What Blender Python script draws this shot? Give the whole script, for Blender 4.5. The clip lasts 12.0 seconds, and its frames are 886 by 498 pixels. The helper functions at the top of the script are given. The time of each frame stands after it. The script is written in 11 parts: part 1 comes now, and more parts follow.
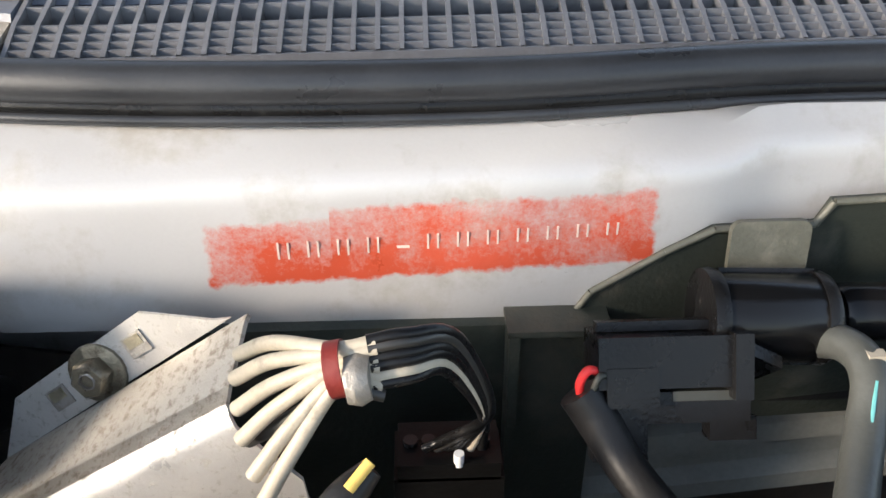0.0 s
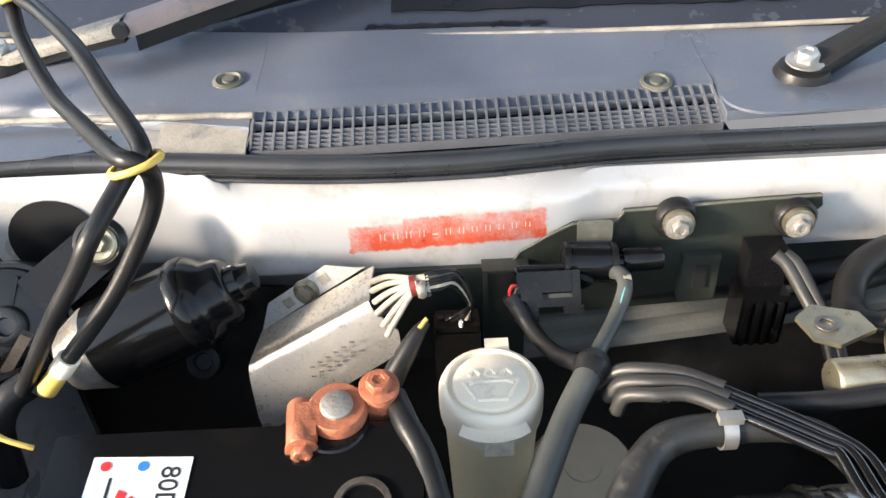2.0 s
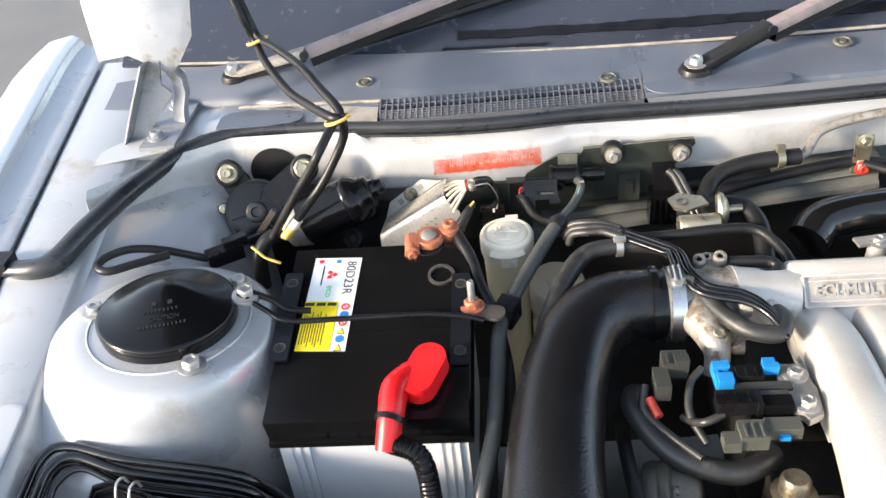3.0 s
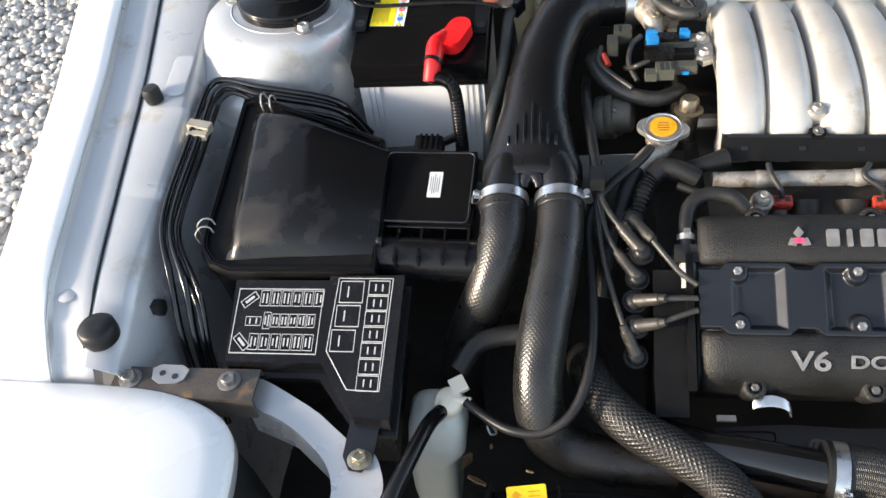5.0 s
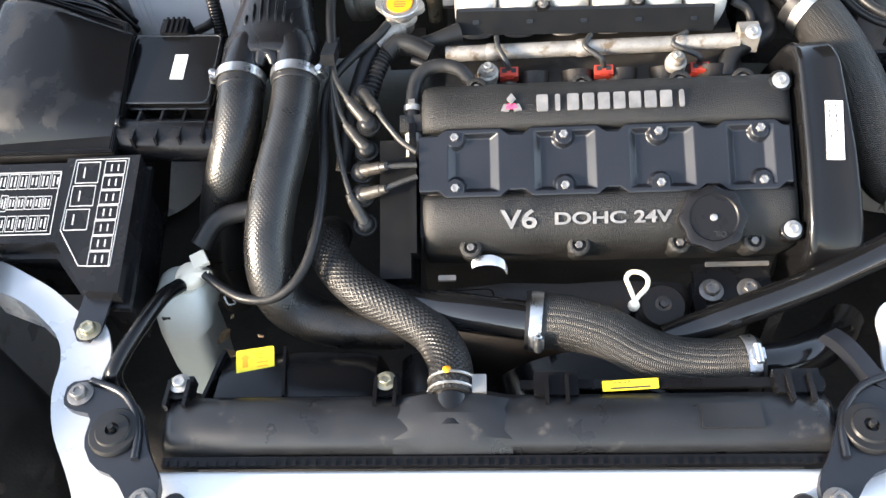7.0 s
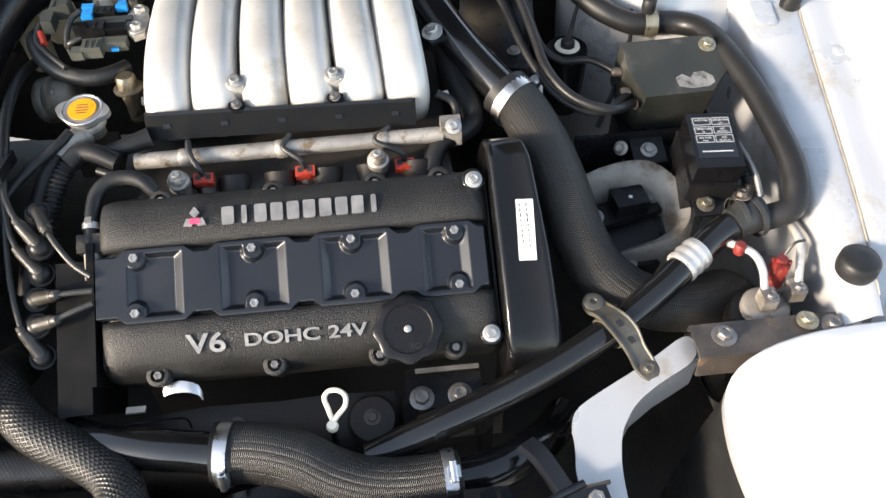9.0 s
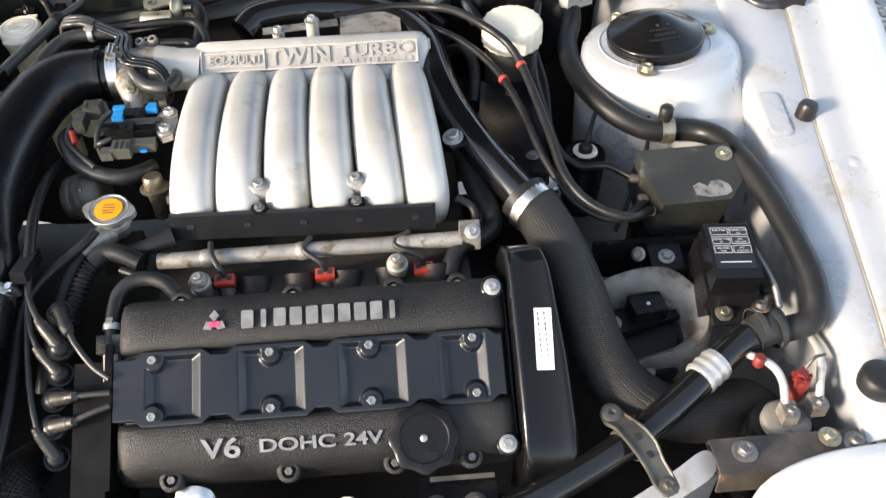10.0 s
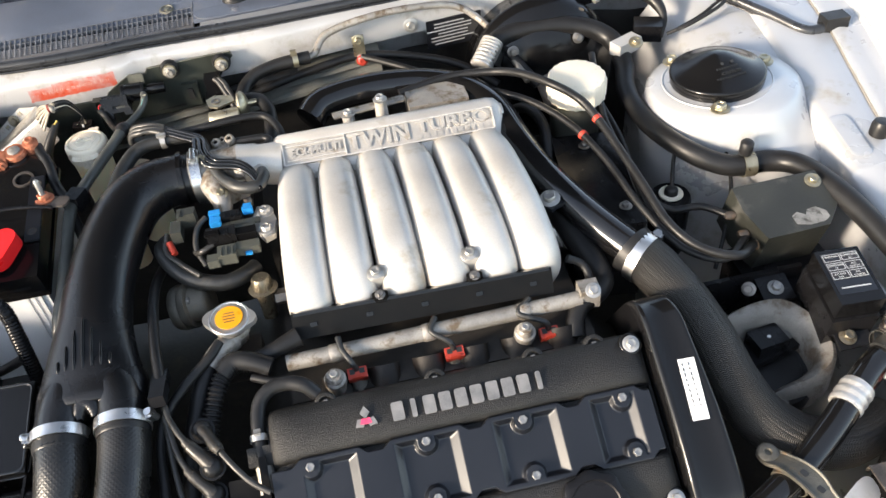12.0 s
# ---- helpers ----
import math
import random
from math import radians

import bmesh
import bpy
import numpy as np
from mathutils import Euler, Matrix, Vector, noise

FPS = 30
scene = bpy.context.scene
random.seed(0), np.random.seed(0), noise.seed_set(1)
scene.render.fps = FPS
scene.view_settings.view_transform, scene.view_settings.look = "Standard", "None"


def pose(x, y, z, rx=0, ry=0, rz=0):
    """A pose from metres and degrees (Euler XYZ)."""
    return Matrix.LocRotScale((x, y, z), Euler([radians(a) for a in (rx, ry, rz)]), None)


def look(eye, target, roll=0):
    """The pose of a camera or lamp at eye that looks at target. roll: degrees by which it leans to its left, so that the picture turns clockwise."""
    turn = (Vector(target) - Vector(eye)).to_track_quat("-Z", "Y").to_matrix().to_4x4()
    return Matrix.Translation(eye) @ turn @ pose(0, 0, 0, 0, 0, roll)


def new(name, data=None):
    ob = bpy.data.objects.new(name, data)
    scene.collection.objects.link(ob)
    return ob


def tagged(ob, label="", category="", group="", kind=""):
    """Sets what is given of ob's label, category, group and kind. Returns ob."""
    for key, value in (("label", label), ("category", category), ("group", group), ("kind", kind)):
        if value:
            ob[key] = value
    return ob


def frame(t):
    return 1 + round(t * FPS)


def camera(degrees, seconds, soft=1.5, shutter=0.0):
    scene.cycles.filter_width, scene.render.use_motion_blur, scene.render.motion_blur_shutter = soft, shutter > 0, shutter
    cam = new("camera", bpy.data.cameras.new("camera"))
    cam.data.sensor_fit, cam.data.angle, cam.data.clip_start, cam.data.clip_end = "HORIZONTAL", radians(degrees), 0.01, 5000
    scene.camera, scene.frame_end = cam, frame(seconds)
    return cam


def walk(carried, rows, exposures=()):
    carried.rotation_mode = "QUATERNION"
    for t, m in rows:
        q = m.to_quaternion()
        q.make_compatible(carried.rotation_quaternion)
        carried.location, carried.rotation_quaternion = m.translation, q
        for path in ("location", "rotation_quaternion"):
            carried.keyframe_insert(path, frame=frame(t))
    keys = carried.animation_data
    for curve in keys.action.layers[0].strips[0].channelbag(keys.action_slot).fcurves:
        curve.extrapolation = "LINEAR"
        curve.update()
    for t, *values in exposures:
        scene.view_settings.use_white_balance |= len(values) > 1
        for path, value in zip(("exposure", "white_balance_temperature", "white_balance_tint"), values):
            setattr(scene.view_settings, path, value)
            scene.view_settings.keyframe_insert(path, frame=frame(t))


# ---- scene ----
cam = camera(56.0, 12.0)
PATH = [
    (0, (0.0, -0.016, 1.028), (0.062, 1.677, -0.034), -0.3),
    (0.5, (0.009, -0.013, 1.026), (0.07, 1.667, -0.058), -0.0),
    (1, (-0.003, -0.024, 1.032), (0.067, 1.654, -0.053), 0.3),
    (1.5, (-0.002, -0.098, 1.09), (0.021, 1.561, -0.027), -2.1),
    (2, (-0.001, -0.25, 1.21), (0.005, 1.362, 0.027), -2.6),
    (2.5, (-0.002, -0.46, 1.284), (-0.076, 1.166, 0.12), -3.6),
    (2.7, (0.025, -0.543, 1.328), (-0.12, 1.084, 0.174), -5.4),
    (4.3, (0.05, -1.025, 1.521), (-0.176, 0.441, 0.179), -9.1),
    (4.5, (0.059, -1.048, 1.509), (-0.175, 0.388, 0.137), -8.4),
    (5, (0.091, -1.094, 1.484), (-0.199, 0.265, 0.045), -8.6),
    (5.5, (0.144, -1.133, 1.464), (-0.189, 0.164, -0.021), -9.5),
    (6, (0.207, -1.142, 1.459), (-0.099, 0.105, -0.075), -9.4),
    (6.5, (0.267, -1.149, 1.455), (0.02, 0.083, -0.1), -9.1),
    (7, (0.326, -1.152, 1.442), (0.182, 0.095, -0.115), -6.5),
    (7.5, (0.408, -1.14, 1.438), (0.367, 0.108, -0.124), -4.4),
    (7.7, (0.44, -1.13, 1.436), (0.451, 0.112, -0.132), -3.3),
    (9.3, (0.549, -1.041, 1.467), (0.665, 0.274, -0.036), -1.3),
    (9.5, (0.548, -1.037, 1.475), (0.659, 0.307, -0.001), -1.4),
    (10, (0.543, -1.024, 1.486), (0.638, 0.381, 0.066), -1.1),
    (10.5, (0.52, -1.017, 1.493), (0.577, 0.427, 0.11), -0.4),
    (11, (0.471, -0.99, 1.502), (0.502, 0.466, 0.131), -1.2),
    (11.5, (0.404, -0.968, 1.515), (0.492, 0.496, 0.155), -3.9),
    (12, (0.366, -0.971, 1.527), (0.565, 0.477, 0.162), -6.0),
]
EXPOSURES = [(0, 1.50, 6150, 10), (1.5, 1.53, 6150, 10), (2.0, 1.88, 6300, 10), (2.5, 1.93, 6300, 10), (4.5, 1.6, 6400, 10), (5.5, 1.78, 6450, 10), (6.5, 2.32, 6350, 10), (7.5, 2.55, 6350, 10), (9.5, 1.70, 6350, 10), (12, 1.72, 6400, 10)]
walk(cam, [(t, look(eye, target, roll)) for t, eye, target, roll in PATH], exposures=EXPOSURES)

from mathutils.bvhtree import BVHTree

# ---- world and sun: low warm sun from the car's right front, open sky ----
SUN_AZ, SUN_EL = radians(-114), radians(16)      # azimuth measured from +y towards +x
world = bpy.data.worlds.new("sky")
scene.world = world
world.use_nodes = True
wn = world.node_tree
sky = wn.nodes.new("ShaderNodeTexSky")
sky.sky_type, sky.sun_disc = "NISHITA", False
sky.sun_elevation, sky.sun_rotation = SUN_EL, SUN_AZ
sky.air_density, sky.dust_density, sky.ozone_density = 1.0, 1.0, 1.2
haze = wn.nodes.new("ShaderNodeHueSaturation")
haze.inputs["Saturation"].default_value = 0.62
wn.links.new(sky.outputs[0], haze.inputs["Color"])
wn.links.new(haze.outputs[0], wn.nodes["Background"].inputs[0])
wn.nodes["Background"].inputs[1].default_value = 0.15
sun = new("sun", bpy.data.lights.new("sun", "SUN"))
sun.data.energy, sun.data.angle, sun.data.color = 2.8, radians(9), (1.0, 0.82, 0.62)
sun_from = Vector((math.sin(SUN_AZ) * math.cos(SUN_EL), math.cos(SUN_AZ) * math.cos(SUN_EL), math.sin(SUN_EL)))
sun.matrix_world = look(sun_from * 10, (0, 0, 0))


# ---- materials ----
def mat(name, color, rough=0.5, metal=0.0, var=0.25, scale=25.0, bump=0.0, bscale=400.0, coat=0.0, dirt=None, dirt_scale=9.0, dirt_edge=0.58, spec=0.5, rvar=0.12):
    """A surface with two scales of colour change, uneven gloss, fine relief and, where wanted, patches of dirt."""
    m = bpy.data.materials.new(name)
    m.use_nodes = True
    nt = m.node_tree
    n, l = nt.nodes, nt.links
    b = n["Principled BSDF"]
    b.inputs["Metallic"].default_value = metal
    b.inputs["Coat Weight"].default_value = coat
    b.inputs["Coat Roughness"].default_value = 0.08
    b.inputs["Specular IOR Level"].default_value = spec
    tc = n.new("ShaderNodeTexCoord")
    big = n.new("ShaderNodeTexNoise")
    big.inputs["Scale"].default_value, big.inputs["Detail"].default_value = scale, 6
    fine = n.new("ShaderNodeTexNoise")
    fine.inputs["Scale"].default_value, fine.inputs["Detail"].default_value = bscale, 3
    l.new(tc.outputs["Object"], big.inputs["Vector"])
    l.new(tc.outputs["Object"], fine.inputs["Vector"])
    mixed = n.new("ShaderNodeMath")
    mixed.operation = "MULTIPLY_ADD"
    mixed.inputs[1].default_value = 0.35
    l.new(fine.outputs[0], mixed.inputs[0])
    l.new(big.outputs[0], mixed.inputs[2])
    ramp = n.new("ShaderNodeMapRange")
    ramp.inputs[1].default_value, ramp.inputs[2].default_value = 0.35, 1.0
    ramp.inputs[3].default_value, ramp.inputs[4].default_value = 1 - var, 1 + var
    l.new(mixed.outputs[0], ramp.inputs[0])
    mul = n.new("ShaderNodeMix")
    mul.data_type, mul.blend_type = "RGBA", "MULTIPLY"
    mul.inputs[0].default_value = 1.0
    mul.inputs[6].default_value = (*color, 1)
    l.new(ramp.outputs[0], mul.inputs[7])
    out = mul.outputs[2]
    rr = n.new("ShaderNodeMapRange")
    rr.inputs[1].default_value, rr.inputs[2].default_value = 0.3, 0.7
    rr.inputs[3].default_value, rr.inputs[4].default_value = max(0.02, rough - rvar), min(1, rough + rvar)
    l.new(big.outputs[0], rr.inputs[0])
    rough_out = rr.outputs[0]
    if dirt:
        dn = n.new("ShaderNodeTexNoise")
        dn.inputs["Scale"].default_value, dn.inputs["Detail"].default_value, dn.inputs["Roughness"].default_value = dirt_scale, 8, 0.65
        l.new(tc.outputs["Object"], dn.inputs["Vector"])
        edge = n.new("ShaderNodeMapRange")
        edge.inputs[1].default_value, edge.inputs[2].default_value = dirt_edge, dirt_edge + 0.14
        l.new(dn.outputs[0], edge.inputs[0])
        dm = n.new("ShaderNodeMix")
        dm.data_type = "RGBA"
        l.new(edge.outputs[0], dm.inputs[0])
        l.new(out, dm.inputs[6])
        dm.inputs[7].default_value = (*dirt, 1)
        out = dm.outputs[2]
        dr = n.new("ShaderNodeMix")
        l.new(edge.outputs[0], dr.inputs[0])
        l.new(rough_out, dr.inputs[2])
        dr.inputs[3].default_value = 0.85
        rough_out = dr.outputs[0]
    l.new(out, b.inputs["Base Color"])
    l.new(rough_out, b.inputs["Roughness"])
    if bump:
        bp = n.new("ShaderNodeBump")
        bp.inputs["Strength"].default_value, bp.inputs["Distance"].default_value = min(1.0, bump), 0.001
        l.new(fine.outputs[0], bp.inputs["Height"])
        l.new(bp.outputs[0], b.inputs["Normal"])
    return m


def woven(name, color, around, along, rough=0.5, depth=0.0012, spec=0.5, chevron=False):
    """Braided hose cover: diagonal strands from the sweep's own coordinates (u round, v along in metres)."""
    m = mat(name, color, rough, 0.0, 0.3, 30.0, spec=spec)
    n, l = m.node_tree.nodes, m.node_tree.links
    uv = n.new("ShaderNodeUVMap")
    sep = n.new("ShaderNodeSeparateXYZ")
    l.new(uv.outputs[0], sep.inputs[0])

    def op(kind, a, c, add=None):
        o = n.new("ShaderNodeMath")
        o.operation = kind
        for i, v in enumerate((a, c, add)):
            if v is None:
                continue
            if isinstance(v, (int, float)):
                o.inputs[i].default_value = v
            else:
                l.new(v, o.inputs[i])
        return o.outputs[0]

    u = op("MULTIPLY", sep.outputs[0], around * 2 * math.pi)
    v = op("MULTIPLY", sep.outputs[1], along)
    p = op("SINE", op("ADD", u, v), None)
    q = op("SINE", op("SUBTRACT", u, v), None)
    h = op("MAXIMUM", p, q)
    if chevron:
        fold = op("PINGPONG", op("MULTIPLY", sep.outputs[0], around * 2.0), 1.0)
        h = op("ADD", op("SINE", op("ADD", v, op("MULTIPLY", fold, 3.6)), None), op("MULTIPLY", op("ABSOLUTE", op("SUBTRACT", fold, 0.5), None), -1.6))
    bp = n.new("ShaderNodeBump")
    bp.inputs["Strength"].default_value, bp.inputs["Distance"].default_value = 1.0, depth
    l.new(h, bp.inputs["Height"])
    l.new(bp.outputs[0], n["Principled BSDF"].inputs["Normal"])
    return m


PAINT = mat("silver white paint", (0.47, 0.48, 0.495), 0.34, 0.3, 0.06, 12, 0.03, 900, coat=0.35, dirt=(0.36, 0.335, 0.295), dirt_scale=13, dirt_edge=0.56)
WHITE = mat("white body paint", (0.82, 0.82, 0.82), 0.3, 0.0, 0.03, 10, 0.0, coat=0.5)
PLASTIC = mat("black plastic", (0.008, 0.008, 0.009), 0.24, 0, 0.4, 18, 0.12, 600, dirt=(0.032, 0.030, 0.027), dirt_scale=45, dirt_edge=0.64, spec=0.22)
GLOSS = mat("glossy black plastic", (0.006, 0.006, 0.0065), 0.17, 0, 0.25, 9, 0.03, 500, rvar=0.07, spec=0.34)
SMEARED = mat("black plastic lid with dust smears", (0.006, 0.006, 0.0065), 0.15, 0, 0.25, 9, 0.02, 500, rvar=0.06, spec=0.30, dirt=(0.017, 0.018, 0.021), dirt_scale=7, dirt_edge=0.50)
MATTBLACK = mat("matt black moulding", (0.006, 0.006, 0.0062), 0.42, 0, 0.35, 30, 0.15, 600, spec=0.12, dirt=(0.022, 0.021, 0.019), dirt_scale=60, dirt_edge=0.66)
MOULDED = mat("leathery black moulded rubber", (0.008, 0.008, 0.0088), 0.27, 0, 0.3, 12, 0.35, 420, spec=0.45, rvar=0.06)
RUBBER = mat("black rubber", (0.013, 0.013, 0.0135), 0.42, 0, 0.3, 30, 0.12, 600, spec=0.32)
OLDRUBBER = mat("weathered grey rubber", (0.022, 0.0225, 0.022), 0.42, 0, 0.4, 25, 0.25, 500, dirt=(0.065, 0.061, 0.053), dirt_scale=45, dirt_edge=0.58)
CRACKLE = mat("black crackle paint", (0.0105, 0.0102, 0.0096), 0.48, 0, 0.75, 14, 1.0, 700, spec=0.42, dirt=(0.050, 0.045, 0.038), dirt_scale=520, dirt_edge=0.66)
BLACKPIPE = mat("black painted steel", (0.007, 0.007, 0.0075), 0.14, 0, 0.3, 20, 0.02, 300, coat=0.35, rvar=0.05)
SATIN = mat("satin black sheet", (0.008, 0.0092, 0.0128), 0.33, 0, 0.25, 15, 0.04, 800, spec=0.56, rvar=0.05, dirt=(0.035, 0.036, 0.038), dirt_scale=70, dirt_edge=0.66)
ALU = mat("cast aluminium", (0.56, 0.54, 0.505), 0.44, 0.38, 0.16, 16, 0.28, 520, dirt=(0.44, 0.385, 0.30), dirt_scale=13, dirt_edge=0.57, rvar=0.1)
ROUGHALU = mat("stained cast aluminium", (0.33, 0.31, 0.28), 0.5, 0.5, 0.35, 40, 0.5, 500, dirt=(0.15, 0.115, 0.08), dirt_scale=55, dirt_edge=0.51)
SHEETALU = mat("oxidised aluminium sheet", (0.58, 0.56, 0.525), 0.36, 0.45, 0.12, 60, 0.06, 1500, dirt=(0.40, 0.375, 0.33), dirt_scale=420, dirt_edge=0.54)
DUSTYALU = mat("dust-coated aluminium sheet", (0.36, 0.335, 0.295), 0.5, 0.35, 0.2, 40, 0.15, 1500, dirt=(0.25, 0.22, 0.18), dirt_scale=420, dirt_edge=0.50)
STEEL = mat("bright zinc steel", (0.46, 0.45, 0.43), 0.42, 0.8, 0.2, 60, 0.15, 900)
CLAMP = mat("stainless clamp band", (0.66, 0.655, 0.645), 0.33, 1.0, 0.1, 50, 0.05, 900)
BRASS = mat("yellow zinc steel", (0.40, 0.36, 0.26), 0.36, 0.85, 0.3, 70, 0.2, 900, dirt=(0.2, 0.14, 0.07), dirt_scale=60, dirt_edge=0.6)
BOLTGREY = mat("dull zinc bolt", (0.34, 0.335, 0.325), 0.42, 0.75, 0.3, 80, 0.25, 900)
MILK = mat("milky white plastic", (0.62, 0.63, 0.56), 0.42, 0, 0.06, 15, 0.1, 300, dirt=(0.5, 0.47, 0.4), dirt_scale=16, dirt_edge=0.62)
LINER = mat("dusty grey liner plastic", (0.012, 0.012, 0.012), 0.5, 0, 0.4, 12, 0.25, 300, dirt=(0.030, 0.029, 0.027), dirt_scale=14, dirt_edge=0.56)
DARKBOLT = mat("dull grey bolt", (0.22, 0.21, 0.20), 0.45, 0.8, 0.3, 80, 0.3, 900)
RUST = mat("rusty steel", (0.075, 0.064, 0.056), 0.5, 0.3, 0.6, 40, 0.5, 500, dirt=(0.25, 0.15, 0.08), dirt_scale=26, dirt_edge=0.56)
COPPER = mat("oxidised copper terminal", (0.42, 0.15, 0.08), 0.55, 0.35, 0.4, 60, 0.5, 500, dirt=(0.20, 0.09, 0.06), dirt_scale=60, dirt_edge=0.55)
RED = mat("red rubber cover", (0.62, 0.012, 0.014), 0.32, 0, 0.1, 20, 0.1, 400)
CREAM = mat("aged translucent plastic", (0.88, 0.77, 0.50), 0.42, 0, 0.06, 15, 0.1, 300, dirt=(0.55, 0.48, 0.33), dirt_scale=16, dirt_edge=0.64)
CREAM.node_tree.nodes["Principled BSDF"].inputs["Subsurface Weight"].default_value = 0.12
CREAM.node_tree.nodes["Principled BSDF"].inputs["Subsurface Scale"].default_value = 0.01
WHITECAP = mat("white plastic cap", (0.88, 0.79, 0.63), 0.45, 0, 0.06, 20, 0.15, 400, dirt=(0.55, 0.5, 0.4), dirt_scale=30, dirt_edge=0.6)
GREYWHITE = mat("pale grey battery case", (0.66, 0.68, 0.70), 0.4, 0, 0.05, 15, 0.1, 500)
LABELW = mat("white label paper", (0.75, 0.76, 0.76), 0.4, 0, 0.04, 30)
YELLOW = mat("yellow label", (0.86, 0.68, 0.02), 0.35, 0, 0.05, 30)
ORANGE = mat("orange cap label", (0.85, 0.36, 0.015), 0.35, 0.1, 0.15, 30)
PRINT = mat("grey white print", (0.42, 0.43, 0.44), 0.5, 0, 0.1, 60)
STAMP = mat("bare stroke of a stamped character", (0.60, 0.50, 0.44), 0.5, 0, 0.2, 200)
BLACKINK = mat("black ink", (0.02, 0.02, 0.02), 0.5)
REDINK = mat("red ink", (0.7, 0.03, 0.03), 0.5)
GREENINK = mat("green ink", (0.05, 0.6, 0.12), 0.5)
BLUEINK = mat("blue ink", (0.03, 0.2, 0.62), 0.5)
PINK = mat("pink enamel", (0.75, 0.07, 0.16), 0.35)
LETTER = mat("machined letter metal", (0.235, 0.23, 0.225), 0.48, 0.5, 0.3, 90, 0.3, 600)
BLUECON = mat("blue connector", (0.02, 0.22, 0.55), 0.4, 0, 0.1, 40)
GREYCON = mat("grey green connector", (0.040, 0.042, 0.036), 0.5, 0, 0.2, 40, 0.2, 500)
OLIVECON = mat("olive grey nylon", (0.072, 0.074, 0.062), 0.42, 0, 0.2, 40, 0.2, 500, dirt=(0.06, 0.058, 0.048), dirt_scale=90, dirt_edge=0.58)
BOOT = mat("worn brown-grey boot rubber", (0.030, 0.027, 0.023), 0.42, 0, 0.4, 60, 0.3, 500, dirt=(0.065, 0.052, 0.038), dirt_scale=70, dirt_edge=0.56)
REDCON = mat("red orange connector", (0.42, 0.045, 0.026), 0.45, 0, 0.15, 50)
OLIVE = mat("dark olive plate", (0.029, 0.034, 0.028), 0.45, 0.1, 0.35, 18, 0.25, 600, dirt=(0.085, 0.08, 0.062), dirt_scale=20, dirt_edge=0.56)
COWL = mat("sun-faded cowl plastic", (0.108, 0.122, 0.155), 0.36, 0, 0.35, 9, 0.15, 600, dirt=(0.19, 0.19, 0.195), dirt_scale=16, dirt_edge=0.58)
DUSTCOWL = mat("dust-caked cowl edge", (0.30, 0.275, 0.235), 0.6, 0, 0.4, 40, 0.3, 500, dirt=(0.15, 0.15, 0.155), dirt_scale=34, dirt_edge=0.52)
GLASSBAND = mat("black strip and grille reflection", (0.006, 0.006, 0.008), 0.35, 0, 0.4, 40, 0.1, 400, dirt=(0.03, 0.032, 0.038), dirt_scale=60, dirt_edge=0.62)
PLUGBLACK = mat("matt black nylon", (0.008, 0.008, 0.0085), 0.30, 0, 0.35, 60, 0.15, 900, dirt=(0.026, 0.025, 0.023), dirt_scale=160, dirt_edge=0.62, spec=0.28)
OLDSTEEL = mat("worn grey-brown steel", (0.105, 0.098, 0.082), 0.5, 0.45, 0.4, 60, 0.4, 600, dirt=(0.20, 0.13, 0.07), dirt_scale=50, dirt_edge=0.58)
BOXGREY = mat("dull grey-black paint", (0.025, 0.026, 0.022), 0.42, 0, 0.35, 14, 0.2, 600, dirt=(0.075, 0.073, 0.066), dirt_scale=22, dirt_edge=0.58)
DUSTOLIVE = mat("dust-coated olive steel", (0.11, 0.11, 0.088), 0.55, 0.1, 0.3, 60, 0.3, 700, dirt=(0.18, 0.17, 0.14), dirt_scale=60, dirt_edge=0.5)
GOLDNUT = mat("browned zinc nut", (0.22, 0.195, 0.145), 0.38, 0.8, 0.4, 120, 0.3, 900, dirt=(0.11, 0.085, 0.055), dirt_scale=120, dirt_edge=0.52)
DIRTYALU = mat("stained cast alloy", (0.22, 0.205, 0.185), 0.55, 0.2, 0.35, 40, 0.4, 500, dirt=(0.11, 0.085, 0.06), dirt_scale=26, dirt_edge=0.5)
DULLRED = mat("faded red plastic", (0.16, 0.017, 0.013), 0.5, 0, 0.2, 60, 0.2, 500, dirt=(0.14, 0.05, 0.04), dirt_scale=90, dirt_edge=0.55)
GRILLE = mat("weathered grille plastic", (0.135, 0.14, 0.155), 0.4, 0, 0.3, 30, 0.15, 600, dirt=(0.13, 0.125, 0.12), dirt_scale=40, dirt_edge=0.6)
GREYHOSE = mat("faded grey-green rubber", (0.066, 0.070, 0.066), 0.42, 0, 0.25, 30, 0.15, 600, dirt=(0.07, 0.072, 0.066), dirt_scale=40, dirt_edge=0.55)
BEIGEWIRE = mat("cream cable sheath", (0.42, 0.375, 0.295), 0.5, 0, 0.25, 60, 0.2, 700, dirt=(0.22, 0.20, 0.165), dirt_scale=70, dirt_edge=0.56)
GREYWIRE = mat("grey cable sheath", (0.032, 0.031, 0.029), 0.42, 0, 0.2, 40)
YELLOWWIRE = mat("yellow tie", (0.72, 0.50, 0.12), 0.5, 0, 0.2, 50)
TEAL = mat("teal stripe", (0.12, 0.36, 0.36), 0.5)
SILVERTAPE = mat("silver foil tape", (0.56, 0.545, 0.52), 0.35, 0.6, 0.15, 60, 0.9, 160)
# also colours the added sheets that stand for deep shade
UNDER = mat("grimy black underside and deep shade", (0.026, 0.024, 0.022), 0.62, 0, 0.6, 15, 0.5, 140, dirt=(0.06, 0.052, 0.044), dirt_scale=26, dirt_edge=0.56)
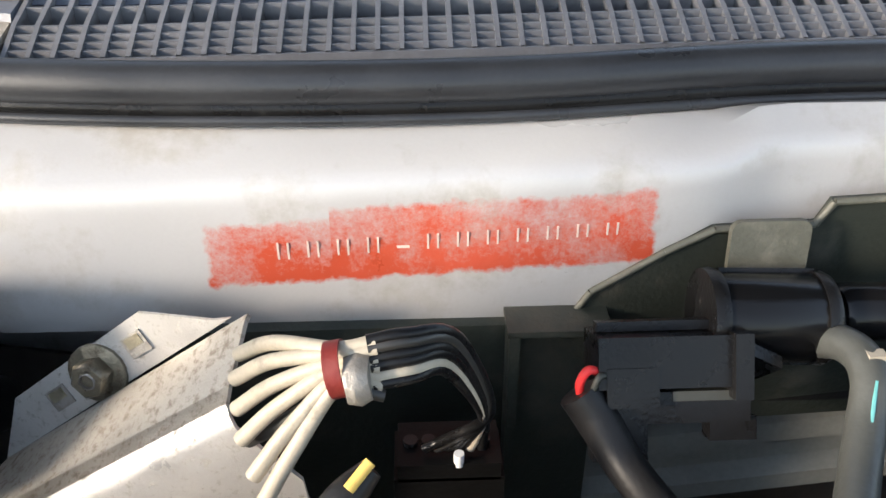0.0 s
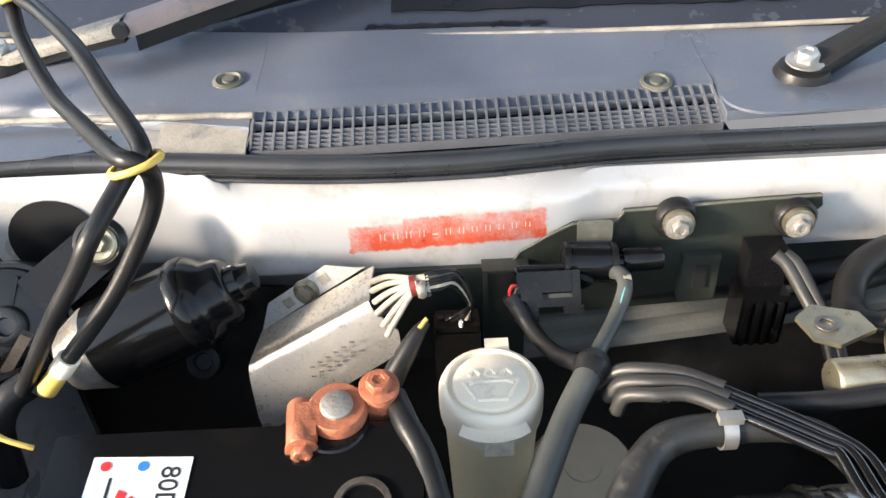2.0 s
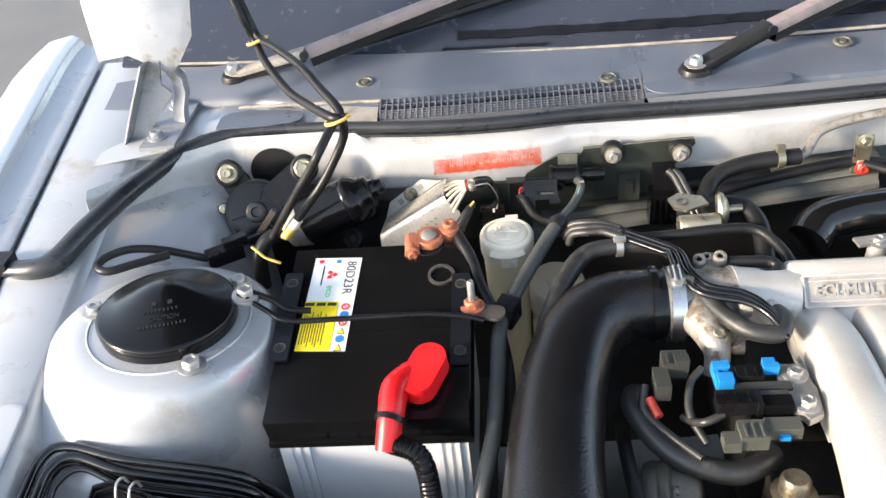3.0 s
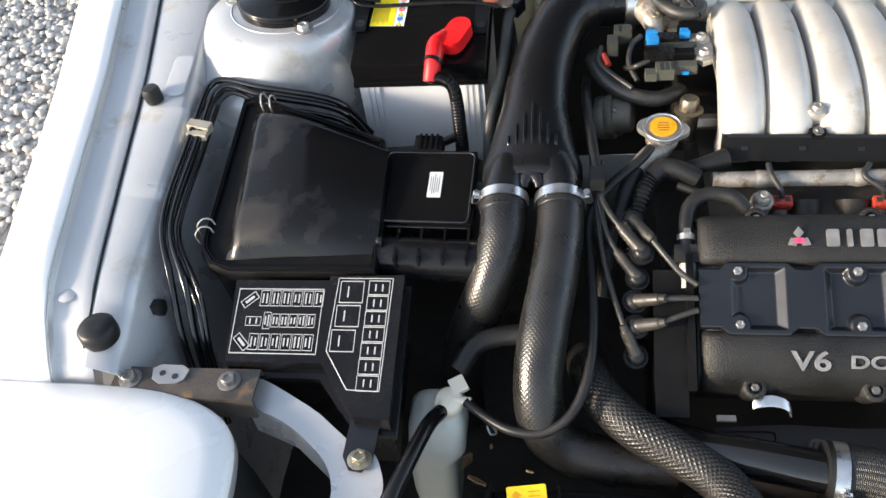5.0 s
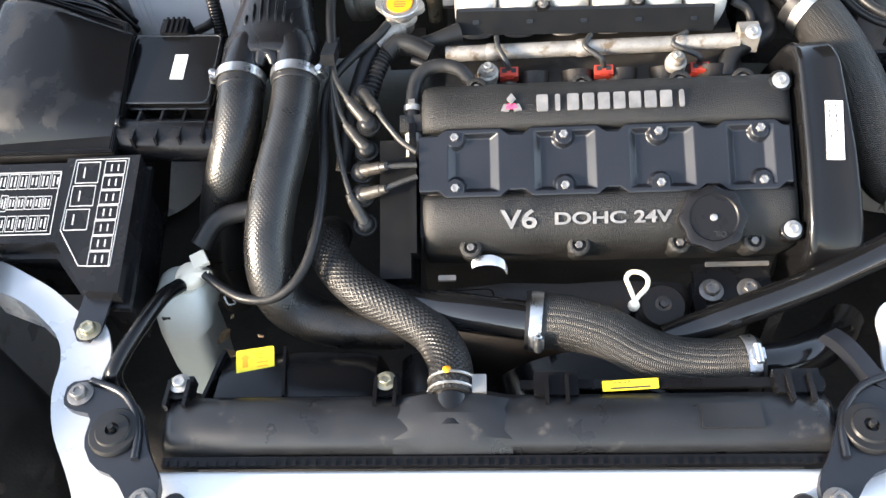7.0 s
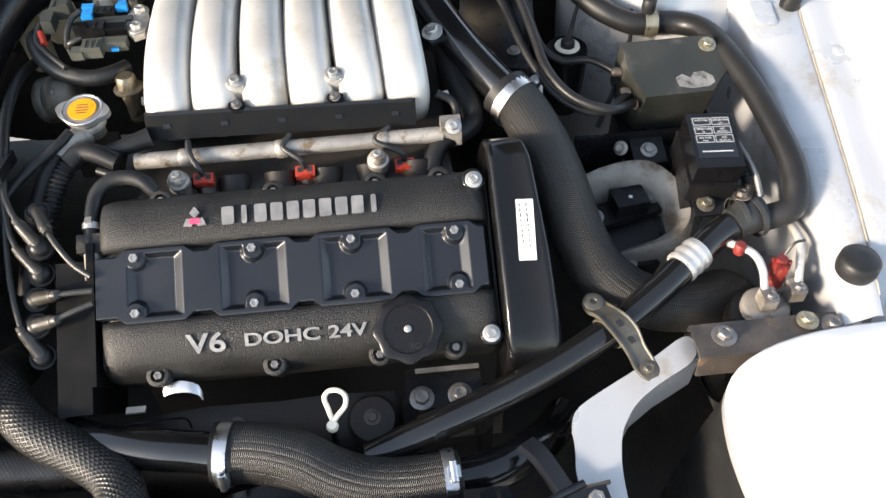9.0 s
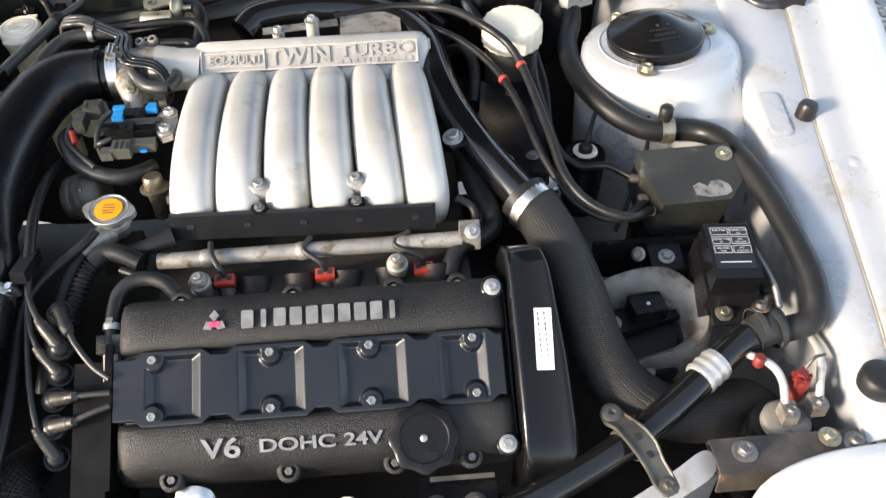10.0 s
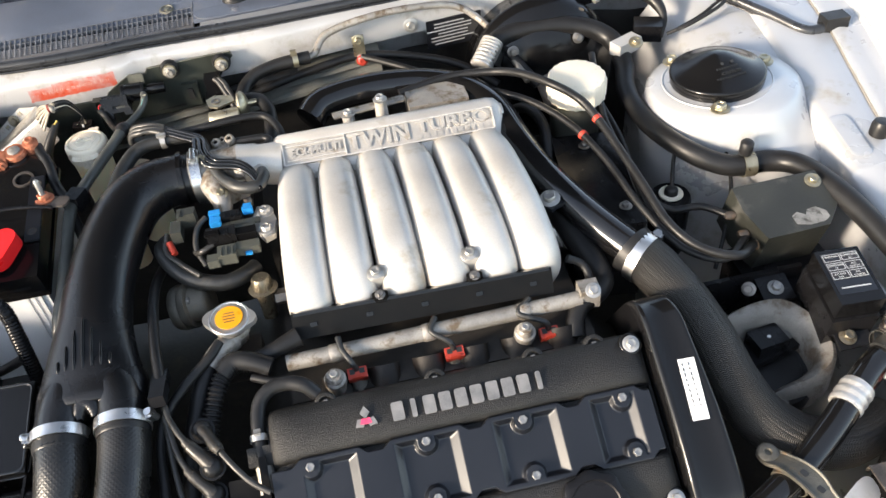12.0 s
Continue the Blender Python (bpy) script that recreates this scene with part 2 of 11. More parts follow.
HEATSHIELD = mat("dark brown heat shield", (0.019, 0.016, 0.014), 0.55, 0.3, 0.5, 20, 0.3, 300, dirt=(0.05, 0.032, 0.022), dirt_scale=18, dirt_edge=0.56)
GLASS = mat("dusty windscreen glass", (0.035, 0.041, 0.058), 0.12, 0, 0.2, 10, 0.0, dirt=(0.055, 0.06, 0.075), dirt_scale=55, dirt_edge=0.60, rvar=0.05)
BRAID = woven("fine braided hose", (0.015, 0.014, 0.013), 22, 900, 0.40, 0.00042)
BRAID2 = woven("coarse herringbone hose", (0.019, 0.018, 0.0168), 26, 3200, 0.50, 0.00036, chevron=True)
MESHHOSE = woven("lightly ribbed rubber hose", (0.013, 0.0126, 0.012), 30, 1300, 0.32, 0.00009)
SEALRUB = mat("weathered seal rubber", (0.026, 0.028, 0.032), 0.33, 0, 0.3, 30, 0.10, 700, dirt=(0.075, 0.07, 0.062), dirt_scale=60, dirt_edge=0.68)
RAILGREY = mat("dusty grey-green paint", (0.19, 0.195, 0.18), 0.42, 0.1, 0.3, 25, 0.2, 500, dirt=(0.17, 0.165, 0.15), dirt_scale=18, dirt_edge=0.56)
WIPER = mat("faded reddish black paint", (0.30, 0.235, 0.225), 0.42, 0.1, 0.3, 30, 0.15, 500, dirt=(0.20, 0.19, 0.19), dirt_scale=25, dirt_edge=0.52)
LEAF = mat("dry leaf", (0.26, 0.17, 0.09), 0.7, 0, 0.5, 90, 0.4, 500, dirt=(0.09, 0.055, 0.03), dirt_scale=120, dirt_edge=0.55)
# silver paint darkened for the shade round the bonnet hinge, plus dust
HINGEPAINT = mat("dusty silver paint with shade mixed in", (0.27, 0.285, 0.31), 0.42, 0.25, 0.2, 30, 0.1, 600, dirt=(0.20, 0.185, 0.165), dirt_scale=30, dirt_edge=0.55)
DARKBACK = mat("added black backing", (0.007, 0.007, 0.0072), 0.9, 0, 0.4, 40, 0.5, 300, spec=0.1)
CHALK = mat("chalky scuffed paint", (0.17, 0.17, 0.165), 0.7, 0, 0.5, 90, 0.3, 500, dirt=(0.05, 0.05, 0.047), dirt_scale=110, dirt_edge=0.52)
PANELALU = mat("darker cast aluminium panel", (0.40, 0.38, 0.35), 0.5, 0.35, 0.2, 30, 0.4, 520, dirt=(0.27, 0.24, 0.20), dirt_scale=40, dirt_edge=0.55)
TANK = mat("dull grey-black tank plastic", (0.014, 0.0145, 0.016), 0.36, 0, 0.3, 20, 0.1, 500, spec=0.42, dirt=(0.06, 0.057, 0.052), dirt_scale=30, dirt_edge=0.60)
STONE = mat("pale gravel stone", (0.36, 0.35, 0.33), 0.8, 0, 0.3, 6, 0.5, 150)
ASPHALT = mat("grey asphalt", (0.16, 0.155, 0.15), 0.85, 0, 0.2, 3, 0.6, 120)
KERBLINE = mat("sand-coloured paving strip", (0.50, 0.43, 0.32), 0.8, 0, 0.15, 5, 0.3, 100)


def worn_patch(name, color, x0, x1, zb, zt, slope):
    """Hand-brushed paint on sheet metal: thin and scratched, with a ragged outline in the metal's own x and z."""
    m = mat(name, (0.50, 0.50, 0.50), 0.34, 0.2, 0.06, 12, 0.03, 900, coat=0.35, dirt=(0.40, 0.385, 0.36), dirt_scale=26, dirt_edge=0.53)
    n, l = m.node_tree.nodes, m.node_tree.links
    tc = n.new("ShaderNodeTexCoord")
    sep = n.new("ShaderNodeSeparateXYZ")
    l.new(tc.outputs["Object"], sep.inputs[0])

    def op(kind, a, c=None, add=None):
        o = n.new("ShaderNodeMath")
        o.operation = kind
        for i, v in enumerate((a, c, add)):
            if v is None:
                continue
            if isinstance(v, (int, float)):
                o.inputs[i].default_value = v
            else:
                l.new(v, o.inputs[i])
        return o.outputs[0]

    def noise_of(scale, detail, rough):
        o = n.new("ShaderNodeTexNoise")
        o.inputs["Scale"].default_value, o.inputs["Detail"].default_value, o.inputs["Roughness"].default_value = scale, detail, rough
        l.new(tc.outputs["Object"], o.inputs["Vector"])
        return o.outputs[0]

    x, z = sep.outputs[0], op("SUBTRACT", sep.outputs[2], op("MULTIPLY", sep.outputs[0], slope))
    step = op("MULTIPLY", op("GREATER_THAN", x, x0 + 0.036), 0.0032)
    inside = op("MINIMUM", op("MINIMUM", op("SUBTRACT", x, x0), op("SUBTRACT", x1, x)), op("MINIMUM", op("SUBTRACT", z, zb), op("SUBTRACT", op("ADD", step, zt), z)))
    ragged = op("ADD", inside, op("MULTIPLY", op("SUBTRACT", noise_of(160, 6, 0.7), 0.5), 0.007))
    edge = n.new("ShaderNodeMapRange")
    edge.inputs[1].default_value, edge.inputs[2].default_value = 0.0, 0.0016
    l.new(ragged, edge.inputs[0])
    # wear: mostly gone in a band along the upper middle and at the left end
    wear = op("ADD", op("MULTIPLY", noise_of(46, 8, 0.75), 0.75), op("MULTIPLY", noise_of(700, 4, 0.8), 0.35))
    lift = op("MULTIPLY", op("SUBTRACT", z, (zb + zt) / 2), 7.0)
    left = op("MULTIPLY", op("LESS_THAN", x, x0 + 0.036), 0.05)
    keep = n.new("ShaderNodeMapRange")
    keep.inputs[1].default_value, keep.inputs[2].default_value = 0.80, 0.50
    l.new(op("ADD", op("ADD", wear, lift), left), keep.inputs[0])
    mask = op("MULTIPLY", edge.outputs[0], keep.outputs[0])
    mix = n.new("ShaderNodeMix")
    mix.data_type = "RGBA"
    l.new(mask, mix.inputs[0])
    b = n["Principled BSDF"]
    l.new(b.inputs["Base Color"].links[0].from_socket, mix.inputs[6])
    mix.inputs[7].default_value = (*color, 1)
    l.new(mix.outputs[2], b.inputs["Base Color"])
    return m


REDPAINT = worn_patch("silver paint with a worn red patch", (0.55, 0.085, 0.040), -0.060, 0.0675, 0.8945, 0.9145, 0.045)


# ---- geometry helpers ----
def V(*a):
    return Vector(a)


def spline(pts, n=8):
    """Smooth points through pts."""
    p = [Vector(q) for q in pts]
    if len(p) == 2:
        return [p[0].lerp(p[1], i / n) for i in range(n + 1)]
    p = [p[0] * 2 - p[1], *p, p[-1] * 2 - p[-2]]
    out = []
    for i in range(1, len(p) - 2):
        a, b, c, d = p[i - 1:i + 3]
        for k in range(n):
            t = k / n
            out.append(0.5 * (2 * b + (c - a) * t + (2 * a - 5 * b + 4 * c - d) * t * t + (3 * b - a - 3 * c + d) * t ** 3))
    return [*out, p[-2]]


def smooth_rows(rows):
    """More sections between the given ones."""
    cols = [spline([r[k] for r in rows], 4) for k in range(len(rows[0]))]
    return [list(r) for r in zip(*cols)]


def values(vals, count):
    """Spread a value or list of values over count samples."""
    if isinstance(vals, (int, float)):
        return [vals] * count
    return list(np.interp(np.linspace(0, 1, count), np.linspace(0, 1, len(vals)), vals))


def tube(bm, pts, r, seg=12, n=8, flat=None, cap=True, ribs=None):
    """A round or flattened hose along pts. flat: height to width; ribs: (pitch, height) of corrugation."""
    c = spline(pts, n)
    if ribs:
        total = sum((c[i + 1] - c[i]).length for i in range(len(c) - 1))
        m = max(8, int(total / ribs[0] * 4))
        step = np.linspace(0, len(c) - 1.001, m)
        c = [c[int(s)].lerp(c[int(s) + 1], s - int(s)) for s in step]
    rs = values(r, len(c))
    fl = values(flat if flat else 1.0, len(c))
    uvl = bm.loops.layers.uv.verify()
    rings, dist, along = [], 0.0, []
    side = None
    for i, q in enumerate(c):
        t = (c[min(i + 1, len(c) - 1)] - c[max(i - 1, 0)]).normalized()
        if flat:
            s = t.cross(V(0, 0, 1))
            side = s.normalized() if s.length > 1e-4 else side
        elif side is None:
            side = t.cross(V(0, 0, 1) if abs(t.z) < 0.9 else V(0, 1, 0)).normalized()
        else:
            side = (side - t * side.dot(t)).normalized()
        up = side.cross(t)
        rad = rs[i] + (ribs[1] * (1 if i % 4 in (1, 2) else -1) / 2 if ribs else 0)
        rings.append([bm.verts.new(q + side * math.cos(a) * rad + up * math.sin(a) * rad * fl[i]) for a in (2 * math.pi * k / seg for k in range(seg))])
        if i:
            dist += (q - c[i - 1]).length
        along.append(dist)
    for i in range(len(rings) - 1):
        for k in range(seg):
            j = (k + 1) % seg
            f = bm.faces.new((rings[i][k], rings[i][j], rings[i + 1][j], rings[i + 1][k]))
            for lp, (uu, vv) in zip(f.loops, ((k, i), (k + 1, i), (k + 1, i + 1), (k, i + 1))):
                lp[uvl].uv = (uu / seg, along[vv])
    if cap:
        bm.faces.new(rings[0][::-1]), bm.faces.new(rings[-1])
    return bm


def basis(pos, z, x=None):
    """A pose at pos whose local z points along z."""
    z = Vector(z).normalized()
    x = Vector(x) if x else (V(1, 0, 0) if abs(z.x) < 0.9 else V(0, 1, 0))
    y = z.cross(x).normalized()
    x = y.cross(z)
    return Matrix.Translation(pos) @ Matrix((x, y, z)).transposed().to_4x4()


def lathe(bm, prof, m=Matrix(), seg=24, close=True):
    """Turn (radius, height) pairs round the local z of m."""
    rings = []
    for r, h in prof:
        if r < 1e-5:
            rings.append([bm.verts.new(m @ V(0, 0, h))])
        else:
            rings.append([bm.verts.new(m @ V(r * math.cos(2 * math.pi * k / seg), r * math.sin(2 * math.pi * k / seg), h)) for k in range(seg)])
    for a, b in zip(rings, rings[1:]):
        for k in range(seg):
            j = (k + 1) % seg
            va = (a[0],) if len(a) == 1 else (a[k], a[j])
            vb = (b[0],) if len(b) == 1 else (b[j], b[k])
            if len(va) + len(vb) > 2:
                bm.faces.new((*va, *vb))
    if close and len(rings[0]) > 1:
        bm.faces.new(rings[0][::-1])
    if close and len(rings[-1]) > 1:
        bm.faces.new(rings[-1])
    return bm


def bevelled(bm, verts, w, seg=2):
    if w > 0:
        edges = {e for v in verts for e in v.link_edges if len(e.link_faces) == 2 and e.calc_face_angle(0) > 0.5}
        bmesh.ops.bevel(bm, geom=list(edges), offset=w, segments=seg, profile=0.6, affect="EDGES", clamp_overlap=True)
    return bm


def box(bm, cen, size, bev=0.002, m=None, seg=2):
    """A block with rounded edges; m turns it about its own centre, or places it when cen is None."""
    vs = []
    base = Matrix.Translation(cen) @ (m or Matrix()) if cen is not None else m
    for sx in (-.5, .5):
        for sy in (-.5, .5):
            for sz in (-.5, .5):
                vs.append(bm.verts.new(base @ V(sx * size[0], sy * size[1], sz * size[2])))
    for f in ((0, 1, 3, 2), (4, 6, 7, 5), (0, 4, 5, 1), (2, 3, 7, 6), (0, 2, 6, 4), (1, 5, 7, 3)):
        bm.faces.new([vs[i] for i in f])
    return bevelled(bm, vs, bev, seg)


def prism(bm, poly, h, m=Matrix(), bev=0.0015, seg=2, low=0.0):
    """A flat polygon in m's xy plane, raised from low to h."""
    area = sum(a[0] * b[1] - b[0] * a[1] for a, b in zip(poly, [*poly[1:], poly[0]]))
    if area < 0:
        poly = poly[::-1]
    lo = [bm.verts.new(m @ V(x, y, low)) for x, y in poly]
    hi = [bm.verts.new(m @ V(x, y, h)) for x, y in poly]
    bm.faces.new(lo[::-1]), bm.faces.new(hi)
    for i in range(len(poly)):
        j = (i + 1) % len(poly)
        bm.faces.new((lo[i], lo[j], hi[j], hi[i]))
    return bevelled(bm, lo + hi, bev, seg)


def loft(bm, sections, thick=0.0, closed=False):
    """A sheet through rows of points; thick gives it a back."""
    rows = [[bm.verts.new(p) for p in s] for s in sections]
    fs = []
    for a, b in zip(rows, rows[1:]):
        m = len(a)
        for k in range(m if closed else m - 1):
            j = (k + 1) % m
            fs.append(bm.faces.new((a[k], a[j], b[j], b[k])))
    if thick:
        bmesh.ops.recalc_face_normals(bm, faces=fs)
        bmesh.ops.solidify(bm, geom=fs, thickness=thick)
    return bm


def rounded(w, h, r, n=4):
    """Corners of a rounded rectangle about the origin."""
    out = []
    for cx, cy, a0 in ((w / 2 - r, h / 2 - r, 0), (-w / 2 + r, h / 2 - r, 90), (-w / 2 + r, -h / 2 + r, 180), (w / 2 - r, -h / 2 + r, 270)):
        for k in range(n + 1):
            a = radians(a0 + 90 * k / n)
            out.append((cx + r * math.cos(a), cy + r * math.sin(a)))
    return out


def softened(poly, times=2):
    """A closed outline with its corners cut round."""
    for _ in range(times):
        poly = [(a[0] * w + b[0] * (1 - w), a[1] * w + b[1] * (1 - w)) for a, b in zip(poly, [*poly[1:], poly[0]]) for w in (0.78, 0.22)]
    return poly


def mesh_of(bm, material, angle=46):
    bmesh.ops.recalc_face_normals(bm, faces=bm.faces[:])
    me = bpy.data.meshes.new("mesh")
    bm.to_mesh(me)
    bm.free()
    me.materials.append(material)
    me.polygons.foreach_set("use_smooth", [True] * len(me.polygons))
    me.set_sharp_from_angle(angle=radians(angle))
    return me


def thing(name, at, label, category, group="", kind=""):
    """An Empty at the foot of a thing that has parts."""
    e = new(name)
    e.empty_display_size = 0.02
    e.location = at
    return tagged(e, label, category, group, kind)


def part(name, bm, material, parent, label="", m=None):
    me = bm if isinstance(bm, bpy.types.Mesh) else mesh_of(bm, material)
    ob = new(name, me)
    ob.parent = parent
    if parent.type == "EMPTY":
        ob.matrix_parent_inverse = Matrix.Translation(-parent.location)
    if m is not None:
        ob.matrix_basis = m
    return tagged(ob, label)


def single(name, bm, material, label, category, group="", kind=""):
    return tagged(new(name, mesh_of(bm, material)), label, category, group, kind)


B = bmesh.new
BOLTS = {}


def bolt_mesh(r, material, washer=True):
    key = (r, material.name, washer)
    if key not in BOLTS:
        bm = B()
        if washer:
            lathe(bm, [(r * 1.55, 0), (r * 1.55, r * 0.18), (r * 1.4, r * 0.25), (0.0, r * 0.26)], seg=20)
        lathe(bm, [(r, r * 0.2), (r, r * 0.95), (r * 0.86, r * 1.1), (r * 0.5, r * 1.1), (r * 0.45, r * 0.95), (0, r * 0.95)], seg=6)
        BOLTS[key] = mesh_of(bm, material)
    return BOLTS[key]


def bolt(pos, normal, r, material, parent, washer=True, label=""):
    """A flanged hex bolt head as a part."""
    turn = Matrix.Rotation(radians((pos[0] * 7919 + pos[1] * 3571) % 1 * 60), 4, "Z")
    return part("bolt", bolt_mesh(r, material, washer), None, parent, label, basis(pos, normal) @ turn)


def word(text, size, m, material, parent, depth=0.0006, name="lettering", label="", bold=0.0):
    """Raised letters in m's xy plane, centred."""
    cu = bpy.data.curves.new("text", "FONT")
    cu.body, cu.size, cu.extrude, cu.align_x, cu.align_y = text, size, depth, "CENTER", "CENTER"
    cu.offset = size * bold
    tmp = bpy.data.objects.new("text", cu)
    scene.collection.objects.link(tmp)
    bpy.context.view_layer.update()
    me = bpy.data.meshes.new_from_object(tmp.evaluated_get(bpy.context.evaluated_depsgraph_get()))
    bpy.data.objects.remove(tmp)
    me.materials.clear()
    me.materials.append(material)
    return part(name, me, None, parent, label, m)


def band(bm, pos, axis, r, w, t=0.0015, seg=28):
    """A clamp band round an axis."""
    m = basis(pos, axis)
    lathe(bm, [(r, -w / 2), (r + t, -w / 2), (r + t, w / 2), (r, w / 2)], m, seg, close=False)
    return bm


def hose_clamp(pos, axis, r, w, screw_dir, parent, material=None, name="hose_clamp"):
    """A worm-drive clamp: band with a screw housing."""
    material = material or CLAMP
    bm = band(B(), pos, axis, r, w)
    p = part(name, bm, material, parent)
    s = Vector(screw_dir).normalized()
    q = Vector(pos) + s * (r + 0.003)
    bm = box(B(), q, (0.012, w * 0.95, 0.008), 0.001, basis((0, 0, 0), s, Vector(axis).cross(s)).to_3x3().to_4x4())
    t = s.cross(Vector(axis)).normalized()
    lathe(bm, [(0.0042, -0.010), (0.0042, 0.010), (0.003, 0.011)], basis(q + s * 0.002, t), 12)
    part("screw", bm, material, p)
    return p


# ---- ground ----
def ground_sheet():
    bm = B()
    bmesh.ops.create_grid(bm, x_segments=2, y_segments=2, size=400)
    return single("ground", bm, STONE, "pale grey gravel yard under and round the car", "ground", kind="structure")


def asphalt_sheet():
    bm = prism(B(), [(-2.13, 1.94), (-1.0, 1.12), (0.5, 1.0), (1.9, 2.2), (60, 50), (-60, 50), (-12, 9.1)], 0.03, bev=0)
    road = single("road", bm, ASPHALT, "smooth grey asphalt beyond the gravel", "road", kind="structure")
    bm = prism(B(), [(-2.42, 2.52), (-1.52, 1.80), (-1.47, 1.85), (-2.37, 2.59)], 0.036, bev=0)
    single("pavement", bm, KERBLINE, "narrow sand-coloured strip laid in the asphalt", "pavement", kind="structure")


def stones():
    """Loose gravel that can be seen beside the car: many small rounded stones in one mesh."""
    rng = np.random.default_rng(3)
    verts, faces = [], []
    ico = bmesh.new()
    bmesh.ops.create_icosphere(ico, subdivisions=1, radius=1)
    base = np.array([v.co[:] for v in ico.verts])
    tri = [[v.index for v in f.verts] for f in ico.faces]
    ico.free()
    for x0, x1, y0, y1, n in ((-2.6, -0.55, -0.7, 2.0, 15000), (1.2, 3.2, -0.4, 2.6, 9000)):
        for _ in range(n):
            x, y = rng.uniform(x0, x1), rng.uniform(y0, y1)
            if x < 0 and y > 1.94 - (x + 2.13) * 0.726:
                continue
            if x > 0 and y > 1.0 + (x - 0.5) * 0.857:
                continue
            s = rng.uniform(0.008, 0.019) * np.array([rng.uniform(.8, 1.3), rng.uniform(.7, 1.1), rng.uniform(.5, .8)])
            a = rng.uniform(0, 6.28)
            rot = np.array([[math.cos(a), -math.sin(a), 0], [math.sin(a), math.cos(a), 0], [0, 0, 1]])
            p = (base * s * rng.uniform(.85, 1.15, (len(base), 1))) @ rot.T + (x, y, s[2] * rng.uniform(0.2, 1.4))
            o = len(verts)
            verts.extend(p.tolist())
            faces.extend([[i + o for i in t] for t in tri])
    me = bpy.data.meshes.new("gravel")
    me.from_pydata(verts, [], faces)
    m = mat("gravel stones", (0.40, 0.39, 0.37), 0.75, 0, 0.15, 40, 0.3, 200)
    nt = m.node_tree
    geo = nt.nodes.new("ShaderNodeNewGeometry")
    ramp = nt.nodes.new("ShaderNodeValToRGB")
    ramp.color_ramp.elements[0].color, ramp.color_ramp.elements[1].color = (0.26, 0.255, 0.25, 1), (0.60, 0.58, 0.55, 1)
    nt.links.new(geo.outputs["Random Per Island"], ramp.inputs[0])
    nt.links.new(ramp.outputs[0], nt.nodes["Principled BSDF"].inputs["Base Color"])
    me.materials.append(m)
    me.polygons.foreach_set("use_smooth", [True] * len(me.polygons))
    tagged(new("gravel", me), "loose rounded grey gravel stones", "gravel", kind="stuff")


ground_sheet(), asphalt_sheet(), stones()

# ---- body shell round the engine bay; the car's middle lies at x = 0.30 ----
MID = 0.30
ZL = [(0.45, 0.955), (0.25, 0.93), (0.02, 0.90), (-0.20, 0.862), (-0.36, 0.828), (-0.485, 0.802), (-0.56, 0.780), (-0.66, 0.742), (-0.95, 0.60)]


def ledge_z(y, side):
    z = float(np.interp(-y, [-a for a, _ in ZL], [b for _, b in ZL]))
    return z - (0.022 if side > 0 else 0.0)


def mx(x, side):
    """x given for the side at low x, mirrored for the other."""
    return x if side < 0 else 2 * MID - x


def gutter_x(y):
    return float(np.interp(-y, [-0.45, -0.02, 0.2, 0.36, 0.56, 0.66, 0.95], [-0.545, -0.508, -0.474, -0.462, -0.445, -0.437, -0.42]))


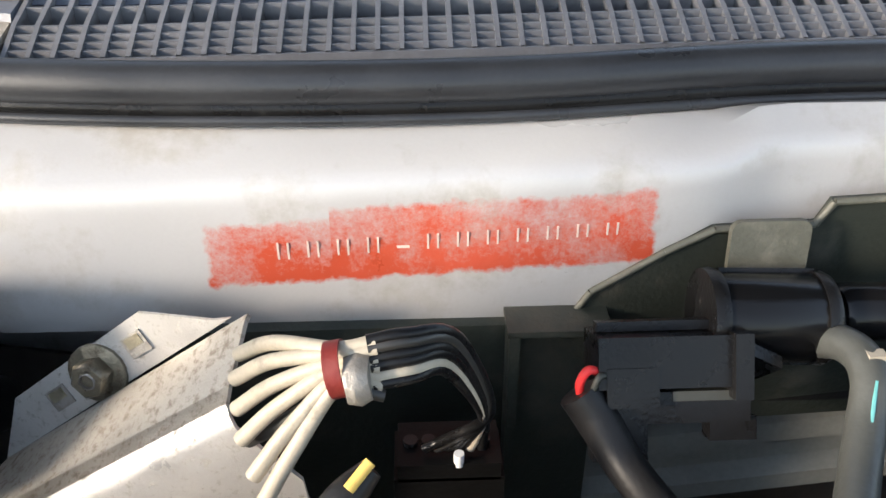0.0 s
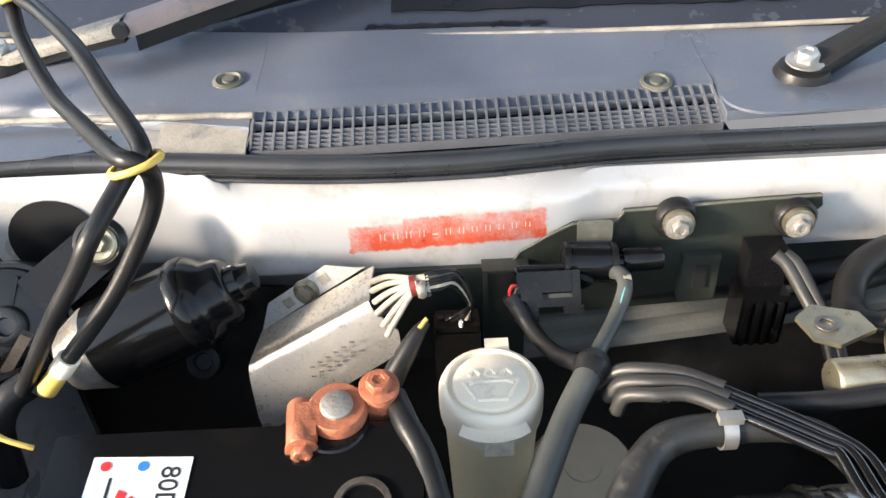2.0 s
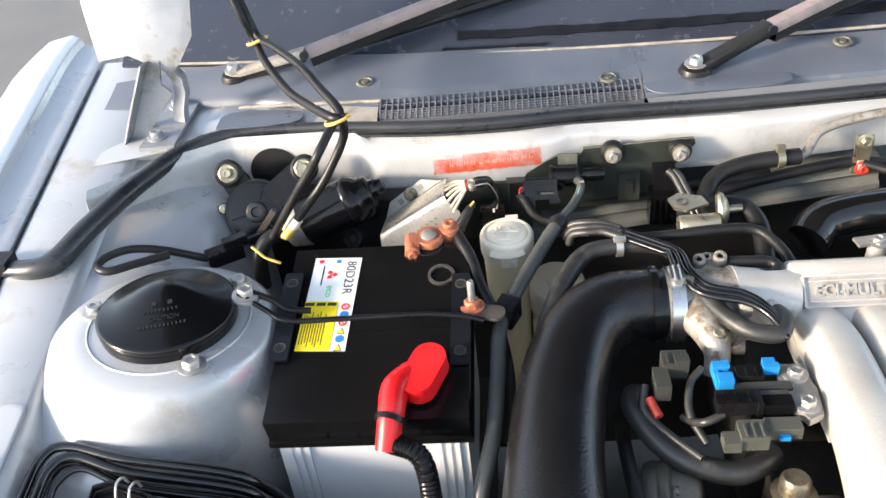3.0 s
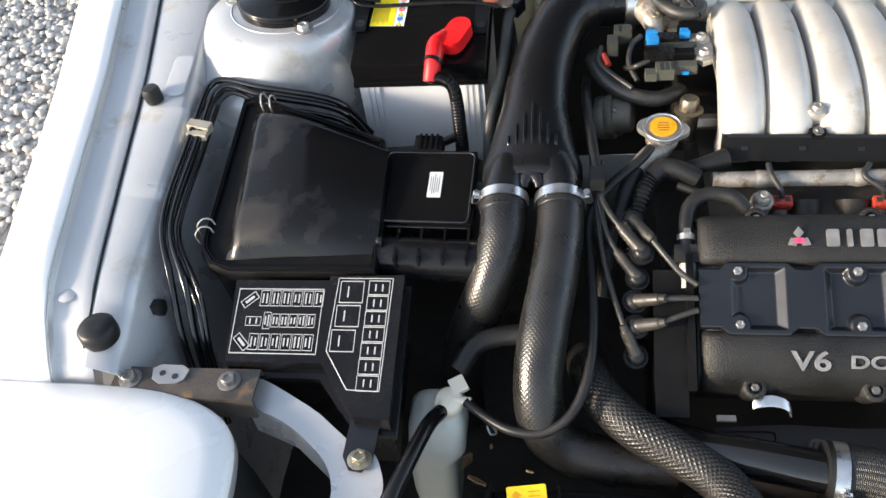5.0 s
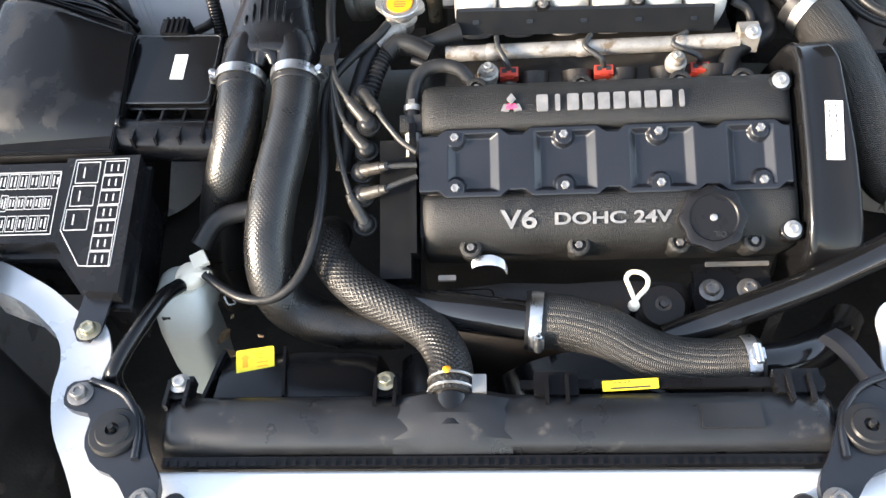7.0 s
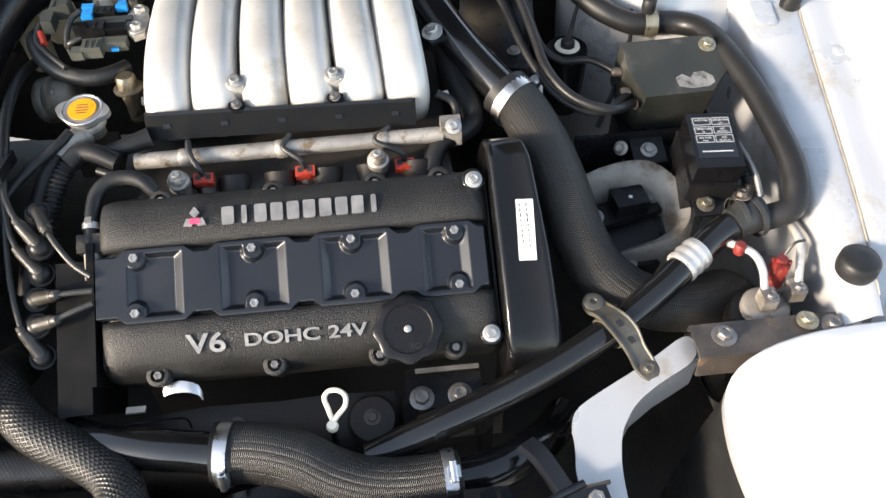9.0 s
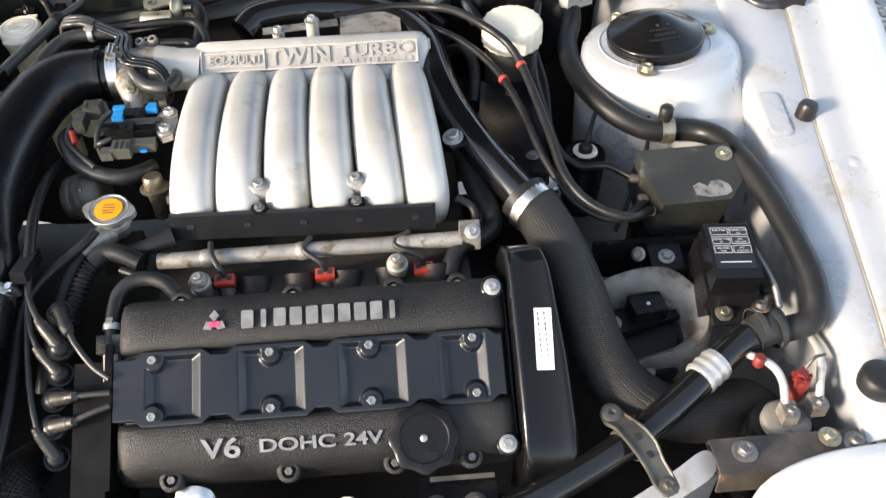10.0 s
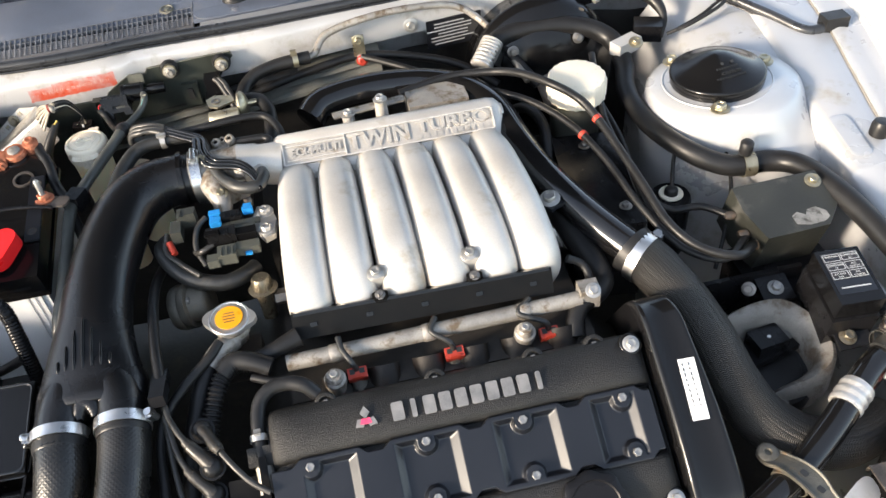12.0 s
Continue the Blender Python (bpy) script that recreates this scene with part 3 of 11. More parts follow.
def shell_side(side):
    breaks = (-0.245, -0.378, -0.516)
    ys = sorted([*np.linspace(0.44, -0.60, 30), *[b + d for b in breaks for d in (-0.0015, 0.0015)]], reverse=True)
    # ledge with pressed steps and the wall that drops into the bay
    secs = []
    for y in ys:
        z, g = ledge_z(y, side), gutter_x(y)
        inner = float(np.interp(-y, [-0.44, -0.1, 0.15, 0.26, 0.36, 0.50, 0.545, 0.575, 0.60], [-0.43, -0.42, -0.407, -0.400, -0.402, -0.407, -0.404, -0.405, -0.40]))
        step = 0.0028 * sum(1 for b in breaks if y < b) - 0.002
        lean = 1.0 if side < 0 else 0.0
        pts = [(inner + 0.062 * lean, 0.30), (inner + 0.046 * lean, 0.62), (inner + 0.014 * lean, z - 0.05), (inner, z - 0.016 - step), (inner - 0.004, z - 0.004 - step), (inner - 0.012, z - step), (g + 0.006, z + 0.004), (g, z + 0.002)]
        secs.append([(mx(x, side), y, zz) for x, zz in pts])
    single("inner_fender", loft(B(), secs, 0.002), PAINT, "silver painted inner fender ledge of the engine bay", "inner fender", kind="structure")
    # flange under the bonnet edge, then the outer fender skin
    secs, skin = [], []
    for y in np.linspace(0.5, -0.62, 32):
        z, g = ledge_z(y, side), gutter_x(y)
        dip = 0.050 * max(0.0, (-y - 0.50) / 0.10) ** 2
        secs.append([(mx(x, side), y, zz - dip) for x, zz in ((g - 0.001, z - 0.014), (g - 0.004, z + 0.005), (g - 0.012, z + 0.008), (g - 0.030, z + 0.004), (g - 0.048, z + 0.009), (g - 0.052, z + 0.018))])
        out = [(g - 0.051, z + 0.012), (g - 0.053, z + 0.021), (g - 0.062, z + 0.026), (g - 0.10, z + 0.018), (g - 0.14, z - 0.008), (g - 0.168, z - 0.05), (g - 0.182, z - 0.11), (g - 0.19, z - 0.22), (g - 0.19, 0.32)]
        skin.append([(mx(x, side), y, zz - dip) for x, zz in out])
    f = thing("fender", (mx(-0.6, side), -0.1, 0.32), "glossy white front fender with a folded inner flange", "fender", "front fenders", kind="structure")
    part("skin", loft(B(), skin, 0.002), WHITE, f)
    part("flange", loft(B(), secs, 0.002), PAINT, f, "silver inner flange of the fender")
    seam = [(mx(gutter_x(y) - 0.0003, side), y, ledge_z(y, side) + 0.0035) for y in np.linspace(0.42, -0.58, 18)]
    part("seam", tube(B(), seam, 0.0012, 6, 2), PLUGBLACK if side < 0 else DUSTYALU, f, "dark sealed seam beside the ledge" if side < 0 else "dusty sealed seam beside the ledge")
    for y in (-0.27, -0.52):
        z, g = ledge_z(y, side), gutter_x(y)
        bm = lathe(B(), [(0.011, 0), (0.011, 0.002), (0.006, 0.004), (0, 0.0045)], basis((mx(g - 0.032, side), y, z + 0.004), (0, 0, 1)), 16)
        part("screw_cap", bm, PAINT, f)


    for y0, y1 in ((-0.225, -0.150),):
        z = ledge_z((y0 + y1) / 2, side)
        rows = []
        for q, dz in ((1.0, 0.0005), (0.93, 0.0014), (0.84, 0.0017)):
            rows.append([(mx(-0.428 + px * q, side), (y0 + y1) / 2 + py * q, ledge_z((y0 + y1) / 2 + py * q, side) + dz - 0.0028 * sum(1 for b in breaks if (y0 + y1) / 2 < b) + 0.004) for px, py in rounded(0.030, abs(y1 - y0), 0.010, 4)])
        bm = loft(B(), rows, 0, True)
        bm.verts.ensure_lookup_table()
        bm.faces.new(bm.verts[-20:])
        part("pressing", bm, PAINT, f)


shell_side(-1), shell_side(1)


def firewall():
    """Pressed bulkhead: rounded shelf, chassis-stamp face, step, and a deep lower wall."""
    secs = []
    for x in np.linspace(-0.44, 1.04, 150):
        yf = float(np.interp(x, [-0.44, -0.36, -0.30, -0.158, -0.124, 0.084, 0.098, 0.3, 0.6, 0.8, 1.04], [0.10, 0.17, 0.205, 0.205, 0.185, 0.184, 0.189, 0.194, 0.235, 0.25, 0.20]))
        zs = float(np.interp(x, [-0.44, -0.155, -0.124, 0.084, 0.098, 0.6, 1.04], [0.934, 0.934, 0.921, 0.926, 0.931, 0.923, 0.893]))
        zt = float(np.interp(x, [-0.44, -0.3, 0.4, 0.8, 1.04], [0.925, 0.937, 0.937, 0.928, 0.90]))
        zt = max(zt, zs + 0.004)
        pts = [(yf + 0.032, zt - 0.02), (yf + 0.022, zt - 0.003), (yf + 0.010, zs + 0.0075), (yf + 0.0035, zs + 0.0022), (yf + 0.0012, zs + 0.0004), (yf + 0.0002, zs - 0.0016), (yf - 0.0004, zs - 0.006), (yf - 0.003, 0.885), (yf - 0.001, 0.877), (yf + 0.03, 0.872), (yf + 0.055, 0.862), (yf + 0.06, 0.80), (yf + 0.06, 0.35)]
        secs.append([(x, y, z) for y, z in pts])
    single("firewall", loft(B(), secs, 0.002), REDPAINT, "silver white painted firewall pressing behind the engine", "firewall", kind="structure")
    # added dark sheet: the lower wall's deep shade put into colour
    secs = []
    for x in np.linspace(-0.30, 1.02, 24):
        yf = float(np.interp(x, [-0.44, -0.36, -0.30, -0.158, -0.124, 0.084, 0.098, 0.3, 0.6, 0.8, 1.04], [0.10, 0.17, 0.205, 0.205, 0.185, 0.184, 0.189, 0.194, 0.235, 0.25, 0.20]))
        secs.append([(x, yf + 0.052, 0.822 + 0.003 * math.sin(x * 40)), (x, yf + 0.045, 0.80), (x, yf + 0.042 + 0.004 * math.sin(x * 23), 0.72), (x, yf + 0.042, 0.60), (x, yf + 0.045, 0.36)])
    single("shade_sheet", loft(B(), secs, 0.003), UNDER, "dark sheet added for the shade on the lower firewall", "insulation", kind="structure")
    # lower cross rails seen as pale and dark bands
    prof = ((0.060, 0.024), (0.030, 0.016), (0.006, 0.013), (0.001, 0.011), (0.0, 0.003), (0.006, 0.001), (0.008, -0.003), (0.006, -0.011), (0.0, -0.014), (-0.001, -0.020), (0.02, -0.024))
    bm = loft(B(), [[(x, 0.190 + 0.02 * max(0, x - 0.2) + dy, 0.806 + 0.115 * (x - 0.06) + dz) for dy, dz in prof] for x in np.linspace(0.02, 0.46, 12)], 0.0015)
    single("firewall_rail", bm, RAILGREY, "dusty grey-green rail along the lower firewall", "rail", kind="structure")


def cowl():
    def line(x):
        yb = float(np.interp(x, [-0.5, -0.3, -0.1, 0.2, 0.7, 1.1], [0.20, 0.236, 0.225, 0.235, 0.275, 0.20]))
        return yb
    secs = []
    for x in [*np.linspace(-0.50, -0.1241, 10), *np.linspace(-0.1239, 0.1919, 12), *np.linspace(0.1921, 1.10, 20)]:
        yb = line(x)
        zz = float(np.interp(x, [-0.5, -0.25, 0.8, 1.1], [0.93, 0.948, 0.942, 0.905]))
        bow = 0.05 * ((x - MID) / 0.8) ** 2
        if -0.124 < x < 0.192:
            secs.append([(x, yb + 0.03, zz + 0.006), (x, yb + 0.042, zz + 0.012), (x, yb + 0.06, zz + 0.013), (x, yb + 0.10 + bow, zz + 0.018), (x, yb + 0.125 + bow, zz + 0.024), (x, yb + 0.13 + bow, zz + 0.020)])
        else:
            lift = float(np.interp(x, [-0.5, -0.375, -0.31, -0.217, -0.125, 0.1, 0.2], [0.11, 0.086, 0.064, 0.034, 0.018, 0.004, 0.004]))
            secs.append([(x, yb + lift, zz), (x, yb + lift + 0.002, zz + 0.006), (x, yb + max(0.05, lift + 0.008), zz + 0.012), (x, yb + 0.10 + bow, zz + 0.018), (x, yb + 0.125 + bow, zz + 0.024), (x, yb + 0.13 + bow, zz + 0.020)])
    left = [s for s in secs if s[0][0] < -0.124]
    mid = [s for s in secs if -0.124 < s[0][0] < 0.192]
    right = [s for s in secs if s[0][0] > 0.192]
    c = thing("cowl_panel", (MID, 0.3, 0.95), "sun-faded dark grey plastic cowl panel below the windscreen", "cowl panel", kind="structure")
    for g in (left, mid, right):
        part("panel", loft(B(), g, 0.002), COWL, c)
    # painted scuttle strip in the corner, with its sunken dark lid
    strip = []
    for x in np.linspace(-0.47, -0.126, 14):
        lift = float(np.interp(x, [-0.5, -0.375, -0.31, -0.217, -0.125], [0.11, 0.086, 0.064, 0.034, 0.018]))
        yb, zz = line(x), float(np.interp(x, [-0.5, -0.25, 0.8, 1.1], [0.93, 0.948, 0.942, 0.905]))
        strip.append([(x, yb - 0.012, zz - 0.006), (x, yb, zz - 0.003), (x, yb + lift + 0.006, zz - 0.001)])
    single("scuttle", loft(B(), strip, 0.0015), PAINT, "silver painted scuttle strip beside the cowl panel", "scuttle", kind="structure")
    lid = [(-0.320, 0.222), (-0.321, 0.250), (-0.312, 0.262), (-0.288, 0.268), (-0.222, 0.256), (-0.216, 0.248), (-0.218, 0.232), (-0.228, 0.226), (-0.268, 0.222)]
    part("lid", prism(B(), lid, 0.0015, Matrix.Translation((0, 0, 0.9472)) @ Matrix.Rotation(radians(0.6), 4, "X"), 0.0006), COWL, c, "faded grey plastic lid set in the corner")
    for x, y, z in ((-0.1455, 0.302, 0.9610), (0.1530, 0.277, 0.9565), (0.44, 0.325, 0.9605), (-0.335, 0.40, 0.970)):
        bm = lathe(B(), [(0.0115, 0), (0.0112, 0.002), (0.0088, 0.0028), (0.0075, 0.0012), (0.0045, 0.0010), (0.0042, 0.0028), (0, 0.0030)], basis((x, y, z), (0, -0.15, 1)), 22)
        part("clip", bm, DUSTOLIVE, c, "dust-filled round plastic fastener")
    # dust-caked edge under the glass, end piece of the intake and the folded flap beside it
    edge = [(x, 0.345 + 0.06 * ((x - MID) / 0.8) ** 2 + 0.001, 0.9672) for x in np.linspace(-0.46, 1.06, 22)]
    part("upper_edge", tube(B(), edge, 0.0021, 8, 2), DUSTCOWL, c, "dusty pale edge moulding below the glass")
    ep = [[(x, line(x) + dy, 0.9475 + dz) for dy, dz in ((-0.006, -0.004), (0.004, 0.0), (0.020, 0.0035), (0.027, 0.006))] for x in np.linspace(-0.184, -0.1245, 6)]
    part("end_piece", loft(B(), ep, 0.002), DUSTCOWL, c, "dust-caked end piece of the intake")
    rng = random.Random(41)
    lip = [(x, line(x) + 0.031 + 0.0012 * rng.uniform(-1, 1) - 0.02 * max(0, -0.19 - x), 0.9565 + 0.0006 * rng.uniform(-1, 1)) for x in np.linspace(-0.30, -0.122, 16)]
    part("dusty_ridge", tube(B(), lip, 0.0024, 8, 2), DUSTCOWL, c, "dusty ridge above the end piece")
    flap = softened([(0.1925, 0.262), (0.1930, 0.248), (0.2000, 0.236), (0.2150, 0.229), (0.30, 0.232), (0.36, 0.238), (0.36, 0.268), (0.25, 0.268)], 2)
    part("flap", prism(B(), flap, 0.002, Matrix.Translation((0, 0, 0.9530)), 0.0007), COWL, c, "rounded cowl flap beside the intake")
    # air intake lattice: an upper slope and a steeper lower slope
    g = thing("cowl_grille", (0.03, 0.25, 0.94), "black plastic lattice air intake grille in the cowl", "grille")
    def surf(u, x):
        yb, zz = line(x), 0.945
        lower = (yb + 0.003, zz - 0.002)
        knee = (yb + 0.016 + 0.006 * (x + 0.12), zz + 0.004)
        top = (yb + 0.036 + 0.006 * (x + 0.12), zz + 0.010)
        a, b, t = (lower, knee, u / 0.45) if u < 0.45 else (knee, top, (u - 0.45) / 0.55)
        return V(x, a[0] + (b[0] - a[0]) * t, a[1] + (b[1] - a[1]) * t)
    x0, x1 = -0.122, 0.190
    for k in range(43):
        x = x0 + (x1 - x0) * k / 42
        bm = B()
        loft(bm, [[surf(u, x) + V(dx, 0, dz) for dx, dz in ((-0.0008, 0.0022), (0.0008, 0.0022), (0.0006, -0.0045), (-0.0006, -0.0045))] for u in (0, .22, .45, .72, 1)], closed=True)
        part("grille_bar", bm, GRILLE, g)
    for u in (0, .11, .22, .33, .45, .72, 1):
        bm = B()
        loft(bm, [[surf(u, x) + V(0, dy, dz) for dy, dz in ((-0.0007, 0.0017), (0.0007, 0.0017), (0.0005, -0.0045), (-0.0005, -0.0045))] for x in np.linspace(x0, x1, 12)], closed=True)
        part("grille_bar", bm, GRILLE, g)
    # added sheets that put the dark of the unlit gaps into colour
    bm = box(B(), (0.034, 0.257, 0.9345), (0.326, 0.066, 0.003), 0.001)
    box(bm, (0.034, 0.2925, 0.942), (0.326, 0.003, 0.018), 0.0005)
    part("backing", bm, DARKBACK, g, "dark sheet added behind the bars for the unlit duct")
    # windscreen
    bm = loft(B(), [[(x, 0.345 + 0.06 * ((x - MID) / 0.8) ** 2 + dy, 0.966 + dz) for dy, dz in ((0, 0), (0.35, 0.18), (0.8, 0.36))] for x in np.linspace(-0.5, 1.1, 14)], 0.005)
    ws = thing("windscreen", (MID, 0.345, 0.966), "dark dusty windscreen glass above the cowl", "windscreen", kind="structure")
    part("glass", bm, GLASS, ws)
    # black edge strip and the grille's reflection, painted as ragged bands
    rng = random.Random(17)
    def glass_at(x, f):
        return (x, 0.345 + 0.06 * ((x - MID) / 0.8) ** 2 + 0.35 * f, 0.966 + 0.18 * f)
    for f0, f1, xa, xb in ((0.062, 0.098, -0.03, 0.62), (0.020, 0.030, -0.05, 0.085)):
        rows = []
        for x in np.linspace(xa, xb, 44):
            lo, hi = (V(*glass_at(x, f + rng.uniform(-0.004, 0.004))) + V(0, -0.0011, 0.0022) for f in (f0, f1))
            rows.append([lo, hi])
        part("reflection_band", loft(B(), rows, 0.0006), GLASSBAND, ws, "ragged black strip on the glass with the grille's reflection painted in")


def bonnet_seal():
    pts = [(-0.515, 0.02, 0.905), (-0.455, 0.015, 0.912), (-0.425, 0.06, 0.926), (-0.395, 0.13, 0.934), (-0.35, 0.20, 0.940), (-0.29, 0.226, 0.945), (-0.2, 0.222, 0.947), (-0.077, 0.207, 0.947), (0.02, 0.205, 0.947), (0.12, 0.214, 0.947), (0.30, 0.218, 0.946), (0.5, 0.236, 0.944), (0.72, 0.265, 0.938), (0.88, 0.24, 0.925), (0.98, 0.15, 0.905), (1.04, 0.07, 0.892), (1.075, 0.02, 0.884), (1.115, 0.02, 0.886)]
    s = thing("bonnet_seal", (MID, 0.2, 0.93), "black rubber bonnet seal along the firewall top", "rubber seal")
    part("bulb", tube(B(), [(x, y, z - 0.0026) for x, y, z in pts], [0.0105, 0.0125, 0.0120, 0.0105, 0.0070, 0.0066, 0.0066, 0.0066, 0.0066, 0.0066, 0.0066, 0.0070, 0.0075, 0.0095], 14, 6), SEALRUB, s)
    part("channel", tube(B(), [(x, y - 0.0022, z - 0.0085) for x, y, z in pts[1:-1]], 0.0036, 10, 6), PLUGBLACK, s, "dark clamping channel under the bulb")
    part("lip", tube(B(), [(x, y - 0.0052, z - 0.0112) for x, y, z in pts[1:-1]], 0.0017, 8, 6), SEALRUB, s)
    for p in (pts[0], pts[-1]):
        part("end_block", box(B(), p, (0.036, 0.024, 0.028), 0.005), RUBBER, s, "moulded rubber end block")


firewall(), cowl(), bonnet_seal()


def strut_tower(side, cx, cy, cz):
    """Pressed dome with a flat top, three nuts and a black cap."""
    m = basis((cx, cy, cz), (0.06 * -side, 0.04, 1))
    rows = []
    slim = 0.88 if side < 0 else 0.86
    for h, r, flare in ((0.004, 0.050, 0), (0.0045, 0.080, 0), (0.001, 0.106, 0), (-0.005, 0.113, 0.0), (-0.028, 0.117, 0.006), (-0.050, 0.119, 0.018), (-0.066, 0.121, 0.036), (-0.075, 0.122, 0.050), (-0.085, 0.123, 0.056), (-0.30, 0.125, 0.056), (-0.55, 0.125, 0.056)):
        ring = []
        for k in range(64):
            a = 2 * math.pi * k / 64
            out = max(0.0, math.cos(a - (radians(198) if side < 0 else radians(342)))) ** 1.6
            rad = r * (slim + (1 - slim) * out) + flare * out ** 0.7
            ring.append(m @ V(rad * math.cos(a), rad * math.sin(a), h))
        rows.append(ring)
    bm = loft(B(), rows, 0.002, True)
    t = thing("strut_tower", (cx, cy, 0.4), "silver painted strut tower dome with three stud nuts", "strut tower", "strut towers")
    part("dome", bm, PAINT, t)
    ridge = [m @ V(0.0865 * slim * math.cos(a), 0.0865 * slim * math.sin(a), 0.0036) for a in (2 * math.pi * k / 40 for k in range(41))]
    part("ridge", tube(B(), ridge, 0.0017, 8, 2), PAINT, t, "pressed ring round the dome top")
    angles = (-58, 48, 172) if side < 0 else (-112, 118, 10)
    for a in angles:
        p = m @ V(0.078 * math.cos(radians(a)), 0.078 * math.sin(radians(a)), 0.0045)
        bolt(p, m.to_3x3() @ V(0, 0, 1), 0.0085, BRASS if side > 0 else STEEL, t, label="flanged stud nut")
    bm = lathe(B(), [(0.0640, 0.004), (0.0655, 0.017), (0.0648, 0.0195), (0.0625, 0.0208), (0.0600, 0.0212), (0.045, 0.0285), (0.030, 0.0360), (0.019, 0.0412), (0.009, 0.0442), (0, 0.0450)], m, 48)
    cap = part("cap", bm, GLOSS, t, "round black plastic cap with raised caution lettering")
    slope = m @ Matrix.Rotation(radians(18 if side < 0 else 4), 4, "Z") @ Matrix.Translation((0, -0.0365, 0.0330)) @ Matrix.Rotation(radians(26), 4, "X")
    word("CAUTION", 0.0062, slope @ Matrix.Translation((0, 0.0015, 0.0003)), OLDRUBBER, cap)
    for dy, w in ((0.0095, 0.034), (-0.006, 0.044)):
        for k in range(int(w / 0.0036)):
            px = -w / 2 + k * 0.0036
            part("print_bar", box(B(), None, (0.0017, 0.0027, 0.0006), 0, slope @ Matrix.Translation((px, dy - px * px * -4.0, 0.0006 - px * px * 5.0))), OLDRUBBER, cap)
    for px in (-0.007, 0.007):
        part("arrow_mark", box(B(), None, (0.004, 0.004, 0.0008), 0, slope @ Matrix.Translation((px, 0.0165, 0.0008))), OLDRUBBER, cap)


strut_tower(-1, -0.300, -0.068, 0.893)
strut_tower(1, 0.905, -0.045, 0.868)


def apron(side):
    """Sheet between firewall, fender ledge and strut tower."""
    secs = []
    for y in np.linspace(0.215, -0.03, 9):
        z = ledge_z(y, side)
        secs.append([(mx(x, side), y + dy, z + dz) for x, dy, dz in ((-0.50, 0, -0.004), (-0.43, 0, -0.006), (-0.40, 0, -0.008), (-0.36, 0, -0.016), (-0.32, 0, -0.030), (-0.295, -0.004, -0.06), (-0.285, -0.006, -0.12), (-0.28, -0.006, -0.4))])
    single("apron", loft(B(), secs, 0.002), PAINT, "silver painted apron sheet beside the strut tower", "apron", kind="structure")


apron(-1), apron(1)


def bonnet():
    """The raised bonnet that shades the rear of the bay."""
    t = thing("bonnet", (MID, 0.30, 1.10), "raised silver white bonnet panel propped over the bay", "bonnet", kind="structure")
    # unseen liner, added flat black so the black plastics reflect dark
    for off, mt, nm, thick in ((0.0, WHITE, "outer_skin", 0.0015), (-0.028, DARKBACK, "liner", 0.004)):
        secs = []
        for k in range(7):
            u = k / 6
            y, z = 0.40 - 0.52 * u, 1.20 + 0.88 * u
            half = 0.74 - 0.10 * u ** 2
            secs.append([(MID + half * v, y - off * -0.86 - 0.03 * (1 - v * v) * -1, z - off * -0.5) for v in np.linspace(-1, 1, 9)])
        part(nm, loft(B(), secs, thick), mt, t)
    corner = [[(-0.455, 0.262, 1.030), (-0.412, 0.252, 1.0385), (-0.3906, 0.250, 1.0274), (-0.3645, 0.250, 1.013), (-0.352, 0.252, 1.026), (-0.331, 0.256, 1.055)], [(-0.455, 0.268, 1.10), (-0.41, 0.258, 1.10), (-0.39, 0.255, 1.10), (-0.36, 0.255, 1.10), (-0.34, 0.257, 1.10), (-0.32, 0.26, 1.11)], [(-0.455, 0.34, 1.18), (-0.41, 0.34, 1.18), (-0.39, 0.34, 1.18), (-0.36, 0.34, 1.18), (-0.34, 0.34, 1.18), (-0.32, 0.34, 1.18)]]
    part("rear_corner", loft(B(), corner, 0.002), HINGEPAINT, t)
    h = part("hinge", prism(B(), [(-0.4076, 0.192), (-0.3655, 0.196), (-0.368, 0.3216), (-0.410, 0.326)], 0.004, Matrix.Translation((0, 0, 0.9425)), 0.001), HINGEPAINT, t, "dusty silver folded hinge with bolts")
    blade = [(-0.4454, 0.9254), (-0.3906, 1.032), (-0.3758, 1.030), (-0.3817, 1.0003), (-0.3713, 0.9889), (-0.3855, 0.9727), (-0.4226, 0.9274), (-0.4394, 0.919)]
    up = Matrix(((1, 0, 0, 0), (0, 0, -1, 0.252), (0, 1, 0, 0), (0, 0, 0, 1)))
    part("arm", prism(B(), blade, 0.003, up, 0.001), HINGEPAINT, h)
    part("arm_flange", loft(B(), [[(x, y, z), (x - 0.004, y - 0.016, z)] for x, y, z in ((-0.4454, 0.250, 0.9254), (-0.420, 0.250, 0.976), (-0.3906, 0.250, 1.032))], 0.0025), HINGEPAINT, h)
    part("rear_arm", loft(B(), [[(x - 0.006, 0.262, z), (x + 0.006, 0.258, z), (x + 0.008, 0.266, z)] for x, z in ((-0.378, 0.944), (-0.374, 0.965), (-0.366, 0.985), (-0.3655, 1.003), (-0.374, 1.02), (-0.378, 1.04))], 0.003), HINGEPAINT, h)
    for p in ((-0.393, 0.303, 0.9465), (-0.3928, 0.2186, 0.9465)):
        bolt(p, (0, 0, 1), 0.0078, HINGEPAINT, h)


bonnet()


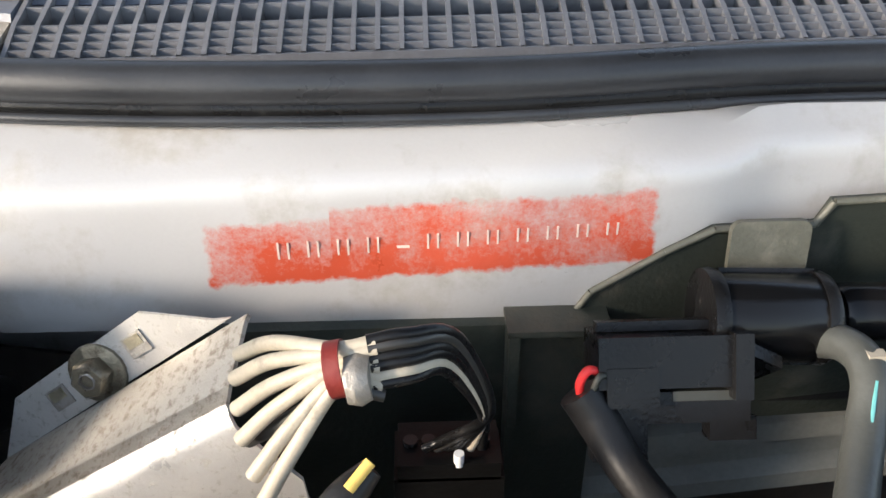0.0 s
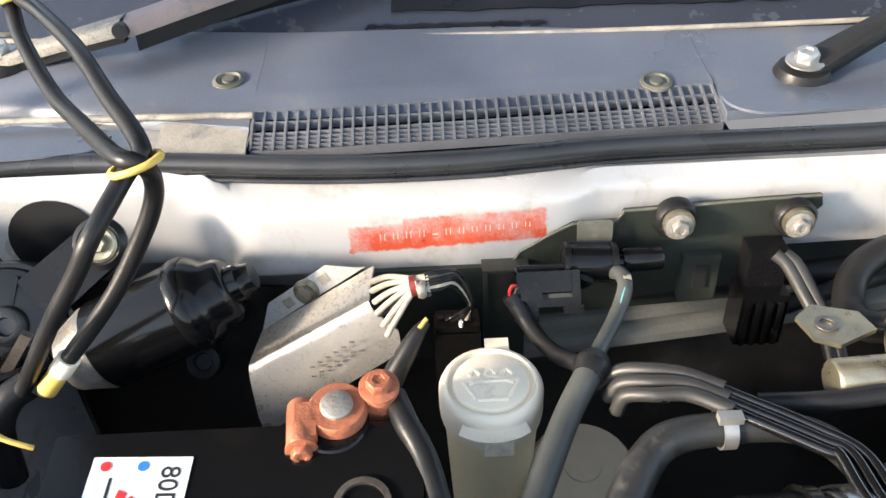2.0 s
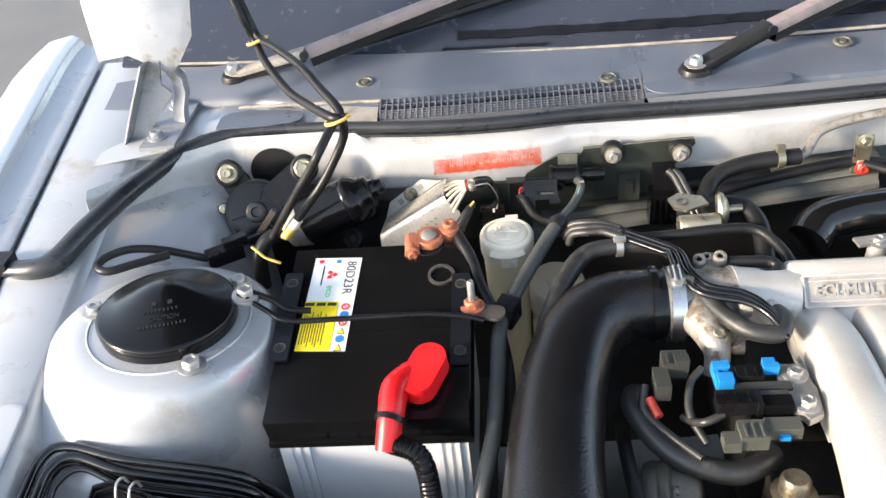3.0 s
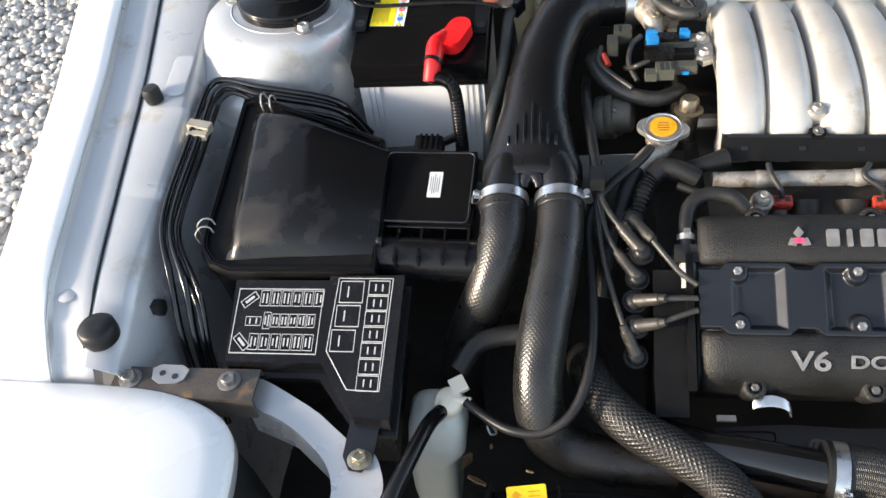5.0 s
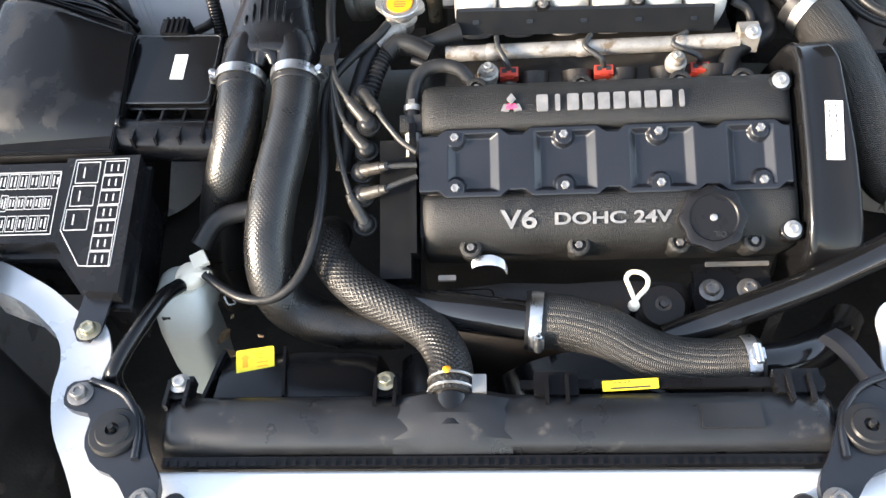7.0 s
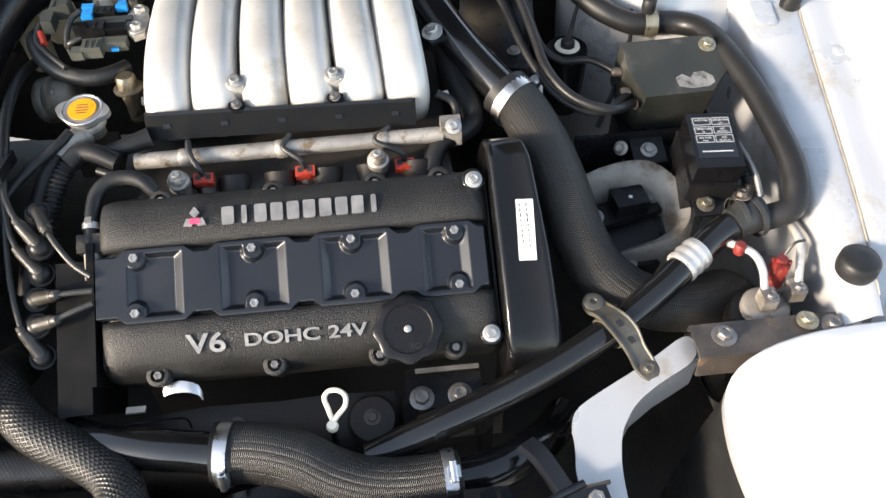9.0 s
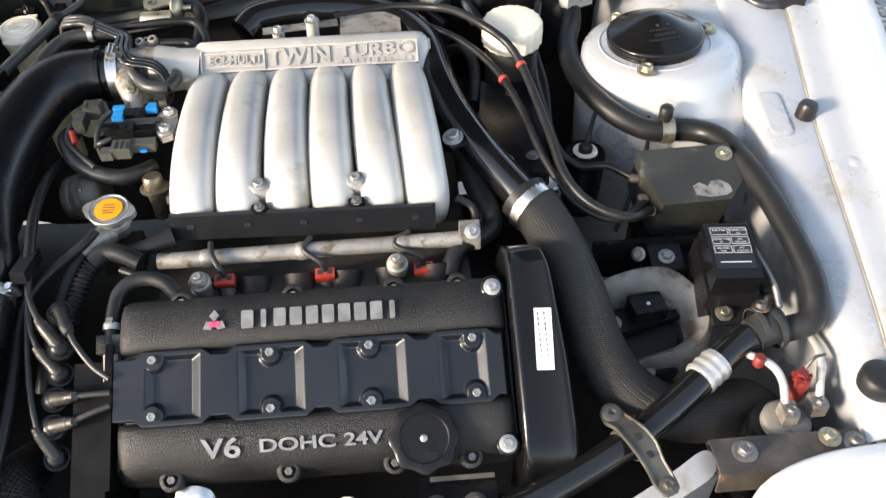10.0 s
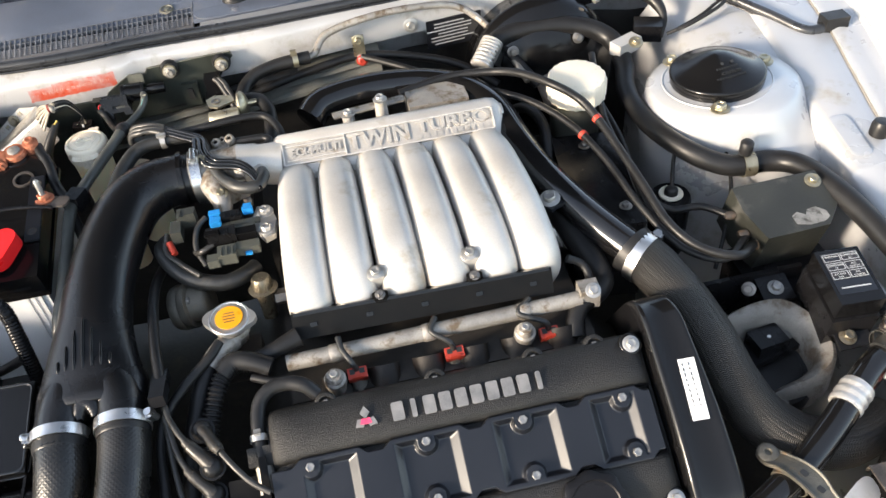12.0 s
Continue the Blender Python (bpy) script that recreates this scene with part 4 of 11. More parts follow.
def front_end():
    # header panel and nose skin in front of the radiator
    secs = []
    for x in np.linspace(-0.09, 0.695, 24):
        c = abs(x - MID) / 0.5
        y0 = -0.815 - 0.03 * max(0, c - 0.7)
        secs.append([(x, y0, 0.640), (x, y0, 0.676), (x, y0 - 0.006, 0.682), (x, y0 - 0.03, 0.684), (x, y0 - 0.035, 0.676), (x, y0 - 0.10, 0.672), (x, y0 - 0.16, 0.655), (x, y0 - 0.22, 0.60), (x, y0 - 0.24, 0.45)])
    single("front_panel", loft(B(), secs, 0.002), WHITE, "bright white front cross panel ahead of the radiator", "front panel", kind="structure")
    for side in (-1, 1):
        # side support sheet with raised edge
        poly = [(-0.264, -0.573), (-0.235, -0.585), (-0.205, -0.601), (-0.178, -0.616), (-0.155, -0.634), (-0.135, -0.650), (-0.107, -0.657), (-0.092, -0.695), (-0.099, -0.717), (-0.098, -0.76), (-0.05, -0.83), (-0.02, -0.84), (-0.02, -0.90), (-0.09, -0.90), (-0.098, -0.849), (-0.111, -0.823), (-0.139, -0.778), (-0.150, -0.736), (-0.147, -0.705), (-0.152, -0.685), (-0.165, -0.665), (-0.209, -0.630), (-0.262, -0.610)]
        tilt = Matrix(((1, 0, 0, 0), (0, 1, 0, 0), (0.0, 0.16, 1, 0.812 - (0.012 if side > 0 else 0)), (0, 0, 0, 1)))
        if side < 0:
            poly = [(mx(x, side), y) for x, y in poly]
        else:
            poly = [(0.851, -0.574), (0.800, -0.604), (0.737, -0.634), (0.714, -0.647), (0.706, -0.662), (0.706, -0.685), (0.701, -0.713), (0.707, -0.749), (0.694, -0.815), (0.673, -0.828), (0.66, -0.90), (0.70, -0.90), (0.707, -0.842), (0.725, -0.806), (0.747, -0.763), (0.747, -0.710), (0.755, -0.675), (0.775, -0.648), (0.805, -0.629), (0.854, -0.606)]
        s = thing("side_support", (mx(-0.14, side), -0.7, 0.6), "silver pressed side support beside the radiator", "body support", "radiator side supports", kind="structure")
        part("plate", prism(B(), softened(poly), 0.004, tilt, 0.002), PAINT, s)
        wall = [(mx(x, side), y, 0.812 + 0.16 * y - (0.012 if side > 0 else 0)) for x, y in (((-0.262, -0.610), (-0.209, -0.630), (-0.165, -0.665), (-0.152, -0.685), (-0.147, -0.705), (-0.150, -0.736), (-0.139, -0.778), (-0.111, -0.823), (-0.098, -0.849)) if side < 0 else ((-0.254, -0.605), (-0.206, -0.628), (-0.176, -0.647), (-0.156, -0.674), (-0.148, -0.710), (-0.148, -0.763), (-0.126, -0.806), (-0.108, -0.842)))]
        part("web", loft(B(), [[p, (p[0], p[1], p[2] - 0.05)] for p in wall], 0.002), PAINT, s)
        # rusty bracket across to the fender
        b = thing("support_bracket", (mx(-0.33, side), -0.6, 0.73), "rust-stained steel bracket joining fender and side support", "bracket", "support brackets")
        bm = loft(B(), [[(mx(x, side), y, 0.743 - (0.012 if side > 0 else 0) + dz) for y, dz in ((-0.577, -0.012), (-0.580, 0), (-0.600, 0.0), (-0.620, 0.0), (-0.624, -0.03))] for x in np.linspace(-0.415, -0.245, 8)], 0.003)
        part("plate", bm, RUST, b)
        for x in (-0.394, -0.277):
            bolt((mx(x, side), -0.597, 0.743 - (0.012 if side > 0 else 0)), (0, 0, 1), 0.0085, DARKBOLT, b)
        if side < 0:
            part("tongue", prism(B(), softened([(-0.372, -0.578), (-0.326, -0.579), (-0.331, -0.603), (-0.366, -0.603)], 1), 0.0025, Matrix.Translation((0, 0, 0.7435)), 0.0006), HINGEPAINT, b, "silver painted tongue with two holes")
            for x, y in ((-0.341, -0.594), (-0.357, -0.590)):
                part("hole", lathe(B(), [(0.0038, 0), (0.0038, 0.0003), (0, 0.0003)], basis((x, y, 0.7461), (0, 0, 1)), 14), BLACKINK, b)
        # headlamp cover: a thick domed white shell
        rim = [(-0.60, -0.602), (-0.515, -0.602), (-0.42, -0.603), (-0.348, -0.610), (-0.29, -0.630), (-0.258, -0.66), (-0.246, -0.70), (-0.243, -0.75), (-0.25, -0.83), (-0.27, -0.93), (-0.32, -1.02), (-0.45, -1.06), (-0.60, -0.98), (-0.655, -0.80)]
        cen = V(-0.44, -0.80, 0)
        secs = []
        for f, dz in ((1.0, -0.014), (1.0, 0.0), (0.992, 0.006), (0.97, 0.010), (0.85, 0.016), (0.6, 0.024), (0.3, 0.028), (0.02, 0.029)):
            row = []
            for p in spline([(x, y, 0) for x, y in [*rim, rim[0]]], 3)[:-1]:
                y = cen.y + (p.y - cen.y) * f
                row.append((mx(cen.x + (p.x - cen.x) * f, side), y, 0.735 - 0.38 * max(0, -y - 0.80) ** 1.15 + dz))
            secs.append(row)
        hc = thing("headlamp_cover", (mx(-0.44, side), -0.80, 0.70), "bright white rounded headlamp and bumper corner shell", "headlamp cover", "headlamp covers")
        part("shell", loft(B(), secs[1:], 0, True), WHITE, hc)
        part("edge", loft(B(), [[(mx(cen.x + (mx(x, side) - cen.x) * 0.99, side), cen.y + (y - cen.y) * 0.99, z - 0.003) for x, y, z in secs[0]], secs[0], secs[1]], 0, True), PAINT, hc, "silver folded edge of the shell")
        # dark splash liner under the cover
        secs = [[(mx(x, side), y, z) for z, x, y in ((0.728, x, y), (0.66, x + 0.015, y + 0.004), (0.5, x + 0.03, y), (0.34, x + 0.03, y))] for x, y in ((-0.42, -0.612), (-0.35, -0.618), (-0.30, -0.636), (-0.268, -0.665), (-0.257, -0.70), (-0.254, -0.75), (-0.262, -0.83), (-0.29, -0.92))]
        li = thing("splash_liner", (mx(-0.3, side), -0.75, 0.34), "dusty black plastic splash liner beside the headlamp", "liner", "splash liners")
        part("panel", loft(B(), secs, 0.003), LINER, li)
        for x, y, z in ((-0.252, -0.74, 0.655), (-0.243, -0.80, 0.60)):
            part("rivet", lathe(B(), [(0.006, 0), (0.006, 0.002), (0.003, 0.003), (0, 0.003)], basis((mx(x + 0.012, side), y, z), (-side, 0.1, 0.2)), 14), RUST, li, "dull round fastener")
    b = thing("stay_bracket", (0.713, -0.744, 0.69), "small black angle bracket with a pale bolt and rusty edges", "bracket")
    part("plate", box(B(), (0.7125, -0.7445, 0.6985), (0.030, 0.028, 0.004), 0.001, Matrix.Rotation(radians(8), 4, "Z")), SATIN, b)
    for dy in (-0.0155, 0.0155):
        part("rusty_edge", box(B(), (0.7140 + dy * 0.1, -0.7445 + dy, 0.6985), (0.030, 0.003, 0.005), 0.001, Matrix.Rotation(radians(8), 4, "Z")), RUST, b)
    bolt((0.7130, -0.7445, 0.7005), (0, 0, 1), 0.0080, BOLTGREY, b, False)
    part("strap", loft(B(), smooth_rows([[(x - 0.003, y, z - 0.012), (x, y - 0.001, z), (x + 0.014, y + 0.006, z + 0.001)] for x, y, z in ((0.652, -0.676, 0.694), (0.663, -0.692, 0.698), (0.672, -0.713, 0.700), (0.681, -0.733, 0.700), (0.698, -0.750, 0.699))]), 0.002), SATIN, b, "bent black strap")
    # added dark floor and far walls that close the bay, for its black voids
    bm = box(B(), (MID, -0.28, 0.31), (1.44, 1.12, 0.02), 0.0)
    single("undertray", bm, UNDER, "grimy black floor added for the dark voids below the engine", "undertray", kind="structure")


front_end()


# ---- engine: the front bank leans 30 degrees; a local frame lies on its coil cover ----
BANK = Matrix.Translation((0, -0.492, 0.769)) @ Matrix.Rotation(radians(30), 4, "X")   # local x right, y up the slope, z out


def bank(x, v, n):
    """A point on the front bank: v down the slope towards the front, n out of it."""
    return BANK @ V(x, -v, n)


BN = BANK.to_3x3() @ V(0, 0, 1)


def pressed_sheet(x0, x1, half, wide, high, bays, step=0.0011):
    """A pressed steel cover on the bank: its edge swells round each sunken bay, and bolt pads cut into the bays."""
    def outline(x):
        grow = 0.0
        for a, b, _ in bays:
            grow = max(grow, min(1.0, max(0.0, min(x - a + 0.011, b + 0.011 - x) / 0.009)))
        return half + (wide - half) * grow

    def height(x, v):
        sink = 0.0
        for a, b, q in bays:
            if a - 0.004 < x < b + 0.004:
                sides = [(x - a) / 0.0085, (b - x) / 0.0098, (wide - 0.0055 - abs(v)) / 0.0050]
                pad = math.hypot(x - q, max(0.0, 0.0275 - abs(v))) if abs(v) > 0.012 else 1.0
                sides.append((pad - 0.0092) / 0.0038)
                if min(sides) > 0.02:
                    sink = max(sink, min(1.0, sum(k ** -9 for k in sides) ** (-1 / 9)))
        return high * (1 - 0.84 * sink)

    nx = int((x1 - x0) / step)
    nv = int(2 * wide / step)
    bm = B()
    rows = []
    for i in range(nx + 1):
        x = x0 + (x1 - x0) * i / nx
        o = outline(x)
        col = [bm.verts.new(bank(x, -o - 0.0006, -0.003)), bm.verts.new(bank(x, -o, height(x, -o) - 0.0012))]
        for j in range(nv + 1):
            v = (o - 0.0014) * (2 * j / nv - 1)
            col.append(bm.verts.new(bank(x, v, height(x, v))))
        rows.append([*col, bm.verts.new(bank(x, o, height(x, o) - 0.0012)), bm.verts.new(bank(x, o + 0.0006, -0.003))])
    for a, b in zip(rows, rows[1:]):
        for k in range(len(a) - 1):
            bm.faces.new((a[k], a[k + 1], b[k + 1], b[k]))
    for r in (rows[0], rows[-1]):
        low = [bm.verts.new(v.co - BN * 0.008) for v in r]
        for k in range(len(r) - 1):
            bm.faces.new((r[k], r[k + 1], low[k + 1], low[k]))
    return bm


def valve_cover():
    t = thing("valve_cover", (0.44, -0.5, 0.66), "black crackle-painted front valve cover with metal lettering", "valve cover")
    prof = [(-0.100, -0.07), (-0.098, -0.014), (-0.093, -0.003), (-0.082, 0.005), (-0.060, 0.009), (-0.046, 0.009), (-0.040, 0.006), (-0.037, -0.003), (0.034, -0.003), (0.037, 0.006), (0.043, 0.009), (0.060, 0.008), (0.078, 0.002), (0.090, -0.009), (0.098, -0.024), (0.101, -0.08)]
    xs = [0.236, 0.238, 0.243, 0.252] + list(np.linspace(0.27, 0.62, 12)) + [0.634, 0.642, 0.646, 0.648]
    secs = []
    for i, x in enumerate(xs):
        e = {0: 0.030, 1: 0.016, 2: 0.007, 3: 0.002}.get(min(i, len(xs) - 1 - i), 0)
        secs.append([bank(x, v * (1 - e * 0.8), n - e * (0.5 if n > -0.05 else 0)) for v, n in prof])
    bm = loft(B(), secs)
    part("cover", bm, CRACKLE, t)
    for sgn, x in ((-1, 0.2362), (1, 0.6478)):
        part("end_wall", prism(B(), [(x0, y0) for x0, y0 in ((-0.097, -0.07), (0.097, -0.07), (0.094, -0.03), (0.080, -0.012), (-0.080, -0.012), (-0.094, -0.03))], 0.003, BANK @ Matrix(((0, 0, sgn, x), (-1, 0, 0, 0), (0, 1, 0, 0), (0, 0, 0, 1))), 0.0008), CRACKLE, t)
    # scallops and bosses along both long edges
    for v, x in ((0.093, 0.290), (0.093, 0.410), (0.093, 0.52), (0.093, 0.60), (-0.092, 0.30), (-0.092, 0.42), (-0.092, 0.53), (-0.092, 0.60)):
        m = basis(bank(x, v, -0.012), BN)
        bm = lathe(B(), [(0.0125, -0.03), (0.0125, 0.004), (0.011, 0.0055), (0.0075, 0.0055), (0.007, 0.001), (0, 0.001)], m, 20)
        boss = part("boss", bm, CRACKLE, t)
        part("bolt", bolt_mesh(0.0046, DARKBOLT, False), None, boss, "", basis(bank(x, v, -0.0105), BN))
    # brand mark: three lozenges, and a plain bar for each letter of the maker's name
    mb = BANK @ Matrix.Translation((0, 0.0655, 0.0088)) @ Matrix.Rotation(radians(-3), 4, "X")
    for a in (90, 210, 330):
        d = [(0, 0), (0.0052, 0.0068), (0, 0.0136), (-0.0052, 0.0068)]
        r = radians(a - 90)
        poly = [(x * math.cos(r) - y * math.sin(r), x * math.sin(r) + y * math.cos(r)) for x, y in d]
        mk = part("emblem_lozenge", prism(B(), poly, 0.0022, mb @ Matrix.Translation((0.339, -0.001, 0)), 0.0004), LETTER, t, "bright metal lozenge with pink sides")
        part("enamel", prism(B(), [(x * 0.72, y * 0.72 + 0.0004) for x, y in poly], 0.0014, mb @ Matrix.Translation((0.339 + (0.002 if a == 210 else -0.002 if a == 330 else 0), -0.0012, 0.0012)), 0), PINK if a != 90 else LETTER, mk)
    for k in range(10):
        x = 0.3735 + k * 0.01705
        w = 0.0055 if k in (1, 9) else 0.0128
        part("nameplate_bar", prism(B(), rounded(w, 0.0195, 0.002), 0.0022, mb @ Matrix.Translation((x, 0.0006 * k * 0, 0)), 0.0004), LETTER, t, "bright metal nameplate block")
    mt = BANK @ Matrix.Translation((0, -0.0675, 0.0066)) @ Matrix.Rotation(radians(14), 4, "X")
    word("V6", 0.0285, mt @ Matrix.Translation((0.3445, 0.001, 0.0006)) @ Matrix.Diagonal((1.25, 1, 1, 1)), LETTER, t, 0.001, bold=0.018)
    word("DOHC", 0.0185, mt @ Matrix.Translation((0.4215, 0.001, 0.0006)) @ Matrix.Diagonal((1.42, 1, 1, 1)), LETTER, t, 0.001, bold=0.022)
    word("24V", 0.0185, mt @ Matrix.Translation((0.489, 0.001, 0.0006)) @ Matrix.Diagonal((1.35, 1, 1, 1)), LETTER, t, 0.001, bold=0.022)
    # left end: breather boss and step
    part("end_step", box(B(), None, (0.03, 0.02, 0.03), 0.004, BANK @ Matrix.Translation((0.226, 0.052, -0.02))), CRACKLE, t)
    # coil cover: a raised sheet with four sunken bays
    c = thing("coil_cover", bank(0.437, 0, 0), "satin black sheet coil cover with four pressed bays", "coil cover")
    H = 0.0085
    bays = ((0.2665, 0.3235, 0.2745), (0.362, 0.431, 0.396), (0.467, 0.538, 0.500), (0.573, 0.6235, 0.6095))
    part("sheet", pressed_sheet(0.2345, 0.6405, 0.0320, 0.0392, H, bays), SATIN, c)
    for x0, x1, x in bays:
        for v in (-0.0290, 0.0290):
            part("bolt", bolt_mesh(0.0050, BOLTGREY, False), None, c, "grey hex bolt", basis(bank(x, v, H - 0.0012), BN))
            part("washer", lathe(B(), [(0.0078, 0), (0.0078, 0.0010), (0.0070, 0.0014), (0, 0.0014)], basis(bank(x, v, H - 0.0016), BN), 18), SATIN, c)
    # oil filler cap
    oc = thing("oil_filler_cap", bank(0.551, 0.070, 0.0), "round black scalloped plastic oil filler cap", "oil cap")
    m = basis(bank(0.551, 0.0715, 0.004), BN)
    seg = 56
    rows = []
    for r, h in ((0.030, -0.004), (0.0345, 0.0), (0.0355, 0.010), (0.0345, 0.0145), (0.031, 0.0165), (0.026, 0.017), (0.0245, 0.0155), (0.008, 0.0158), (0.001, 0.0158)):
        sc = 1 if r < 0.03 else 0
        rows.append([m @ V(*[(r + (0 if sc else 0.0016 * math.cos(8 * 2 * math.pi * k / seg))) * f for f in (math.cos(2 * math.pi * k / seg), math.sin(2 * math.pi * k / seg))], h) for k in range(seg)])
    part("cap", loft(B(), rows, 0, True), PLASTIC, oc)
    word("OIL", 0.0085, m @ Matrix.Translation((0.006, -0.0175, 0.0160)) @ Matrix.Rotation(radians(176), 4, "Z"), OLDRUBBER, oc, 0.0005)
    part("rivet", lathe(B(), [(0.004, 0.0155), (0.004, 0.017), (0.003, 0.018), (0, 0.018)], m, 16), STEEL, oc, "bright centre rivet")


def timing_cover():
    t = thing("timing_cover", (0.685, -0.5, 0.6), "black painted timing belt cover with a printed white label", "timing cover")
    prof = [(-0.134, -0.12)]
    for k in range(9):
        a = radians(180 - 90 * k / 8)
        prof.append((-0.096 + 0.038 * math.cos(a), -0.026 + 0.037 * math.sin(a)))
    prof += [(-0.05, 0.0125), (0.0, 0.0130), (0.05, 0.0105), (0.085, 0.006), (0.108, -0.003), (0.121, -0.018), (0.127, -0.045), (0.130, -0.14)]
    def edge(u, v):
        """Across the cover: the right edge swings outward down the slope."""
        right = float(np.interp(v, [-0.134, -0.10, 0.0, 0.13], [0.694, 0.701, 0.709, 0.714]))
        return 0.652 + (right - 0.652) * u
    rows = []
    for u, d in ((0.0, -0.10), (0.0, -0.012), (0.012, -0.002), (0.05, 0.0032), (0.10, 0.0050), (0.16, 0.0050), (0.19, 0.0040), (0.50, 0.0046), (0.80, 0.0040), (0.83, 0.0050), (0.90, 0.0048), (0.955, 0.0028), (0.988, -0.003), (1.0, -0.014), (1.0, -0.10)):
        rows.append([bank(edge(u, v), v * (1 if d > -0.02 else 0.985), n + d * (1 if n > -0.1 else 0)) for v, n in prof])
    part("cover", loft(B(), rows), GLOSS, t)
    lab = part("label", box(B(), None, (0.0185, 0.066, 0.0006), 0, BANK @ Matrix.Translation((0.6845, 0.021, 0.0178)) @ Matrix.Rotation(radians(-1), 4, "X") @ Matrix.Rotation(radians(-3), 4, "Z")), LABELW, t, "white printed specification label")
    rng = random.Random(4)
    for k in range(11):
        for dx in (-0.0045, 0.0025):
            part("print_bar", box(B(), None, (0.0012, rng.uniform(0.002, 0.0045), 0.0004), 0, BANK @ Matrix.Translation((0.6845 + dx, -0.008 + k * 0.0056, 0.0183)) @ Matrix.Rotation(radians(-1), 4, "X")), BLACKINK, lab)
    for x, v, n in ((0.636, -0.083, 0.010), (0.638, 0.083, 0.006)):
        m = basis(bank(x, v, n - 0.02), BN)
        lug = part("lug", lathe(B(), [(0.013, 0), (0.013, 0.014), (0.011, 0.016), (0, 0.016)], m, 18), GLOSS, t)
        part("bolt", bolt_mesh(0.0060, STEEL, True), None, lug, "bright flanged bolt", basis(bank(x, v, n - 0.004), BN))


def plenum():
    t = thing("intake_plenum", (0.43, -0.17, 0.8), "cast aluminium intake plenum with six runners and raised lettering", "intake plenum")
    # box section with the lettered face leaning to the front
    prof = [(-0.002, 0.835), (-0.004, 0.872), (-0.010, 0.888), (-0.020, 0.893), (-0.030, 0.893), (-0.036, 0.890), (-0.062, 0.868), (-0.072, 0.858), (-0.075, 0.835)]
    secs = []
    for x, e in ((0.281, 0.012), (0.284, 0.004), (0.290, 0.0), (0.44, 0.0), (0.578, 0.0), (0.588, 0.002), (0.594, 0.008), (0.597, 0.016)):
        secs.append([(x, -0.037 + (y + 0.037) * (1 - e * 8), z - e * (1 if z > 0.86 else 0)) for y, z in prof])
    bm = loft(B(), secs)
    part("chamber", bm, ALU, t)
    part("end_plate", prism(B(), [(y, z) for y, z in prof], 0.008, Matrix(((0, 0, 1, 0.590), (1, 0, 0, 0), (0, 1, 0, -0.012), (0, 0, 0, 1))), 0.002), ALU, t)
    face = Matrix.Translation((0.4365, -0.049, 0.8795)) @ Matrix.Rotation(radians(40), 4, "X")
    part("face_plate", prism(B(), rounded(0.288, 0.031, 0.003), 0.004, face, 0.001), PANELALU, t, "sunken letter panel")
    rim = B()
    for cx, cy, sx, sy in ((0, 0.0146, 0.286, 0.0018), (0, -0.0146, 0.286, 0.0018), (-0.1425, 0, 0.0018, 0.029), (0.1425, 0, 0.0018, 0.029), (-0.060, 0, 0.0014, 0.027), (-0.099, 0.0095, 0.078, 0.0012), (-0.099, -0.0095, 0.078, 0.0012)):
        box(rim, None, (sx, sy, 0.003), 0.0004, face @ Matrix.Translation((cx, cy, 0.005)))
    part("face_rim", rim, ALU, t)
    word("ECI-MULTI", 0.0150, face @ Matrix.Translation((-0.099, 0.0, 0.0046)) @ Matrix.Diagonal((0.98, 1, 1, 1)), PANELALU, t, 0.0016, label="raised cast letters", bold=0.03)
    word("TWIN", 0.0300, face @ Matrix.Translation((-0.014, 0.0005, 0.0046)) @ Matrix.Diagonal((1.05, 1, 1, 1)), PANELALU, t, 0.0016, label="raised cast letters", bold=0.03)
    word("TURBO", 0.0225, face @ Matrix.Translation((0.088, 0.0042, 0.0046)) @ Matrix.Diagonal((1.38, 1, 1, 1)), PANELALU, t, 0.0016, label="raised cast letters", bold=0.03)
    for k in range(11):
        part("print_bar", box(B(), None, (0.0062 if k % 4 else 0.0034, 0.0062, 0.0016), 0.0004, face @ Matrix.Translation((0.041 + k * 0.0092, -0.0092, 0.0044))), PANELALU, t)
    for i in range(6):
        pull = 0.0013 if i % 2 == 0 else -0.0013
        xt, xb = 0.3055 + 0.0515 * i, 0.2985 + 0.0558 * i + pull
        line = spline([(xt, -0.050, 0.846), (xt, -0.075, 0.856), (xt + (xb - xt) * .15, -0.115, 0.863), (xt + (xb - xt) * .35, -0.17, 0.862), (xt + (xb - xt) * .6, -0.220, 0.854), (xt + (xb - xt) * .85, -0.258, 0.838), (xb, -0.274, 0.820), (xb, -0.262, 0.788)], 6)
        wide = values([0.0205, 0.0232, 0.0250, 0.0262, 0.0268, 0.0269, 0.0266, 0.0255], len(line))
        tall = values([0.019, 0.0215, 0.0240, 0.0255, 0.0265, 0.0265, 0.024, 0.021], len(line))
        rings = []
        for k, q in enumerate(line):
            d = (line[min(k + 1, len(line) - 1)] - line[max(k - 1, 0)]).normalized()
            up = V(1, 0, 0).cross(d).normalized() * -1
            ring = []
            for a in (2 * math.pi * j / 28 for j in range(28)):
                ca, sa = math.cos(a), math.sin(a)
                ring.append(q + V(1, 0, 0) * math.copysign(abs(ca) ** 0.72, ca) * wide[k] + up * math.copysign(abs(sa) ** 0.80, sa) * tall[k])
            rings.append(ring)
        part("runner", loft(B(), rings, 0, True), ALU, t)
        part("web", box(B(), (xt, -0.13, 0.845), (0.052, 0.12, 0.016), 0.004), ALU, t)
